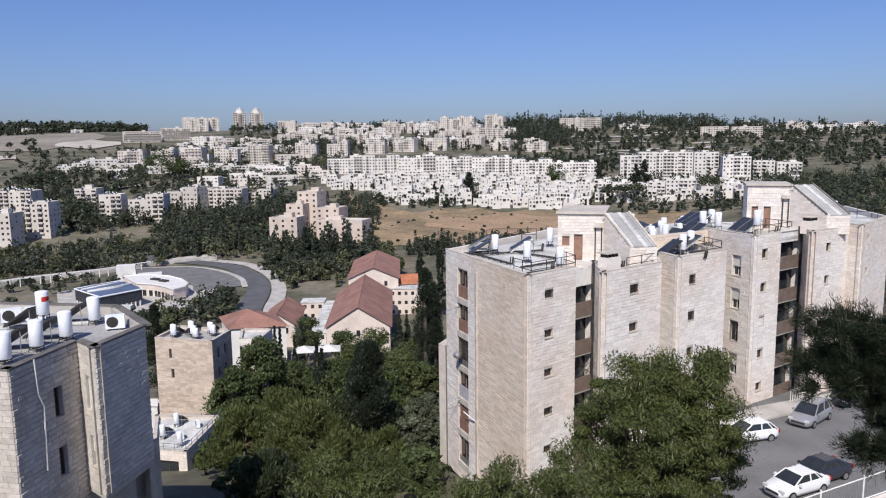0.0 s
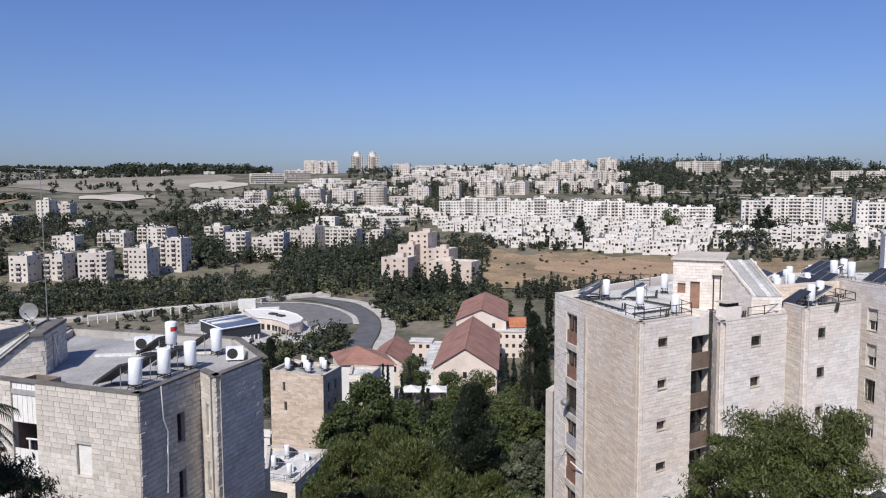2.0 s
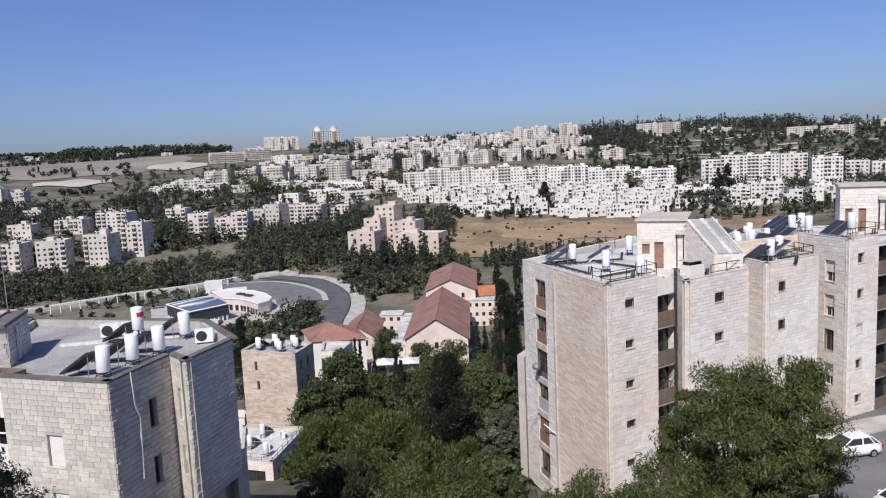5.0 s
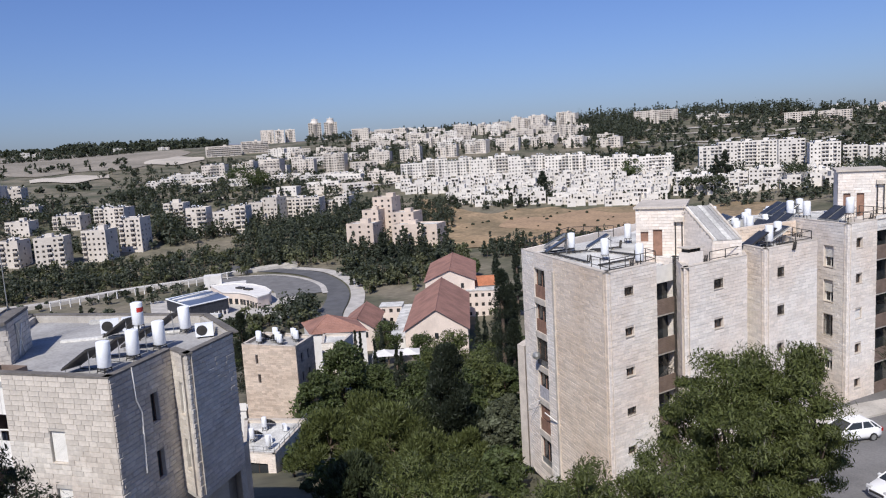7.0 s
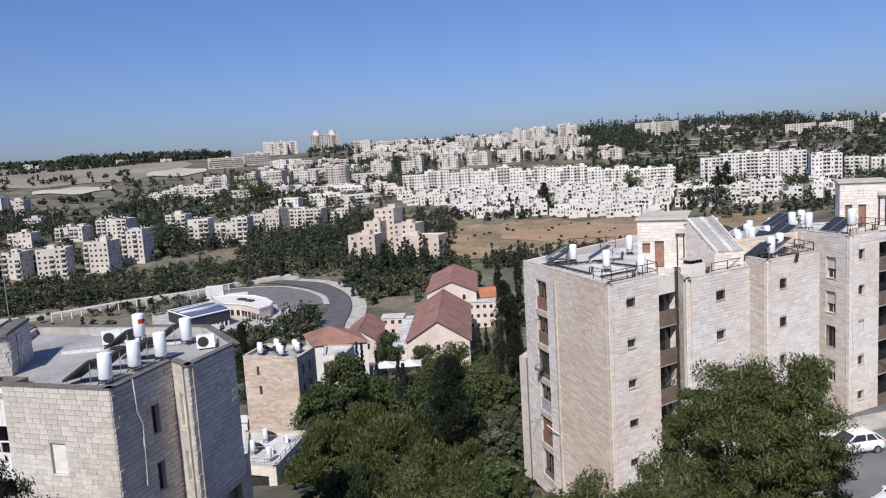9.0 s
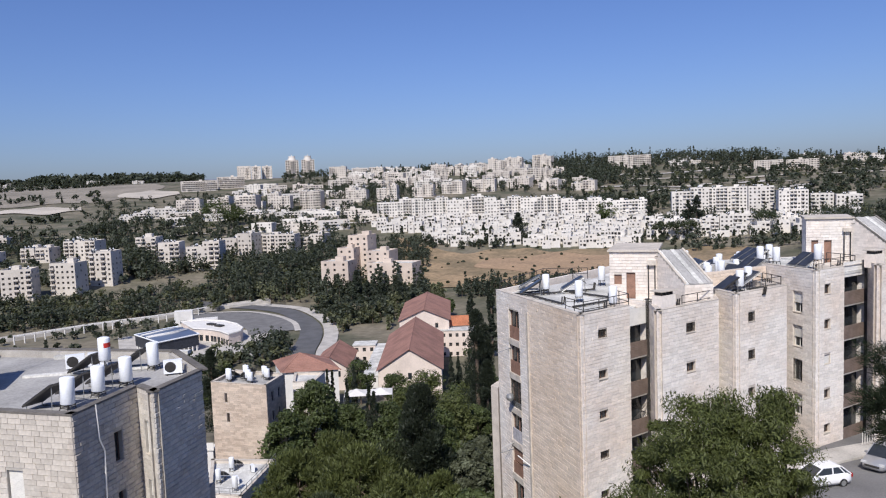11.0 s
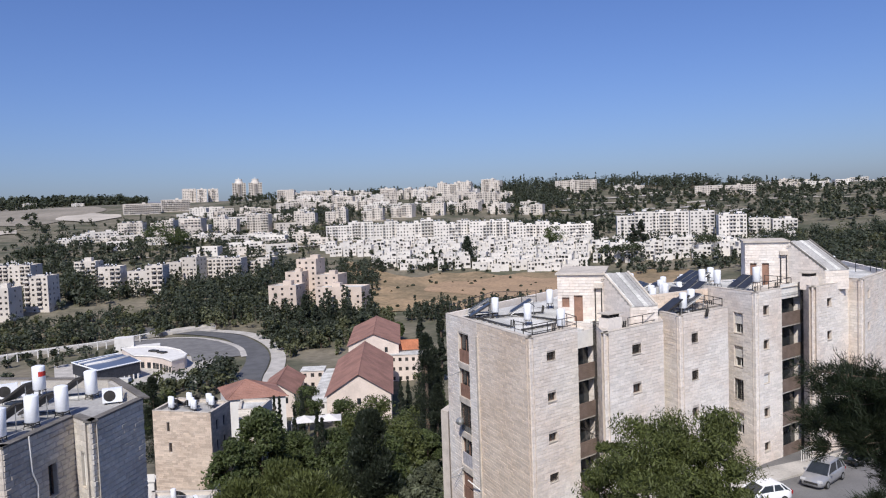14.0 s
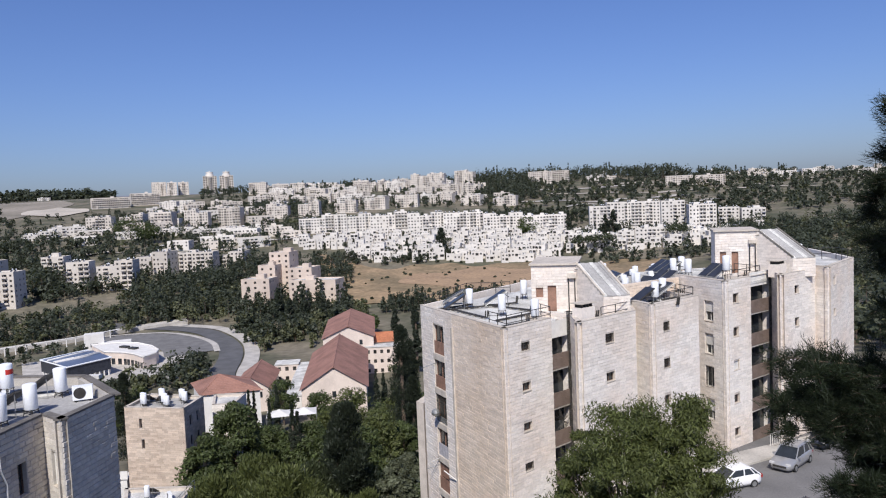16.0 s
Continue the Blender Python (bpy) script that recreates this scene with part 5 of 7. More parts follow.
LONG_ROW = (
    (-7.6, 720, 33, -10.4), (-4.8, 720, 36, -10.4), (-2.0, 715, 36, -10.2), (0.9, 705, 35, -12.1), (3.9, 700, 38, -13.5), (7.0, 690, 37, -15.3),
    (10.2, 680, 41, -18.5),
)
EAST_ROW = (
    (15.0, 680, 31, -9.5), (17.7, 680, 31, -9.8), (19.9, 643, 19, -9.5), (21.9, 622, 21, -12.7), (23.8, 642, 16, -16.6), (25.4, 638, 18, -17.6),
    (13.4, 590, 26, -29.1), (15.9, 590, 25, -30.9), (18.4, 585, 25, -28.8), (20.9, 590, 28, -30.6),
)
LOW_ROW = (
    (-26.8, 790, 29, -14.2), (-25.0, 810, 28, -11.1), (-23.4, 800, 29, -15.4), (-43.0, 640, 24, -33.0),
    (-18.6, 780, 31, -17.5), (-17.0, 760, 35, -21.9), (-13.2, 740, 43, -18.5), (-30.7, 640, 15, -31.7),
)
RIDGE_HALLS = (
    (-22.2, 1120, 49, 22.3), (-19.9, 1150, 39, 27.6), (10.7, 1170, 64, 37.4), (20.4, 1080, 36, 19.0), (22.6, 1086, 39, 18.4),
    (-18.9, 1500, 25, 56.3), (-18.0, 1480, 18, 54.5), (-17.2, 1500, 19, 55.2), (-8.7, 1350, 35, 41.0),
)
TOWERS = (
    (-15.3, 1500, 23, 74.7), (-14.1, 1500, 23, 74.7),
)
PINK = (
    (-12.1, 405, 16, -38.6), (-10.2, 425, 12, -26.2), (-11.2, 418, 10, -32.6), (-8.7, 415, 14, -34.8), (-7.8, 400, 27, -40.5),
)

for az, d, w, zt in VALLEY_ROW:
    apartment(az, d, w, zt, 13, FAR_STONE, rng.uniform(-36, -18), "cream stone apartment block with balconies among trees", group="blocks along the valley")
for az, d, w, zt in UPPER_ROW:
    apartment(az, d, w, zt, 13, FAR_STONE, rng.uniform(-26, -10), "pale stone apartment block on the upper slope", group="blocks on the upper slope")
for az, d, w, zt in LONG_ROW:
    apartment(az, d, w, zt, 13, FAR_WHITE, rng.uniform(-5, 5), "section of a long white terrace of apartments", bay=3.0, group="long white terrace")
for az, d, w, zt in EAST_ROW:
    apartment(az, d, w, zt, 13, FAR_WHITE, rng.uniform(-10, 10), "white stone apartment block with small arched openings", bay=3.0, group="white blocks on the east slope")
for az, d, w, zt in LOW_ROW:
    apartment(az, d, w, zt, 16, FAR_WHITE, rng.uniform(-8, 8), "low white stepped housing with flat roofs", group="low housing")
for az, d, w, zt in RIDGE_HALLS[:2]:
    apartment(az, d, w, zt, 18, FAR_STONE, 6, "wide pale block with a dense grid of dark windows", "large_block", rng, 2.3, False, False, "buildings on the ridge")
for az, d, w, zt in RIDGE_HALLS[2:]:
    apartment(az, d, abs(w), zt, 16, FAR_STONE, rng.uniform(-6, 6), "large stone-faced building on the ridge", tanks=False, jog=False, group="buildings on the ridge")
for az, d, w, zt in PINK:
    apartment(az, d, w, zt, 13, FAR_PINK, -24, "pinkish stone building stepping down the slope", "stepped_building", bay=4.6, balcony=False, jog=False, tanks=False, group="stepped stone buildings")


def tower(az, d, w, zt):
    """A round-topped residential tower with ringed balconies."""
    x, y = polar(az, d)
    zb = ground_z(x, y) - 2
    root = thing("residential_tower", pose(x, y, zb, 0, 0, -az), "tall pale residential tower with rounded balconies and a crown", "tower", "twin towers")
    w, H = w * 1.12, zt - zb - 9
    wall, pane, deck = Geo(), Geo(), Geo()
    n = int(H / 3.1)
    facade(wall, pane, (-w / 2, -w / 2, 0), (1, 0, 0), (0, -1, 0), w, H, n, 6, lambda f, b: "b" if b in (0, 1, 4, 5) else None)
    facade(wall, pane, (-w / 2, w / 2, 0), (0, -1, 0), (-1, 0, 0), w, H, n, 5, lambda f, b: "w" if b % 2 else None)
    facade(wall, pane, (w / 2, -w / 2, 0), (0, 1, 0), (1, 0, 0), w, H, n, 5, lambda f, b: "w" if b % 2 else None)
    wall.quad((w / 2, w / 2, 0), (-w / 2, w / 2, 0), (-w / 2, w / 2, H), (w / 2, w / 2, H))
    wall.quad((-w / 2, -w / 2, H), (w / 2, -w / 2, H), (w / 2, w / 2, H), (-w / 2, w / 2, H))
    for f in range(n):
        deck.lathe((0, -w / 2, f * H / n), [(4.2, 0), (4.2, 1.2)], 12)
    part("wall", wall, FAR_STONE, root)
    part("glazing", pane, PANE_FAR, root, "dark recessed windows", "stuff")
    part("balcony_tier", deck, FAR_STONE, root, "rounded white balconies", "stuff")
    g = Geo()
    g.lathe((0, 0, H), [(8, 0), (8, 3.5), (6.2, 3.5), (6.2, 6.5), (6.8, 6.5), (6.8, 8), (1.0, 8), (0.5, 11)], 14)
    part("crown", g, FAR_WHITE, root, "stepped round crown")


for row in TOWERS:
    tower(*row)


# the terraced white houses: small stepped blocks with terraces
def terrace_house(az, d, w, deep, h, rnd):
    x, y = polar(az, d)
    zb = ground_z(x, y) - 2
    root = thing("terraced_house", pose(x, y, zb, 0, 0, -az + rnd.uniform(-12, 12)), "small white stone terraced house with roof terrace", "house", "white terraced houses")
    wall, pane, roof = Geo(), Geo(), Geo()
    for (x0, ww, y0, hh) in ((-w / 2, w * rnd.uniform(0.4, 0.6), -deep / 2, h), (-w / 2 + w * 0.35, w * 0.65, -deep / 2 + rnd.uniform(1.5, 3.5), h + rnd.choice((2.8, 2.8, 0.9)))):
        yb = deep / 2 + 4
        fl = max(1, round(hh / 3.0))
        k = lambda f, b: rnd.choice(("w", "w", "b", None)) if f else None
        facade(wall, pane, (x0, y0, 0), (1, 0, 0), (0, -1, 0), ww, hh, fl, max(1, round(ww / 3.2)), k)
        facade(wall, pane, (x0, yb, 0), (0, -1, 0), (-1, 0, 0), yb - y0, hh, fl, 2, k)
        facade(wall, pane, (x0 + ww, y0, 0), (0, 1, 0), (1, 0, 0), yb - y0, hh, fl, 2, k)
        wall.quad((x0 + ww, yb, 0), (x0, yb, 0), (x0, yb, hh), (x0 + ww, yb, hh))
        roof.quad((x0, y0, hh - 0.01), (x0 + ww, y0, hh - 0.01), (x0 + ww, yb, hh - 0.01), (x0, yb, hh - 0.01))
        for o, sx, sy in (((x0, y0), ww, 0.25), ((x0, y0 + 0.25), 0.25, yb - y0 - 0.25), ((x0 + ww - 0.25, y0 + 0.25), 0.25, yb - y0 - 0.25)):
            edge = Geo()
            edge.box((*o, hh), (sx, 0, 0), (0, sy, 0), (0, 0, 0.9))
            part("parapet", edge, FAR_WHITE, root)
        for _ in range(rnd.randint(0, 3)):
            tx, ty = x0 + rnd.uniform(0.2, 0.8) * ww, rnd.uniform(y0 + 1, yb - 1)
            roof.tube((tx, ty, hh + 0.5), (tx, ty, hh + 1.8), 0.35, n=6)
    part("wall", wall, FAR_WHITE, root)
    part("glazing", pane, PANE_FAR, root, "dark openings", "stuff")
    part("roof", roof, ROOF_WHITE, root)


hr = random.Random(21)
for row, (d, a0, a1) in enumerate(((541, 3.6, 11.0), (552, -2.6, 11.5), (566, -4.0, 12.0), (585, -5.0, 11.5), (603, -4.5, 12.0), (622, -8.2, 13.0), (640, -8.6, 14.0), (660, -8.8, 12.0), (575, 12.5, 25.5), (598, 13.0, 26.0), (622, 14.0, 26.5))):
    az = a0
    while az < a1:
        w = hr.uniform(9, 14)
        terrace_house(az, d + hr.uniform(-5, 5) - 8 * max(0, az - 4) / 8, w, hr.uniform(8, 11), hr.uniform(5.0, 8.5), hr)
        az += math.degrees(w / d) * hr.uniform(0.95, 1.25)
# scattered houses along the ridge and the far slopes
for a0, a1, d0, d1, n, h0, h1 in ((-12, 3, 960, 1350, 70, 7, 13), (-20, -8, 880, 1100, 26, 6, 10), (-24, -9, 640, 850, 24, 5, 9), (14, 33, 1150, 1500, 22, 5, 9), (-45, -24, 1900, 2800, 18, 6, 12), (24, 36, 1800, 2800, 40, 8, 18), (3, 9, 960, 1150, 8, 6, 10)):
    for _ in range(n):
        az, d = hr.uniform(a0, a1), hr.uniform(d0, d1)
        x, y = polar(az, d)
        apartment(az, d, hr.uniform(14, 30), ground_z(x, y) + hr.uniform(h0, h1), 12, hr.choice((FAR_STONE, FAR_WHITE)), hr.uniform(-25, 25), "pale stone house on the far ridge", "distant_house", hr, 3.6, False, False, "houses on the ridge")
# ---- the middle ground: houses in the garden, the hall, the pavilion ----
def small_block(name, label, pts, zt, low, stone, windows, roof_mat, heaters, rnd, rail=False):
    """A stone house from plan corners in order; walls between the first ones are faced and glazed."""
    root = thing(name, pose(0, 0, 0), label, "house")
    for i, (a, b) in enumerate(zip(pts, pts[1:] + pts[:1])):
        W = (Vector(b) - Vector(a)).length
        ops = [(x * W, x * W + w, zt - z - h, zt - z) for s, x, w, z, h in windows if s == i]
        _, P, _ = clad_wall(root, a, b, low, zt, ops, stone, MORTAR, course=0.3, lengths=(0.5, 1.1), rnd=rnd)
        for o in ops:
            window(root, P, o, "open")
        coping(root, a, b, zt, COPING, h=0.06)
    poly_roof(root, pts, zt - 0.4, roof_mat)
    if rail:
        railing(root, [(*p, zt) for p in pts[:3]], 0.8, STEEL)
    cx, cy = sum(p[0] for p in pts) / len(pts), sum(p[1] for p in pts) / len(pts)
    for k in range(heaters):
        f = 0.12 + 0.76 * ((k * 0.618 + 0.1) % 1)
        p = Vector(pts[0]).lerp(Vector(pts[1]), f).lerp(Vector(pts[3]).lerp(Vector(pts[2]), f), 0.15 + 0.7 * ((k * 0.7549 + 0.3) % 1))
        water_heater(p.x, p.y, zt - 0.4, rnd.uniform(-20, 40), k % 2 == 0, label="white water tank among solar panels on a roof")
    return root


mr = random.Random(9)
small_block("corner_house", "square honey-coloured stone apartment house with crowded roof", [(-42.4, 103.4), (-33.3, 101.0), (-32.4, 107.4), (-41.4, 110.5)], -27.5, -42, STONE_TAN,
            [(0, 0.24, 0.45, 1.6, 1.4), (0, 0.26, 0.5, 4.6, 1.4), (1, 0.25, 0.8, 1.5, 1.5), (1, 0.6, 0.8, 1.5, 1.5), (1, 0.25, 0.8, 4.4, 1.5), (1, 0.6, 0.8, 4.4, 1.5), (1, 0.25, 0.8, 7.3, 1.5), (1, 0.6, 0.8, 7.3, 1.5)], ROOFING, 16, mr)
small_block("annex_house", "cream stone house behind the corner house", [(-32.2, 111.0), (-28.9, 111.2), (-28.5, 117.2), (-33.6, 117.4)], -29.9, -44, STONE, [(0, 0.3, 1.2, 2.0, 1.5), (0, 0.3, 1.2, 5.0, 1.5)], ROOF_WHITE, 0, mr)
small_block("low_house", "low stone house with a whitewashed roof terrace", [(-32.4, 76.3), (-28.4, 75.5), (-27.7, 86.2), (-36.1, 86.7)], -33.0, -40, STONE, [(0, 0.12, 2.6, 1.2, 1.6)], ROOF_WHITE, 3, mr, rail=True)
for x, y in ((-30.5, 80), (-29.8, 83.5), (-32.5, 84)):
    ac_unit(x, y, -33.4, -60, 1.1)
small_block("neighbouring_block", "weathered limestone block with a flat roof beside the building", [(-42.0, 40.2), (-35.4, 38.4), (-34.6, 43.2), (-41.4, 45.0)], -8.95, -26, STONE_GREY, [(0, 0.5, 1.2, 1.8, 1.2)], ROOFING, 0, mr)
g = Geo()
gh = thing("balcony_porch", pose(-43.8, 104.5, -38), "small white balcony at the corner house", "balcony")
g.cube((0, 0, 0), (2.4, 2.4, 0.2))
g.cube((0, -1.15, 0.2), (2.4, 0.08, 1.0))
g.cube((-1.15, 0, 0.2), (0.08, 2.2, 1.0))
g.cube((0, 0, -6), (2.0, 2.0, 6))
part("deck", g, PLASTER, gh)


def gabled(name, label, a, b, width, zg, ze, zr, tile, over=0.6, windows=0):
    """A house with a pitched tiled roof: a and b the ends of its ridge in plan. Tile rows are real steps."""
    root = thing(name, pose(0, 0, 0), label, "house")
    a, b = Vector(a), Vector(b)
    u = (b - a).normalized()
    n = Vector((u.y, -u.x))
    w = width / 2
    c = [a + n * w, b + n * w, b - n * w, a - n * w]
    g = Geo()
    g.add([(*p, zg) for p in c] + [(*p, ze) for p in c] + [(*a, zr - 0.1), (*b, zr - 0.1)], ((0, 1, 5, 4), (1, 2, 6, 5), (2, 3, 7, 6), (3, 0, 4, 7), (4, 5, 9, 8), (6, 7, 8, 9), (5, 6, 9), (7, 4, 8)))
    body = part("wall", g, GABLE, root)
    rows = max(8, int(w / 0.45))
    for s in (1, -1):
        g, vs = Geo(), []
        run = w + over
        A, B = a - u * over, b + u * over
        for r in range(rows):
            for f, lift in ((r / rows, 0.02), ((r + 1) / rows, 0.08)):
                zz = zr - (zr - ze) * f * run / w + lift
                vs += [(*(A + n * s * run * f), zz), (*(B + n * s * run * f), zz)]
        m = len(vs) // 2
        vs += [(*v[:2], v[2] - 0.14) for v in vs[-2:]]
        g.add(vs, [(2 * k, 2 * k + 1, 2 * k + 3, 2 * k + 2) for k in range(m)])
        part("roof_slope", g, tile, root)
    g = Geo()
    g.tube((*(a - u * over), zr + 0.03), (*(b + u * over), zr + 0.03), 0.16, n=8)
    part("ridge_cap", g, tile, root)
    L = (b - a).length
    for s in (1, -1):
        for k in range(windows):
            p = a + u * (L * (k + 0.5) / windows) + n * s * (w + 0.02)
            g = Geo()
            g.box((*(p - u * 0.5), ze - 2.4), (*(u * 1.0), 0), (*(n * s * 0.06), 0), (0, 0, 1.5))
            part("window", g, PANE, root)
    for k in range(3 if windows else 0):
        p = a - u * 0.02 + n * (k - 1) * w * 0.5
        g = Geo()
        g.box((*(p - n * 0.5), ze - 2.6), (*(n * 1.0), 0), (*(-u * 0.06), 0), (0, 0, 1.6))
        part("window", g, PANE, root)
    return root


gabled("long_hall", "long hall with a dull red tiled pitched roof and pale gable", (-22.2, 182.9), (-25.2, 229.5), 16.4, -58, -46.4, -41.2, TILE, windows=6)
gabled("rear_hall", "tall hall with a dull red tiled roof", (-23.4, 238.5), (-25.7, 279.4), 16.6, -60, -44.0, -40.4, TILE, windows=4)
gabled("school_wing", "small wing with a bright orange tiled roof", (-17.5, 245.5), (-9.4, 246.5), 7.0, -60, -46.4, -44.2, TILE_ORANGE, windows=4)
gabled("garden_house", "garden house with a dull red tiled roof", (-45.7, 194.2), (-47.3, 215.9), 9.5, -57, -48.4, -45.3, TILE, windows=3)


def hipped_pavilion(corners, apex, eave, label):
    """A low building under a four-sided tiled roof."""
    root = thing("tiled_pavilion", pose(0, 0, 0), label, "pavilion")
    c = [Vector(p) for p in corners]
    mid = sum(c, Vector((0, 0))) / 4
    g = Geo()
    g.prism([tuple(mid.lerp(p, 0.92)) for p in c], eave - 12, eave - 0.1)
    part("wall", g, PLASTER, root)
    for a, b in zip(c, c[1:] + c[:1]):
        g, vs = Geo(), []
        rows = 12
        for r in range(rows):
            for f, lift in ((r / rows, 0.0), ((r + 1) / rows, 0.07)):
                for p in (a, b):
                    q = Vector(apex[:2]).lerp(p, f)
                    vs.append((q.x, q.y, apex[2] + (eave - apex[2]) * f + lift))
        n = len(vs) // 2
        g.add(vs, [(2 * k, 2 * k + 1, 2 * k + 3, 2 * k + 2) for k in range(n - 1)])
        part("roof_slope", g, TILE, root)
        g = Geo()
        g.tube(apex, (*b, eave + 0.05), 0.14, n=6)
        part("hip_cap", g, TILE, root)


hipped_pavilion([(-55.4, 174.4), (-49.7, 162.1), (-36.1, 164.5), (-41.8, 176.8)], (-47.0, 169.0, -38.3), -41.5, "low pavilion with a wide four-sided red tiled roof")
for nm, c, s, rz, lb in (("classroom_block", (-41.0, 224, -57), (7, 6, 8.7), 3, "pale stone classroom block with small windows"),
                         ("side_aisle", (-34.3, 206, -57), (4.0, 40, 8.0), 3.5, "low pale aisle along the hall with a flat roof"), ("school_block", (-12.5, 240, -60), (11, 6, 12.5), 0, "pale pinkish school block with rows of small windows")):
    t = thing(nm, pose(c[0], c[1], c[2], 0, 0, rz), lb, "house")
    w, p, r = Geo(), Geo(), Geo()
    a, b, h = s
    fl = max(1, round(h / 3))
    facade(w, p, (-a / 2, -b / 2, 0), (1, 0, 0), (0, -1, 0), a, h, fl, max(2, int(a / 2)), lambda f, k: "w" if f else None)
    facade(w, p, (a / 2, -b / 2, 0), (0, 1, 0), (1, 0, 0), b, h, fl, max(1, int(b / 3)), lambda f, k: "w" if f else None)
    w.quad((-a / 2, b / 2, 0), (-a / 2, -b / 2, 0), (-a / 2, -b / 2, h), (-a / 2, b / 2, h))
    w.quad((a / 2, b / 2, 0), (-a / 2, b / 2, 0), (-a / 2, b / 2, h), (a / 2, b / 2, h))
    r.cube((0, 0, h), (a + 0.4, b + 0.4, 0.25))
    part("wall", w, GABLE if "school" in nm or "class" in nm else PLASTER, t)
    part("window", p, PANE_FAR, t, "small dark windows", "stuff")
    part("roof", r, ROOF_WHITE, t)


def canopy(x, y, z, w):
    """A white tensile sunshade of pyramids on posts."""
    root = thing("sunshade_canopy", pose(x, y, z, 0, 0, 8), "white fabric sunshade with low peaks on thin posts", "sunshade")
    for i in range(2):
        g = Geo()
        cx = (i - 0.5) * w / 2
        c = [(cx - w / 4, -w / 4, 0), (cx + w / 4, -w / 4, 0), (cx + w / 4, w / 4, 0), (cx - w / 4, w / 4, 0)]
        n = 5
        for k in range(4):
            p, q = Vector(c[k]), Vector(c[(k + 1) % 4])
            t = Vector((cx, 0, 0.95))
            for r in range(n):
                f0, f1 = r / n, (r + 1) / n
                s = lambda v, f: v.lerp(t, f) - UP * 0.12 * math.sin(math.pi * f)
                g.quad(s(p, f0), s(q, f0), s(q, f1), s(p, f1))
        part("fabric", g, PLASTER, root)
    for i in range(3):
        for sy in (-1, 1):
            g = Geo()
            g.tube(((i - 1) * w / 2, sy * w / 4, -6.5), ((i - 1) * w / 2, sy * w / 4, 0.05), 0.07, n=6)
            part("post", g, STEEL, root)


canopy(-26.8, 147.5, -42.2, 10)


def pavilion():
    root = thing("glass_pavilion", pose(0, 0, 0), "pavilion with slate-blue roof, dark glass band and white columns", "pavilion")
    c = [Vector(p) for p in ((-141.2, 272.6), (-124.0, 256.6), (-114.5, 271.0), (-131.0, 288.0))]
    zr, zg = -53.0, -61.0
    at = lambda i, j: c[0].lerp(c[1], i).lerp(c[3].lerp(c[2], i), j)
    rise = lambda i, j: zr + 1.5 * math.sin(math.pi * i) ** 0.8 * (0.35 + 0.65 * math.sin(math.pi * j))
    n = 14
    g = Geo()
    g.add([(*at(i / n, j / n), rise(i / n, j / n)) for i in range(n + 1) for j in range(n + 1)], [(i * (n + 1) + j, (i + 1) * (n + 1) + j, (i + 1) * (n + 1) + j + 1, i * (n + 1) + j + 1) for i in range(n) for j in range(n)])
    roof = part("roof", g, SLATE, root, "gently domed slate-blue metal roof", smooth=True)
    for f in (0.36, 0.6, 0.66):
        g = Geo()
        for k in range(n):
            j0, j1 = k / n, (k + 1) / n
            i0, i1 = f + 0.18 * math.sin(math.pi * j0) - 0.08, f + 0.18 * math.sin(math.pi * j1) - 0.08
            g.tube((*at(i0, j0), rise(i0, j0) + 0.1), (*at(i1, j1), rise(i1, j1) + 0.1), 0.3, n=5, caps=False)
        part("roof_rib", g, PLASTER, roof, "white curved roof rib")
    for k in range(4):
        p, q = c[k], c[(k + 1) % 4]
        mid = sum(c, Vector((0, 0))) / 4
        g = Geo()
        a, b = mid.lerp(p, 0.985), mid.lerp(q, 0.985)
        g.add([(*a, zr - 4.4), (*b, zr - 4.4), (*b, zr - 0.05), (*a, zr - 0.05)], ((0, 1, 2, 3),))
        part("glass_band", g, SOLAR, root, "deep dark glass band under the roof")
        g = Geo()
        g.tube((*p, zr), (*q, zr), 0.28, n=6)
        part("eave_trim", g, TANK, root, "pale metal eave edge")
        for i in range(9):
            e = mid.lerp(p.lerp(q, (i + 0.5) / 9), 0.97)
            g = Geo()
            g.tube((*e, zg), (*e, zr - 4.3), 0.28, n=7)
            part("column", g, PLASTER, root)
    g = Geo()
    mid = sum(c, Vector((0, 0))) / 4
    g.prism([tuple(mid.lerp(p, 0.8)) for p in c], zg, zr - 4.4)
    part("lower_wall", g, PLASTER, root, "recessed white lower wall")
    r = thing("curved_building", pose(0, 0, 0), "low white curved building with a bright flat roof", "building")
    outer = [Vector(p) for p in ((-138.3, 309.1), (-127.8, 311.1), (-118.5, 308.0), (-110.0, 300.0), (-104.0, 290.5), (-102.9, 284.2))]
    inner = [Vector(p) for p in ((-105.4, 277.6), (-111.0, 284.0), (-117.0, 288.5), (-125.6, 291.6))]
    poly = outer + inner
    g = Geo()
    g.prism([tuple(p) for p in poly][::-1], zg, -55.2)
    part("wall", g, GABLE, r, "pale stone wall")
    g = Geo()
    g.prism([tuple(p) for p in poly][::-1], -55.2, -54.9)
    top = part("roof", g, PLASTER, r, "bright white roof")
    g = Geo()
    for a, b in zip(poly, poly[1:] + poly[:1]):
        g.tube((*a, -54.7), (*b, -54.7), 0.35, n=6)
    part("parapet", g, PLASTER, top)
    g = Geo()
    for k in range(2):
        g.cube((-121 + k * 5, 300 - k * 4, -54.9), (4.0, 2.2, 0.7), -30)
    part("roof_light", g, DARK_STEEL, top, "dark roof light")
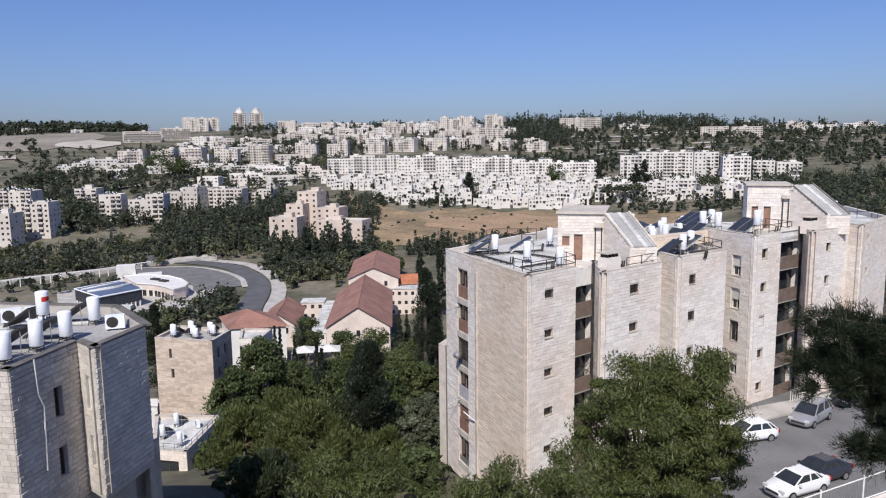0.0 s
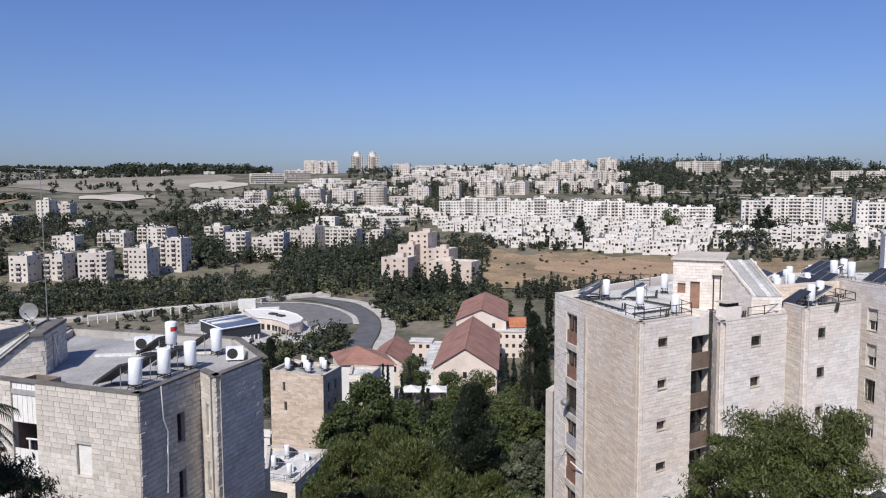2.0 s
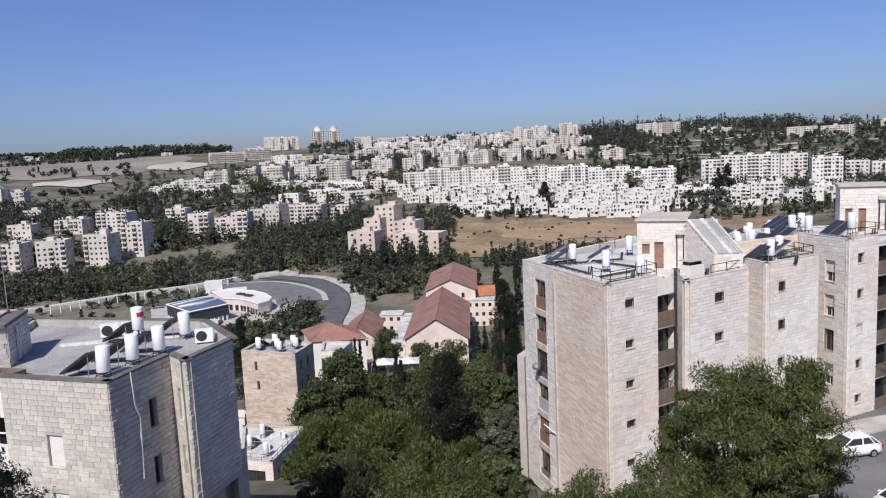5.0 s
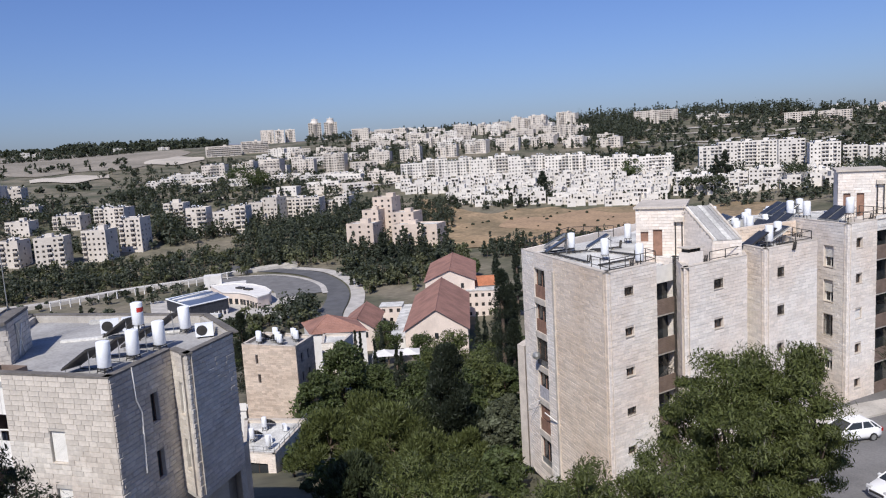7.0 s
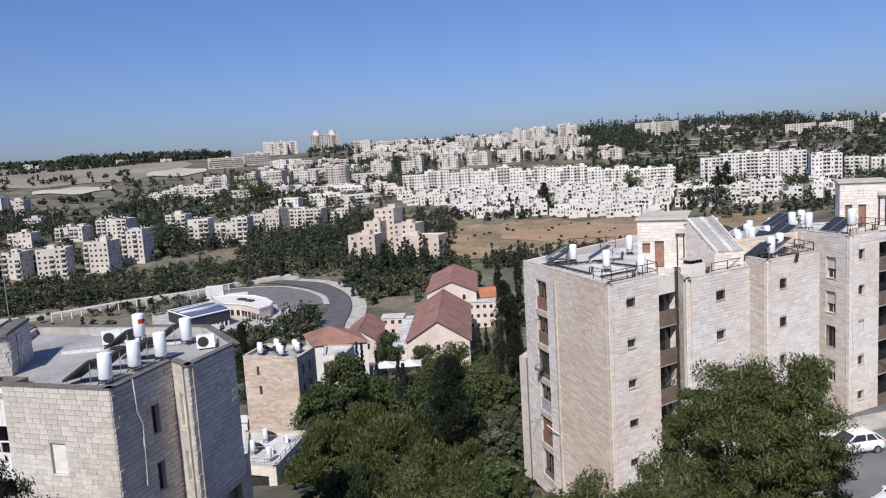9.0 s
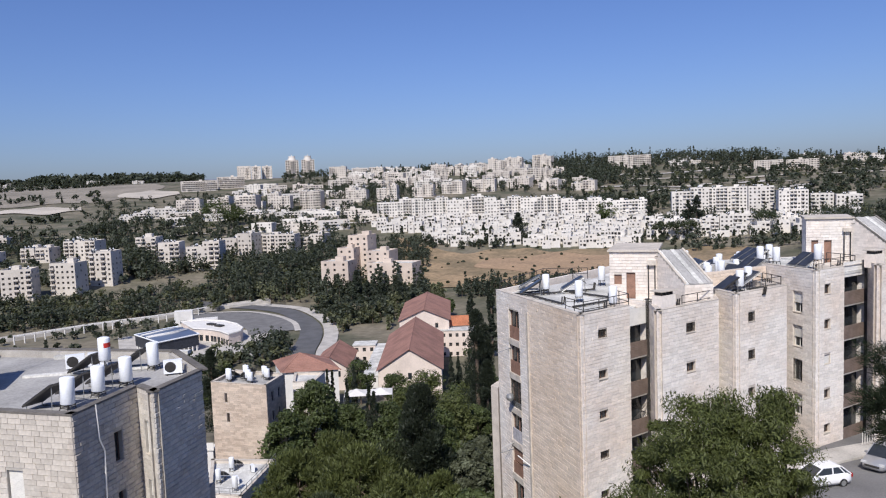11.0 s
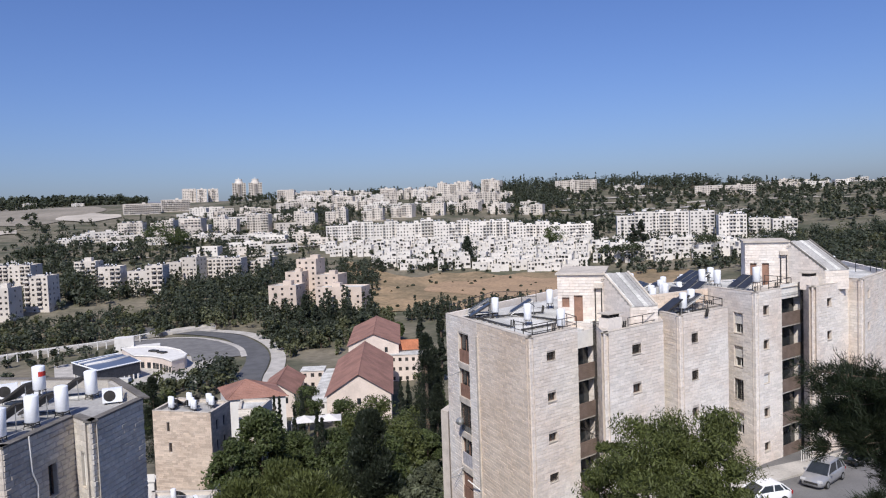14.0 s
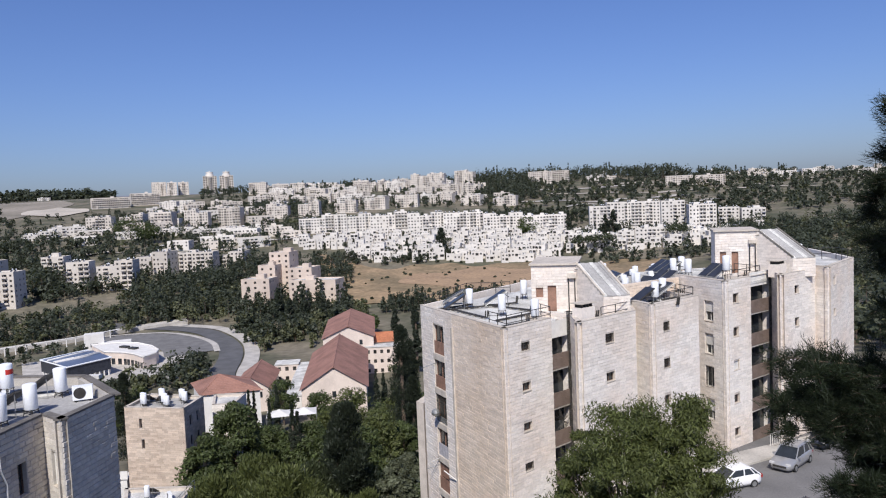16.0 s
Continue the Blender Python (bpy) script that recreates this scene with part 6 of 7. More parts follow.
    for k in range(3):
        a, b = inner[k], inner[k + 1]
        for f in (0.2, 0.55, 0.85):
            p = a.lerp(b, f)
            g = Geo()
            g.cube((p.x, p.y, zg + 1.4), (1.6, 0.5, 2.4), math.degrees(math.atan2((b - a).y, (b - a).x)))
            part("window", g, PANE, r)
    b = thing("service_building", pose(-144, 325, -61, 0, 0, 20), "small white service tower", "building")
    g = Geo()
    g.cube((0, 0, 0), (8, 6, 8.5))
    part("wall", g, PLASTER, b)
    g = Geo()
    g.cube((9, -3, 0), (12, 6, 4.5))
    part("annex", g, PLASTER, b)
    g = Geo()
    g.cube((0, -3.05, 3), (3, 0.2, 1.5))
    part("window", g, PANE, b)


SLATE = mat("slate_blue_roof", (0.15, 0.19, 0.28), 0.38, 0.15, 0.1, 2, 0.05, metal=0.3)
pavilion()


def park_fence():
    root = thing("park_fence", pose(0, 0, 0), "pale railing with posts along the promenade", "fence")
    pts = [Vector(p) for p in ((-205, 293), (-184, 318), (-162, 337), (-146, 356))]
    for a, b in zip(pts, pts[1:]):
        n = int((b - a).length / 4)
        for k in range(n):
            p = a + (b - a) * k / n
            g = Geo()
            z = ground_z(p.x, p.y)
            g.cube((p.x, p.y, z), (0.4, 0.4, 4.0))
            part("post", g, PLASTER, root)
        g = Geo()
        za, zb = ground_z(*a) + 3.6, ground_z(*b) + 3.6
        g.tube((*a, za), (*b, zb), 0.25, n=5)
        part("rail", g, PLASTER, root)


park_fence()


# ---- the street with its cars ----
def car(x, y, rz, paint, label, L=4.1, W=1.72, H=1.5, boxy=0.0, tail=0.3, group="parked cars"):
    """A parked car: shaped body, glass, wheels, lamps."""
    z = ground_z(x, y) + 0.07
    root = thing("parked_car", pose(x, y, z, 0, 0, rz), label, "car", group)
    bm = bmesh.new()
    # sections along the length: x share, half width, belt height
    prof = [(0.0, 0.62, 0.55), (0.02, 0.78, 0.66), (0.08, 0.92, 0.78), (0.2, 0.99, 0.9), (0.32, 1.0, 0.97), (0.5, 1.0, 0.99), (0.75, 1.0, 1.0), (0.9, 0.96, 0.99), (0.97, 0.87, 0.92), (1.0, 0.72, 0.6)]
    rings = []
    for s, w, t in prof:
        X, hw = (s - 0.5) * L, W / 2 * w
        rings.append([bm.verts.new(v) for v in ((X, -hw * 0.94, 0.24), (X, -hw, 0.45), (X, -hw * 0.98, t * 0.9), (X, -hw * 0.9, t), (X, hw * 0.9, t), (X, hw * 0.98, t * 0.9), (X, hw, 0.45), (X, hw * 0.94, 0.24))])
    for a, b in zip(rings, rings[1:]):
        for i in range(8):
            bm.faces.new((a[i], a[(i + 1) % 8], b[(i + 1) % 8], b[i]))
    bm.faces.new(rings[0][::-1]), bm.faces.new(rings[-1])
    bmesh.ops.recalc_face_normals(bm, faces=bm.faces)
    me = bpy.data.meshes.new("body")
    bm.to_mesh(me), bm.free()
    me.materials.append(paint)
    me.polygons.foreach_set("use_smooth", [True] * len(me.polygons))
    body = part("body", me, None, root)
    # cabin: glass with a painted roof and pillars
    c0, c1, r0, r1 = -0.27 * L, min(0.46, tail + 0.17) * L, -0.07 * L, (tail + boxy * 0.1) * L
    g = Geo()
    b0, t0, wz, wt = 0.9, H - 0.06, W / 2 * 0.9, W / 2 * 0.72
    v = [(c0, -wz, b0), (c1, -wz, b0), (c1, wz, b0), (c0, wz, b0), (r0, -wt, t0), (r1, -wt, t0), (r1, wt, t0), (r0, wt, t0)]
    g.add(v, ((0, 1, 5, 4), (1, 2, 6, 5), (2, 3, 7, 6), (3, 0, 4, 7)))
    part("glass", g, PANE, root)
    g = Geo()
    g.add([(r0 - 0.08, -wt - 0.02, t0 - 0.02), (r1 + 0.1, -wt - 0.02, t0 - 0.02), (r1 + 0.1, wt + 0.02, t0 - 0.02), (r0 - 0.08, wt + 0.02, t0 - 0.02), (r0 + 0.15, -wt * 0.8, H), (r1 - 0.15, -wt * 0.8, H), (r1 - 0.15, wt * 0.8, H), (r0 + 0.15, wt * 0.8, H)],
          ((0, 1, 5, 4), (1, 2, 6, 5), (2, 3, 7, 6), (3, 0, 4, 7), (4, 5, 6, 7)))
    part("roof", g, paint, root)
    for s in (-1, 1):
        g = Geo()
        for f in (0.0, 0.52, 0.86, 1.0):
            p, q = Vector((c0 + (c1 - c0) * f, s * (wz + 0.012), b0)), Vector((r0 + (r1 - r0) * f, s * (wt + 0.012), t0))
            g.tube(p, q, 0.045, n=5)
        part("pillar", g, paint, root)
        g = Geo()
        g.cube((c0 + 0.35, s * (W / 2 + 0.08), 0.92), (0.16, 0.18, 0.14))
        part("mirror", g, paint, root)
        g = Geo()
        g.cube((-0.47 * L, s * W * 0.34, 0.58), (0.16, 0.36, 0.16))
        part("headlight", g, LIGHTS, root)
        g = Geo()
        g.cube((0.485 * L, s * W * 0.38, 0.66), (0.12, 0.22, 0.26))
        part("tail_light", g, TAIL, root)
        for xx in (-0.31 * L, 0.3 * L):
            g = Geo()
            g.tube((xx, s * (W / 2 - 0.2), 0.31), (xx, s * (W / 2 + 0.015), 0.31), 0.31, n=18)
            wh = part("wheel", g, RUBBER, root)
            g = Geo()
            g.tube((xx, s * (W / 2 - 0.1), 0.31), (xx, s * (W / 2 + 0.025), 0.31), 0.2, n=14)
            part("rim", g, STEEL, wh)
    g = Geo()
    g.box((-L / 2 - 0.015, -W * 0.28, 0.4), (0.03, 0, 0), (0, W * 0.56, 0), (0, 0, 0.16))
    part("air_intake", g, DARK_STEEL, root)
    return root


car(23.0, 52.2, 14, WHITE_CAR, "white hatchback parked at the kerb")
car(29.2, 55.4, 40, SILVER_CAR, "silver grey SUV parked facing down the street", 4.5, 1.85, 1.68, 0.5)
car(34.8, 60.2, 40, NAVY_CAR, "dark blue car parked in the pine's shade", 4.4, 1.8, 1.6, 0.3)
car(22.4, 43.6, 24, WHITE_CAR, "white sedan parked beside the fence", 4.4, 1.75, 1.46, tail=0.2)
car(24.7, 45.2, 24, NAVY_CAR, "dark car parked in the shade", 4.4, 1.75, 1.46, tail=0.2)
strip("pavement", [(17.5, 52.0), (24.5, 56.6), (31.5, 59.8), (38.0, 62.8), (45.5, 69.0)], 2.6, CONCRETE, 0.2, "raised concrete pavement along the building", "pavement", 2.0, thick=0.2)


def street_fence():
    """White-painted bar fence on a stone retaining wall."""
    a, b = Vector((15.5, 31.9, -18.26)), Vector((31.0, 34.4, -14.5))
    w = tagged(new("retaining_wall", None), "pale stone retaining wall above the street", "wall", kind="structure")
    g = Geo()
    g.box((a.x, a.y - 0.2, -24), (b.x - a.x, b.y - a.y, 0), (0, 0.4, 0), (0, 0, 24 + a.z))
    g.add([(a.x, a.y - 0.2, a.z), (b.x, b.y - 0.2, a.z), (b.x, b.y - 0.2, b.z), (a.x, a.y + 0.2, a.z), (b.x, b.y + 0.2, a.z), (b.x, b.y + 0.2, b.z)], ((0, 1, 2), (5, 4, 3), (0, 2, 5, 3), (1, 4, 5, 2)))
    part("masonry", g, STONE, w)
    root = thing("street_fence", pose(0, 0, 0), "white-painted metal bar fence on a wall", "fence")
    n = 7
    d = (b - a) / n
    for k in range(n + 1):
        p = a + d * k
        g = Geo()
        g.cube((p.x, p.y, p.z), (0.07, 0.07, 1.35))
        part("post", g, SHUTTER, root)
        if k < n:
            for zz in (0.12, 1.2):
                g = Geo()
                g.tube(p + UP * zz, p + d + UP * zz, 0.03, n=5)
                part("rail", g, SHUTTER, root)
            for i in range(1, 14):
                q = p + d * (i / 14)
                g = Geo()
                g.tube(q + UP * 0.12, q + UP * 1.2, 0.014, n=4)
                part("bar", g, STEEL, root)


street_fence()


def entry_rail():
    root = thing("entry_railing", pose(0, 0, 0), "short white railing by the building's entrance", "railing")
    a, b = Vector((29.6, 59.6, -22.2)), Vector((31.6, 60.9, -22.2))
    for k in range(8):
        p = a.lerp(b, k / 7)
        g = Geo()
        g.tube(p, p + UP * 1.0, 0.025, n=5)
        part("bar", g, SHUTTER, root)
    g = Geo()
    g.tube(a + UP, b + UP, 0.03, n=5)
    part("rail", g, SHUTTER, root)


entry_rail()


def stop_sign(x, y):
    z = ground_z(x, y)
    root = thing("no_entry_sign", pose(x, y, z, 0, 0, -25), "round red no-entry sign with a white bar on a post", "road sign")
    g = Geo()
    g.tube((0, 0, 0), (0, 0, 3.0), 0.04, n=6)
    part("post", g, STEEL, root)
    g = Geo()
    g.tube((0, -0.03, 2.7), (0, -0.06, 2.7), 0.42, n=20)
    disc = part("disc", g, RED, root)
    g = Geo()
    g.box((-0.3, -0.075, 2.62), (0.6, 0, 0), (0, 0.012, 0), (0, 0, 0.15))
    part("bar", g, SHUTTER, disc)


stop_sign(57.5, 84.5)
# ---- trees ----
nr = np.random.default_rng(5)


def leaf_mesh(name, clumps, per, size, material, flat=0.8, slim=0.45, droop=0.0, shell=0.55, sweep=0.0):
    """Many small leaves on the outer part of each clump (x, y, z, r)."""
    clumps = np.asarray(clumps, float)
    n = len(clumps) * per
    c = np.repeat(clumps, per, 0)
    v = nr.normal(size=(n, 3))
    v /= np.linalg.norm(v, axis=1)[:, None]
    r = c[:, 3] * (shell + (1 - shell) * nr.random(n) ** 0.6) * (0.85 + 0.3 * nr.random(n))
    p = c[:, :3] + v * r[:, None] * (1, 1, flat)
    nor = v * 0.7 + nr.normal(size=(n, 3)) * 0.55 + (0, 0, 0.45)
    nor /= np.linalg.norm(nor, axis=1)[:, None]
    a = np.cross(nor, nr.normal(size=(n, 3)))
    a /= np.linalg.norm(a, axis=1)[:, None]
    a[:, 2] -= droop
    if sweep:
        a = v * 0.7 + nr.normal(size=(n, 3)) * 0.35 + (0, 0, sweep)
        a /= np.linalg.norm(a, axis=1)[:, None]
    b = np.cross(nor, a)
    s = (size * (0.6 + 0.8 * nr.random(n)))[:, None]
    V = np.stack([p - a * s, p - b * s * slim, p + a * s, p + b * s * slim], 1).reshape(-1, 3)
    me = bpy.data.meshes.new(name)
    me.vertices.add(4 * n), me.loops.add(4 * n), me.polygons.add(n)
    me.vertices.foreach_set("co", V.ravel())
    me.loops.foreach_set("vertex_index", np.arange(4 * n))
    me.polygons.foreach_set("loop_start", np.arange(0, 4 * n, 4))
    me.materials.append(material)
    me.update()
    return me


def limbs(base, fork, clumps, r, rnd, share=0.6):
    """A tapered trunk to the fork and limbs from it to the clumps."""
    g = Geo()
    base, fork = Vector(base), Vector(fork)
    mid = base.lerp(fork, 0.5) + Vector((rnd.uniform(-0.2, 0.2), rnd.uniform(-0.2, 0.2), 0))
    g.tube(base, mid, r * 1.25, r, n=8, caps=False)
    g.tube(mid, fork, r, r * 0.8, n=8, caps=False)
    for c in clumps:
        if rnd.random() < share:
            e = Vector(c[:3])
            k = fork.lerp(e, 0.5) + Vector((rnd.uniform(-0.3, 0.3), rnd.uniform(-0.3, 0.3), -0.1 * (e - fork).length))
            g.tube(fork, k, r * 0.4, r * 0.22, n=5, caps=False)
            g.tube(k, e, r * 0.22, r * 0.06, n=5, caps=False)
    return g


def tree_shape(kind, h, w, rnd, fine=1.0):
    """Clumps of a crown of height h and width w, standing at the origin, and the fork's height."""
    out = []
    R = w / 2
    if kind in ("b", "g"):
        for _ in range(int(46 * fine)):
            a, q = rnd.uniform(0, 2 * math.pi), rnd.random() ** 0.5
            zz = rnd.uniform(-1, 1)
            m = math.sqrt(max(0, 1 - zz * zz)) * (0.75 + 0.35 * rnd.random())
            out.append((R * m * q ** 0.4 * math.cos(a) * 0.8, R * m * q ** 0.4 * math.sin(a) * 0.8, h * 0.62 + zz * h * 0.33, R * rnd.uniform(0.2, 0.36)))
        fork = h * 0.35
    elif kind == "p":
        for _ in range(int(60 * fine)):
            a, f = rnd.uniform(0, 2 * math.pi), rnd.random()
            m = R * (1 - f ** 2.2) ** 0.6 * rnd.uniform(0.35, 1.0)
            out.append((m * math.cos(a) * 0.9, m * math.sin(a) * 0.9, h * (0.3 + 0.66 * f), R * rnd.uniform(0.15, 0.27)))
        fork = h * 0.5
    elif kind == "c":
        for _ in range(int(70 * fine)):
            a, f = rnd.uniform(0, 2 * math.pi), rnd.random() ** 0.9
            m = R * (1 - f) ** 0.75 * rnd.uniform(0.3, 1.0)
            out.append((m * math.cos(a), m * math.sin(a), h * (0.1 + 0.87 * f), R * (0.16 + 0.26 * (1 - f)) + 0.12))
        fork = h * 0.8
    elif kind == "y":
        for k in range(int(30 * fine)):
            f = k / (30 * fine)
            m = R * (0.35 if f < 0.1 else 1 - f ** 2.5)
            a = rnd.uniform(0, 2 * math.pi)
            out.append((m * 0.4 * math.cos(a), m * 0.4 * math.sin(a), h * (0.05 + 0.92 * f), max(0.15, m * 0.75)))
        fork = h * 0.8
    else:
        for _ in range(int(36 * fine)):
            a, q = rnd.uniform(0, 2 * math.pi), rnd.random() ** 0.5
            out.append((R * q * math.cos(a), R * q * math.sin(a), h * rnd.uniform(0.72, 0.95) - h * 0.12 * q, R * rnd.uniform(0.2, 0.3)))
        fork = h * 0.6
    return out, fork


KINDS = {"b": ("broadleaf_tree", LEAF_MID, "dense green broadleaf tree in the garden"), "p": ("pine_tree", LEAF_DARK, "bushy dark green pine in the garden"), "c": ("conifer", LEAF_SHADE, "dark pointed conifer among the trees"),
         "y": ("cypress", LEAF_SHADE, "slim dark green cypress tree"), "g": ("olive_tree", LEAF_GREY, "grey-green olive tree by the building"), "u": ("umbrella_pine", LEAF_DARK, "flat-topped pine among white houses")}

GARDEN = (
    ("b", -14.6, 110, -28.5, 8.6), ("b", -16.9, 100, -29.7, 7.0), ("p", -13.1, 78, -26.5, 9.1), ("p", -16.2, 72, -25.6, 7.3), ("p", -9.3, 74, -26.2, 6.9),
    ("c", -6.1, 75, -20.4, 8.2), ("c", -1.5, 140, -23.4, 8.0), ("c", -0.9, 146, -27.0, 7.0), ("y", -12.0, 130, -33.0, 1.4), ("y", -14.9, 175, -40.5, 1.5), ("p", -11.3, 66, -25.0, 8.5),
    ("c", -6.7, 95, -25.8, 6.7), ("b", -4.0, 108, -31.1, 9.3), ("b", -5.4, 88, -27.5, 8.2), ("c", -1.3, 150, -25.1, 7.5), ("c", -0.7, 135, -32.4, 5.3),
    ("g", -2.4, 72, -25.9, 3.9), ("g", -1.3, 85, -29.6, 3.3), ("c", -22.2, 145, -28.3, 6.3), ("b", -21.2, 150, -32.9, 7.0), ("y", -10.3, 118, -31.0, 1.5),
    ("y", -9.9, 118, -32.4, 1.3), ("y", -3.6, 182, -41.7, 2.0), ("y", -3.0, 190, -44.2, 2.1), ("y", -11.4, 165, -39.1, 1.8), ("y", -13.5, 150, -35.8, 1.4),
    ("y", -13.1, 152, -36.6, 1.2), ("b", -9.4, 120, -36.0, 9.4), ("b", -12.1, 125, -37.1, 8.8), ("b", -7.6, 140, -40.0, 7.6), ("b", -5.7, 160, -40.7, 10.0),
    ("b", -8.0, 168, -43.1, 7.9), ("p", -5.0, 66, -26.7, 5.7), ("p", -8.8, 60, -25.1, 6.1),
    ("p", -14.2, 55, -23.4, 6.0), ("b", -2.3, 58, -25.1, 4.1), ("b", -10.9, 175, -40.9, 8.2), ("b", -2.3, 150, -40.9, 8.2),
    ("b", -23.1, 160, -34.6, 6.2), ("b", -1.6, 110, -33.6, 5.1), ("c", -0.2, 230, -33.0, 4.3), ("y", -1.8, 300, -42.9, 4.7), ("y", -0.4, 330, -42.1, 3.6),
    ("b", -3.8, 320, -49.4, 10.0), ("y", -6.4, 345, -44.6, 3.8), ("y", -7.4, 345, -42.6, 4.3), ("c", -10.0, 350, -43.3, 6.5), ("c", -10.8, 360, -38.7, 7.3),
    ("c", -8.9, 355, -45.5, 8.3), ("c", 2.1, 585, -22.3, 16.4), ("y", -0.6, 575, -29.2, 5.4), ("y", -0.0, 578, -30.8, 5.4), ("b", 8.9, 640, -26.6, 22.9),
    ("c", 15.5, 600, -12.7, 13.1), ("c", 14.9, 600, -17.1, 11.2), ("u", 13.2, 560, -34.8, 17.5), ("u", 14.7, 560, -36.9, 19.2), ("u", 20.2, 570, -33.0, 20.4),
    ("c", 12.1, 640, -13.2, 8.0), ("b", -21.0, 690, -9.9, 34.4), ("b", -19.7, 700, -14.4, 21.8),
)

tr = random.Random(17)
for kind, az, d, zt, w in GARDEN:
    w *= 1.2 if kind == "p" else 1.0
    x, y = polar(az, d)
    zg = ground_z(x, y)
    h = max(zt - zg, w * 0.8, 4)
    fine = 1.0 if d < 200 else 0.55
    cl, fork = tree_shape(kind, h, w, tr, fine)
    name, lm, label = KINDS[kind]
    root = thing(name, pose(x, y, zg - 0.2, 0, 0, tr.uniform(0, 360)), label, "tree", "garden trees" if d < 200 else "trees on the slope")
    lm = tr.choice((LEAF_MID, LEAF_MID, LEAF_FRESH)) if kind == "b" else tr.choice((LEAF_DARK, LEAF_FRESH)) if kind == "p" else lm
    part("trunk", limbs((0, 0, 0), (0, 0, fork), cl, max(0.12, h * 0.016), tr, 0.08 if kind in "cy" else 0.3), BARK, root)
    per = (420 if kind in "cy" else 230) if d < 130 else 200 if kind in "cy" and d < 200 else 120 if d < 200 else 80
    size = 0.24 if d < 100 else 0.26 if d < 200 else 0.75
    part("crown", leaf_mesh("crown", cl, per, size if kind in "bgp" else size * 0.85, lm, 0.85, 0.4 if kind in "bgu" or d > 200 else 0.32, sweep=0.75 if kind in "pc" and d < 200 else 0.0), None, root)


# the feathery trees below the balcony
def feathery_tree(x, y, top, w, hgt, label, n, seed, per=680, lm=None):
    rnd = random.Random(seed)
    zg = ground_z(x, y)
    root = thing("feathery_tree", pose(x, y, zg - 0.3), label, "tree", "trees by the street")
    H = top - zg + 0.3
    cl = []
    for _ in range(n):
        a, zz = rnd.uniform(0, 2 * math.pi), rnd.uniform(-1, 1)
        m = math.sqrt(1 - zz * zz) * rnd.uniform(0.4, 1.0) * (0.86 + 0.16 * math.sin(3 * a + seed) + 0.1 * math.sin(7 * a))
        cl.append((w / 2 * m * math.cos(a), w / 2 * m * math.sin(a), H - hgt / 2 + zz * hgt / 2 * 0.92 + rnd.uniform(-0.8, 0.2), rnd.uniform(0.35, 1.05)))
    part("trunk", limbs((0, 0, 0), (0, 0, H - hgt * 0.75), cl, 0.2, rnd, 0.7), BARK, root)
    part("crown", leaf_mesh("crown", cl, per, 0.085, lm or LEAF, 0.6, 0.25, 0.4, 0.15), None, root)


feathery_tree(9.0, 30.6, -9.1, 7.4, 8.6, "broad feathery olive-green tree in front of the building", 190, 1)
feathery_tree(11.6, 30.6, -9.2, 4.0, 7.6, "feathery olive-green tree beside the street", 64, 6)
feathery_tree(-3.6, 26.6, -11.9, 7.0, 5.5, "low feathery tree in the garden below", 52, 2)
feathery_tree(1.4, 25.5, -11.9, 6.2, 5.0, "low feathery tree in the garden below", 40, 3)
feathery_tree(5.2, 26.4, -11.5, 5.6, 6.0, "feathery tree rising at the building's foot", 44, 4)
feathery_tree(-7.5, 29.5, -15.6, 5.0, 5.0, "low feathery tree in the garden below", 36, 5)
# Added tree with near-black leaves, in place of the shadow on the wall.
feathery_tree(-18.4, 20.5, -8.3, 5.2, 8.0, "added dark bushy tree standing for shadow below the palm", 110, 12, 420, LEAF_PINE)


def needle_mesh(name, tufts, per, length, material):
    """Sprays of long needles round each tuft (x, y, z, dx, dy, dz)."""
    tufts = np.asarray(tufts, float)
    n = len(tufts) * per
    t = np.repeat(tufts, per, 0)
    d = t[:, 3:] + nr.normal(size=(n, 3)) * 0.55
    d /= np.linalg.norm(d, axis=1)[:, None]
    s = np.cross(d, nr.normal(size=(n, 3)))
    s /= np.linalg.norm(s, axis=1)[:, None]
    p = t[:, :3] + nr.normal(size=(n, 3)) * 0.06
    L = (length * (0.7 + 0.6 * nr.random(n)))[:, None]
    V = np.stack([p - s * 0.007, p + s * 0.007, p + d * L], 1).reshape(-1, 3)
    me = bpy.data.meshes.new(name)
    me.vertices.add(3 * n), me.loops.add(3 * n), me.polygons.add(n)
    me.vertices.foreach_set("co", V.ravel())
    me.loops.foreach_set("vertex_index", np.arange(3 * n))
    me.polygons.foreach_set("loop_start", np.arange(0, 3 * n, 3))
    me.materials.append(material)
    me.update()
    return me


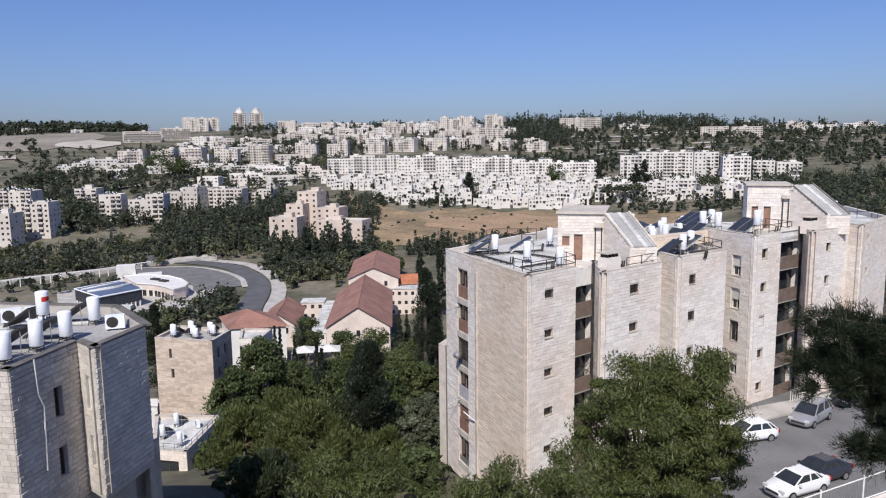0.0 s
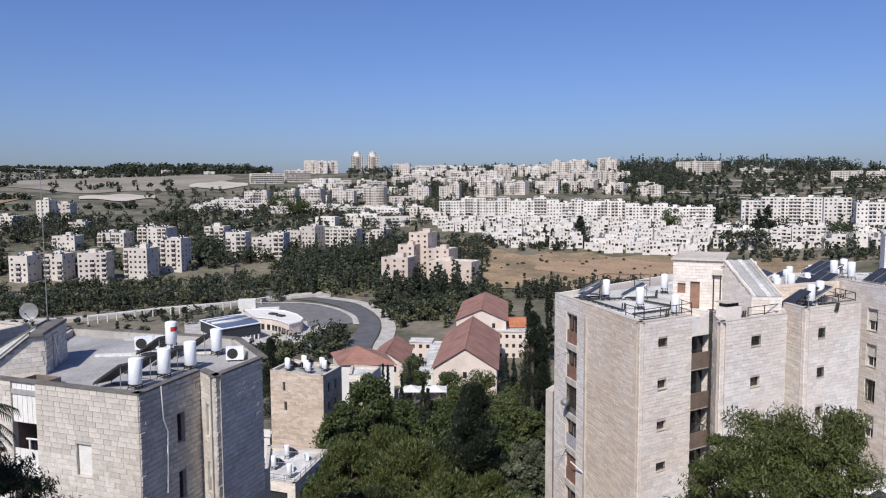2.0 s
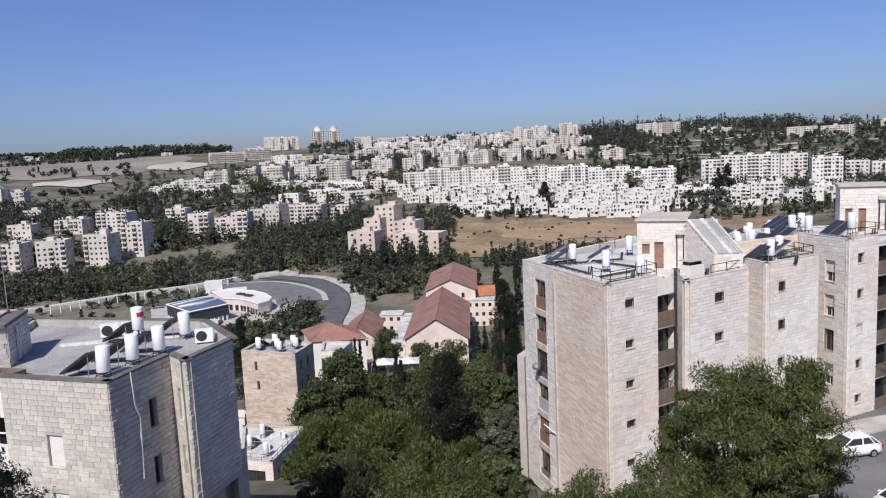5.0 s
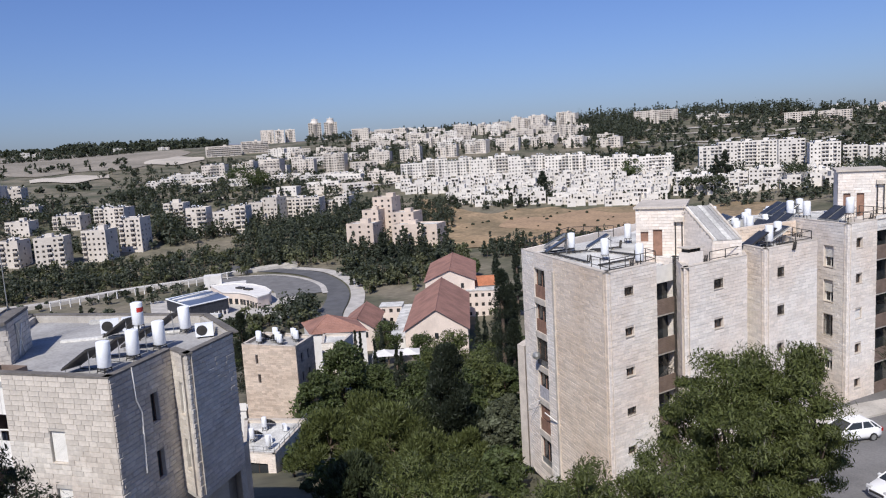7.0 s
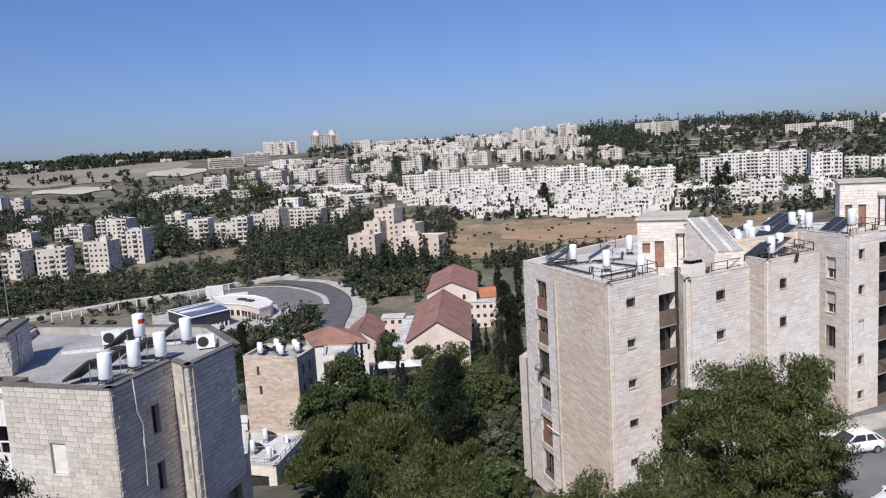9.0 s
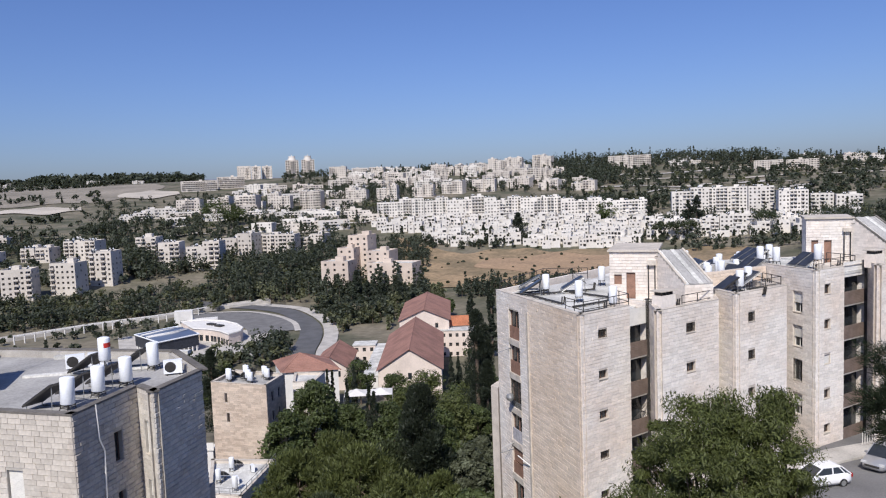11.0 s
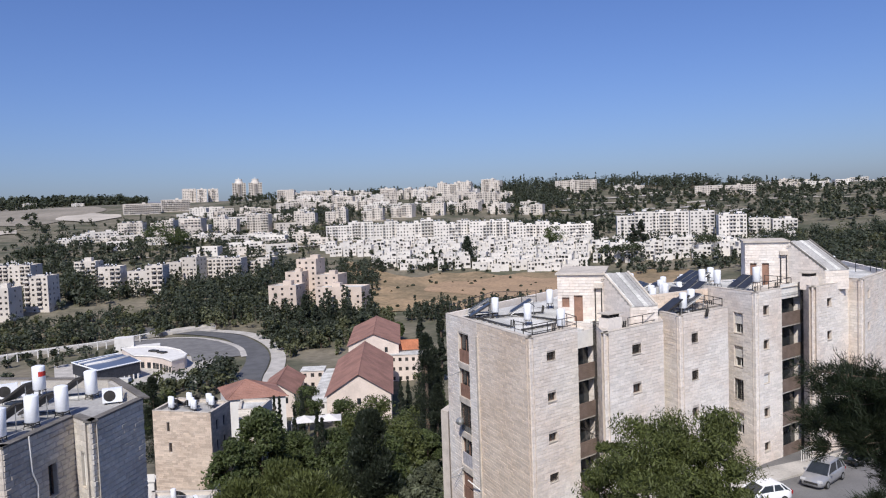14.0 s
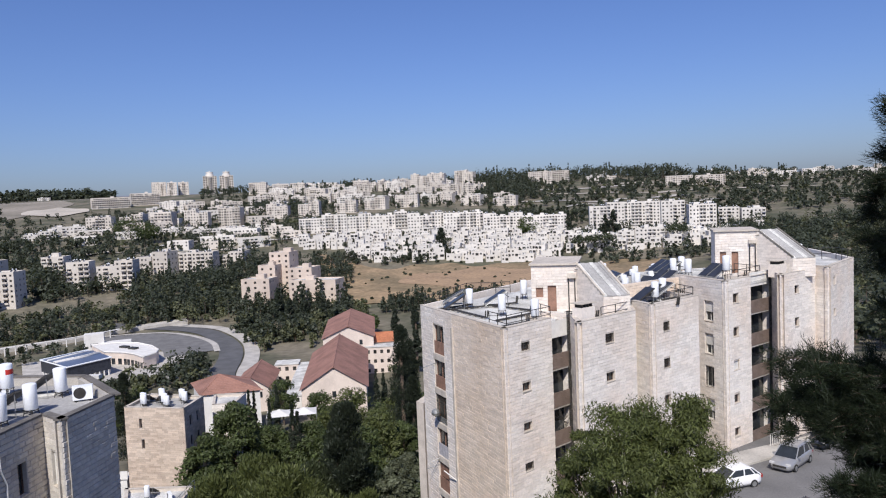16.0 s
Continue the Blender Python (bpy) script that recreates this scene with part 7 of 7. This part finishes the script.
def near_pine(x, y, h, branches, label, seed, lm):
    """A tall pine with drooping boughs: each (height, turn, length, fall)."""
    rnd = random.Random(seed)
    zg = ground_z(x, y)
    root = thing("tall_pine", pose(x, y, zg), label, "tree", "pines beside the balcony")
    g = Geo()
    g.tube((0, 0, 0), (0, 0, h), 0.26, 0.05, n=9)
    part("trunk", g, BARK, root)
    wood, tufts = Geo(), []
    for zb, turn, L, fall in branches:
        a = radians(turn)
        dirv = Vector((math.sin(a), math.cos(a), 0))
        p = Vector((0, 0, zb))
        n = max(4, int(L / 0.45))
        for k in range(n):
            q = p + (dirv * (L / n)) + UP * (fall * L / n * (0.4 + 1.2 * k / n))
            wood.tube(p, q, 0.06 * (1 - k / n) + 0.012, 0.06 * (1 - (k + 1) / n) + 0.01, n=5, caps=False)
            for _ in range(int(5 + 7 * k / n)):
                e = (dirv * rnd.uniform(0.1, 0.8) + Vector((rnd.gauss(0, 0.6), rnd.gauss(0, 0.6), rnd.gauss(0.15, 0.45)))).normalized()
                m = q + e * rnd.uniform(0.1, 0.5)
                wood.tube(q, m, 0.009, 0.005, n=3, caps=False)
                for s in (0.4, 0.7, 1.0):
                    c = q.lerp(m, s)
                    tufts.append((c.x, c.y, c.z, e.x, e.y, e.z + 0.3))
            p = q
    part("bough", wood, BARK, root)
    part("needles", needle_mesh("needles", tufts, 30, 0.165, lm), None, root, "dark long pine needles", "stuff")


pr = random.Random(4)
boughs = [(pr.uniform(16.9, 18.2), pr.uniform(274, 312), pr.uniform(2.0, 3.3), pr.uniform(-0.12, 0.1)) for _ in range(15)] + [(pr.uniform(15.3, 16.8), pr.uniform(268, 318), pr.uniform(1.4, 2.3), pr.uniform(-0.02, 0.2)) for _ in range(15)]
boughs += [(z, pr.uniform(220, 340), pr.uniform(1.0, 1.7) * (1 - 0.6 * max(0, z - 21.5) / 3), 0.2) for z in np.linspace(18.6, 24.4, 34)]
near_pine(10.9, 14.0, 24.8, boughs, "tall dark pine standing close to the balcony", 31, LEAF_PINE)


def palm(x, y, top):
    """A fan of drooping fronds on a rough trunk."""
    rnd = random.Random(8)
    zg = ground_z(x, y)
    root = thing("palm_tree", pose(x, y, zg), "palm with drooping feathery fronds beside the building", "tree")
    H = top - zg
    g = Geo()
    g.tube((0, 0, 0), (0, 0, H), 0.22, 0.17, n=10)
    part("trunk", g, BARK, root)
    for k in range(130):
        a = rnd.uniform(0, 2 * math.pi)
        lift = rnd.uniform(-2.4, 0.9)
        L = rnd.uniform(1.4, 2.3)
        g = Geo()
        p = Vector((0, 0, H))
        d = Vector((math.cos(a), math.sin(a), lift)).normalized()
        for s in range(9):
            q = p + d * L / 9
            g.tube(p, q, 0.02 * (1 - s / 10), 0.018 * (1 - s / 10), n=4, caps=False)
            side = d.cross(UP).normalized()
            for e in (-1, 1):
                for f in (0.0, 0.33, 0.66):
                    c = p.lerp(q, f)
                    tip = c + side * e * (0.42 - 0.03 * s) + d * 0.18 - UP * 0.22
                    w = d * 0.03
                    g.add((c - w, c + w, tip), ((0, 1, 2),))
            p = q
            d = (d - UP * 0.17).normalized()
        part("frond", g, BARK if k % 7 == 0 else LEAF_PINE if k % 4 else LEAF_SHADE, root)


palm(-18.3, 19.2, -7.0)


# ---- woods and bushes far off ----
OPEN_GROUND = [((-62, 222), (-72.9, 275.5), 8), ((-72.9, 275.5), (-77.3, 298), 8), ((-77.3, 298), (-94.2, 338), 8), ((-94.2, 338), (-130, 372), 8), ((-156, 343), (-128.9, 345), 13), ((-128.9, 345), (-101.3, 317), 13), ((-101.3, 317), (-94.5, 300), 13), ((-135, 270), (-120, 272), 20),
               ((-135, 302), (-104, 286), 12), ((-54, 224), (-69, 299), 5), ((-22, 180), (-26, 282), 13), ((-50, 168), (-40, 170), 11), ((-45, 192), (-48, 217), 8), ((-27, 143), (-27, 178), 6), ((-250, 285), (-168, 348), 7), ((-118, 262), (-90, 284), 8), ((-41, 214), (-41, 228), 6)]


def clear(x, y):
    """Whether a place lies off the roads, yards and roofs."""
    for (ax, ay), (bx, by), r in OPEN_GROUND:
        t = max(0, min(1, ((x - ax) * (bx - ax) + (y - ay) * (by - ay)) / ((bx - ax) ** 2 + (by - ay) ** 2)))
        if math.hypot(x - ax - t * (bx - ax), y - ay - t * (by - ay)) < r:
            return False
    return True


def woods(name, label, zones, lm, quads=70, size=0.8, seed=1):
    """Far trees of several shapes, scattered in zones (az0, az1, d0, d1, count, height, slim share)."""
    rnd = random.Random(seed)
    cl = []
    trunk = Geo()
    for a0, a1, d0, d1, n, h, slim in zones:
        for _ in range(n):
            d = math.sqrt(rnd.uniform(d0 * d0, d1 * d1))
            x, y = polar(rnd.uniform(a0, a1), d)
            if not clear(x, y):
                continue
            z = ground_z(x, y)
            hh = h * rnd.choice((0.5, 0.7, 0.9, 1.0, 1.15, 1.4)) * rnd.uniform(0.9, 1.1)
            trunk.tube((x, y, z), (x, y, z + hh * 0.6), 0.18, 0.08, n=4, caps=False)
            if rnd.random() < slim:
                w = hh * rnd.uniform(0.11, 0.19)
                cl += [(x + rnd.uniform(-0.2, 0.2), y, z + hh * f, max(0.35, w * (1.2 - f ** 1.5))) for f in (0.12, 0.28, 0.44, 0.6, 0.76, 0.9, 0.98)]
            else:
                w = hh * rnd.uniform(0.42, 0.62)
                for k in range(7):
                    a, q = rnd.uniform(0, 2 * math.pi), rnd.random() ** 0.5
                    f = rnd.uniform(0.3, 0.85)
                    m = w * q * (1.15 - 0.75 * abs(f - 0.45) / 0.4)
                    cl.append((x + m * math.cos(a), y + m * math.sin(a), z + hh * f, w * rnd.uniform(0.34, 0.5)))
    ob = new(name, leaf_mesh(name, cl, max(7, quads // 6), size, lm, 0.85, 0.6, 0, 0.4))
    tagged(ob, label, "trees", kind="stuff")
    part("trunks", trunk, BARK, ob, kind="stuff")


woods("valley_wood", "dark conifers filling the valley floor", ((-21.5, -8.5, 402, 530, 300, 11, 0.5), (-20, -10, 405, 490, 60, 14, 0.6), (-14, -5, 318, 400, 110, 8, 0.3), (-13.5, -5.5, 372, 398, 60, 13, 0.8), (-16.5, -9.5, 545, 600, 60, 10, 0.4)), LEAF_FAR, 110, 0.75, 2)
woods("valley_olives", "grey-green broadleaf trees between the conifers", ((-22, -8, 390, 520, 130, 8, 0.0), (-14, -4, 300, 400, 90, 6, 0.05), (-48, -21, 388, 455, 170, 5, 0.0), (-22, -13.5, 236, 262, 16, 6, 0)), LEAF_OLIVE, 100, 0.7, 12)
woods("park_trees", "low green trees along the promenade", ((-48, -21, 392, 450, 330, 6.5, 0.2), (-48, -26, 385, 400, 60, 8, 0.3), (-46, -27, 250, 380, 60, 4, 0.2), (-31, -24, 330, 385, 22, 4, 0.1), (-47, -24, 120, 250, 60, 7, 0.2), (-17.6, -15.4, 262, 345, 46, 8.5, 0.1), (-18.5, -16.0, 240, 272, 26, 9, 0.1), (-24, -18, 240, 262, 16, 5, 0.2)), LEAF_FAR, 90, 0.65, 3)
woods("slope_trees", "scattered trees between the housing blocks", ((-46, -12, 500, 700, 330, 8, 0.25), (-27.6, -25.6, 505, 560, 60, 13, 0.1), (-24.5, -22, 500, 530, 26, 9, 0.3), (-33, -24, 590, 640, 110, 7, 0.1), (-30.5, -26, 640, 720, 30, 7, 0.3), (-31, -24, 640, 1000, 90, 7, 0.1), (-24, -6, 640, 1000, 480, 8, 0.15), (-9, 10, 745, 800, 220, 7, 0.05), (-12, 9, 880, 1000, 150, 9, 0.2), (-8, 12, 560, 582, 70, 4.5, 0.1), (-3, 5, 545, 575, 40, 7, 0.2), (-8, 14, 590, 680, 60, 6, 0.3), (11, 27, 500, 660, 150, 7, 0.25), (12, 21, 600, 634, 70, 9, 0.3), (-46, -24, 488, 520, 120, 8, 0.2), (-40, -33.5, 600, 690, 120, 10, 0.15), (-29, -25, 720, 860, 24, 8, 0.1)), LEAF_FAR, 60, 0.95, 4)
woods("hedgerow", "dark hedgerows between the fields", ((-46, -38, 940, 965, 60, 7, 0.0), (-45, -39, 1180, 1230, 50, 10, 0.2), (-40, -28, 1360, 1420, 90, 9, 0.1), (-50, -27, 1640, 1700, 70, 12, 0.1), (-46, -31, 800, 840, 60, 6, 0.1), (-37, -29, 1000, 1150, 30, 7, 0.1)), LEAF_FAR, 50, 1.5, 15)
woods("garden_shrubs", "dense shrubs and young trees in the garden", ((-19, 1, 92, 175, 130, 4.5, 0.15), (-11, 0, 175, 232, 40, 4.0, 0.2), (-20, 1, 58, 95, 60, 3.5, 0.0)), LEAF_MID, 300, 0.24, 9)
woods("garden_olives", "grey-green bushes in the garden", ((-19, 1, 70, 175, 60, 4.5, 0.0),), LEAF_GREY, 300, 0.2, 19)
woods("field_edge", "bushes along the dry field", ((-9, -5, 395, 560, 60, 7, 0.2), (-3, 12, 370, 405, 110, 8, 0.35), (-6, 10, 405, 560, 50, 1.6, 0), (-5, 2, 535, 562, 46, 5, 0.1), (-8, -5.5, 440, 560, 40, 9, 0.1)), LEAF_FAR, 90, 0.7, 5)
woods("ridge_wood", "dark trees along the ridge above the houses", ((5, 21, 1180, 1300, 330, 17, 0.25), (20, 28, 1180, 1300, 70, 13, 0.3), (5, 10, 940, 1180, 170, 13, 0.2), (5, 33, 740, 1180, 560, 9, 0.08), (6, 27, 700, 800, 150, 8, 0.1), (-16, 6, 900, 1400, 420, 9, 0.25), (-16, 5, 1330, 1420, 120, 11, 0.3), (24, 40, 1010, 1330, 70, 8, 0.25)), LEAF_FAR, 60, 1.35, 6)
woods("ridge_bushes", "light olive bushes on the rocky slope", ((6, 34, 720, 1150, 210, 5, 0.0), (-24, -6, 640, 900, 110, 5, 0.0)), LEAF_OLIVE, 50, 1.1, 16)
woods("east_hill_wood", "green trees on the hill beside the street", ((23, 44, 160, 640, 560, 11, 0.1), (24, 30, 330, 560, 160, 14, 0.05)), LEAF_FAR, 130, 0.75, 7)
woods("east_hill_bushes", "light green bushy trees on the hill", ((23, 44, 180, 640, 420, 9, 0.0),), LEAF_OLIVE, 110, 0.65, 17)
woods("horizon_wood", "dark strip of woods on the far horizon", ((-50, -22, 2500, 3300, 900, 15, 0.05), (-33, -22, 2450, 2800, 300, 26, 0.05)), LEAF_FAR, 50, 4.5, 8)
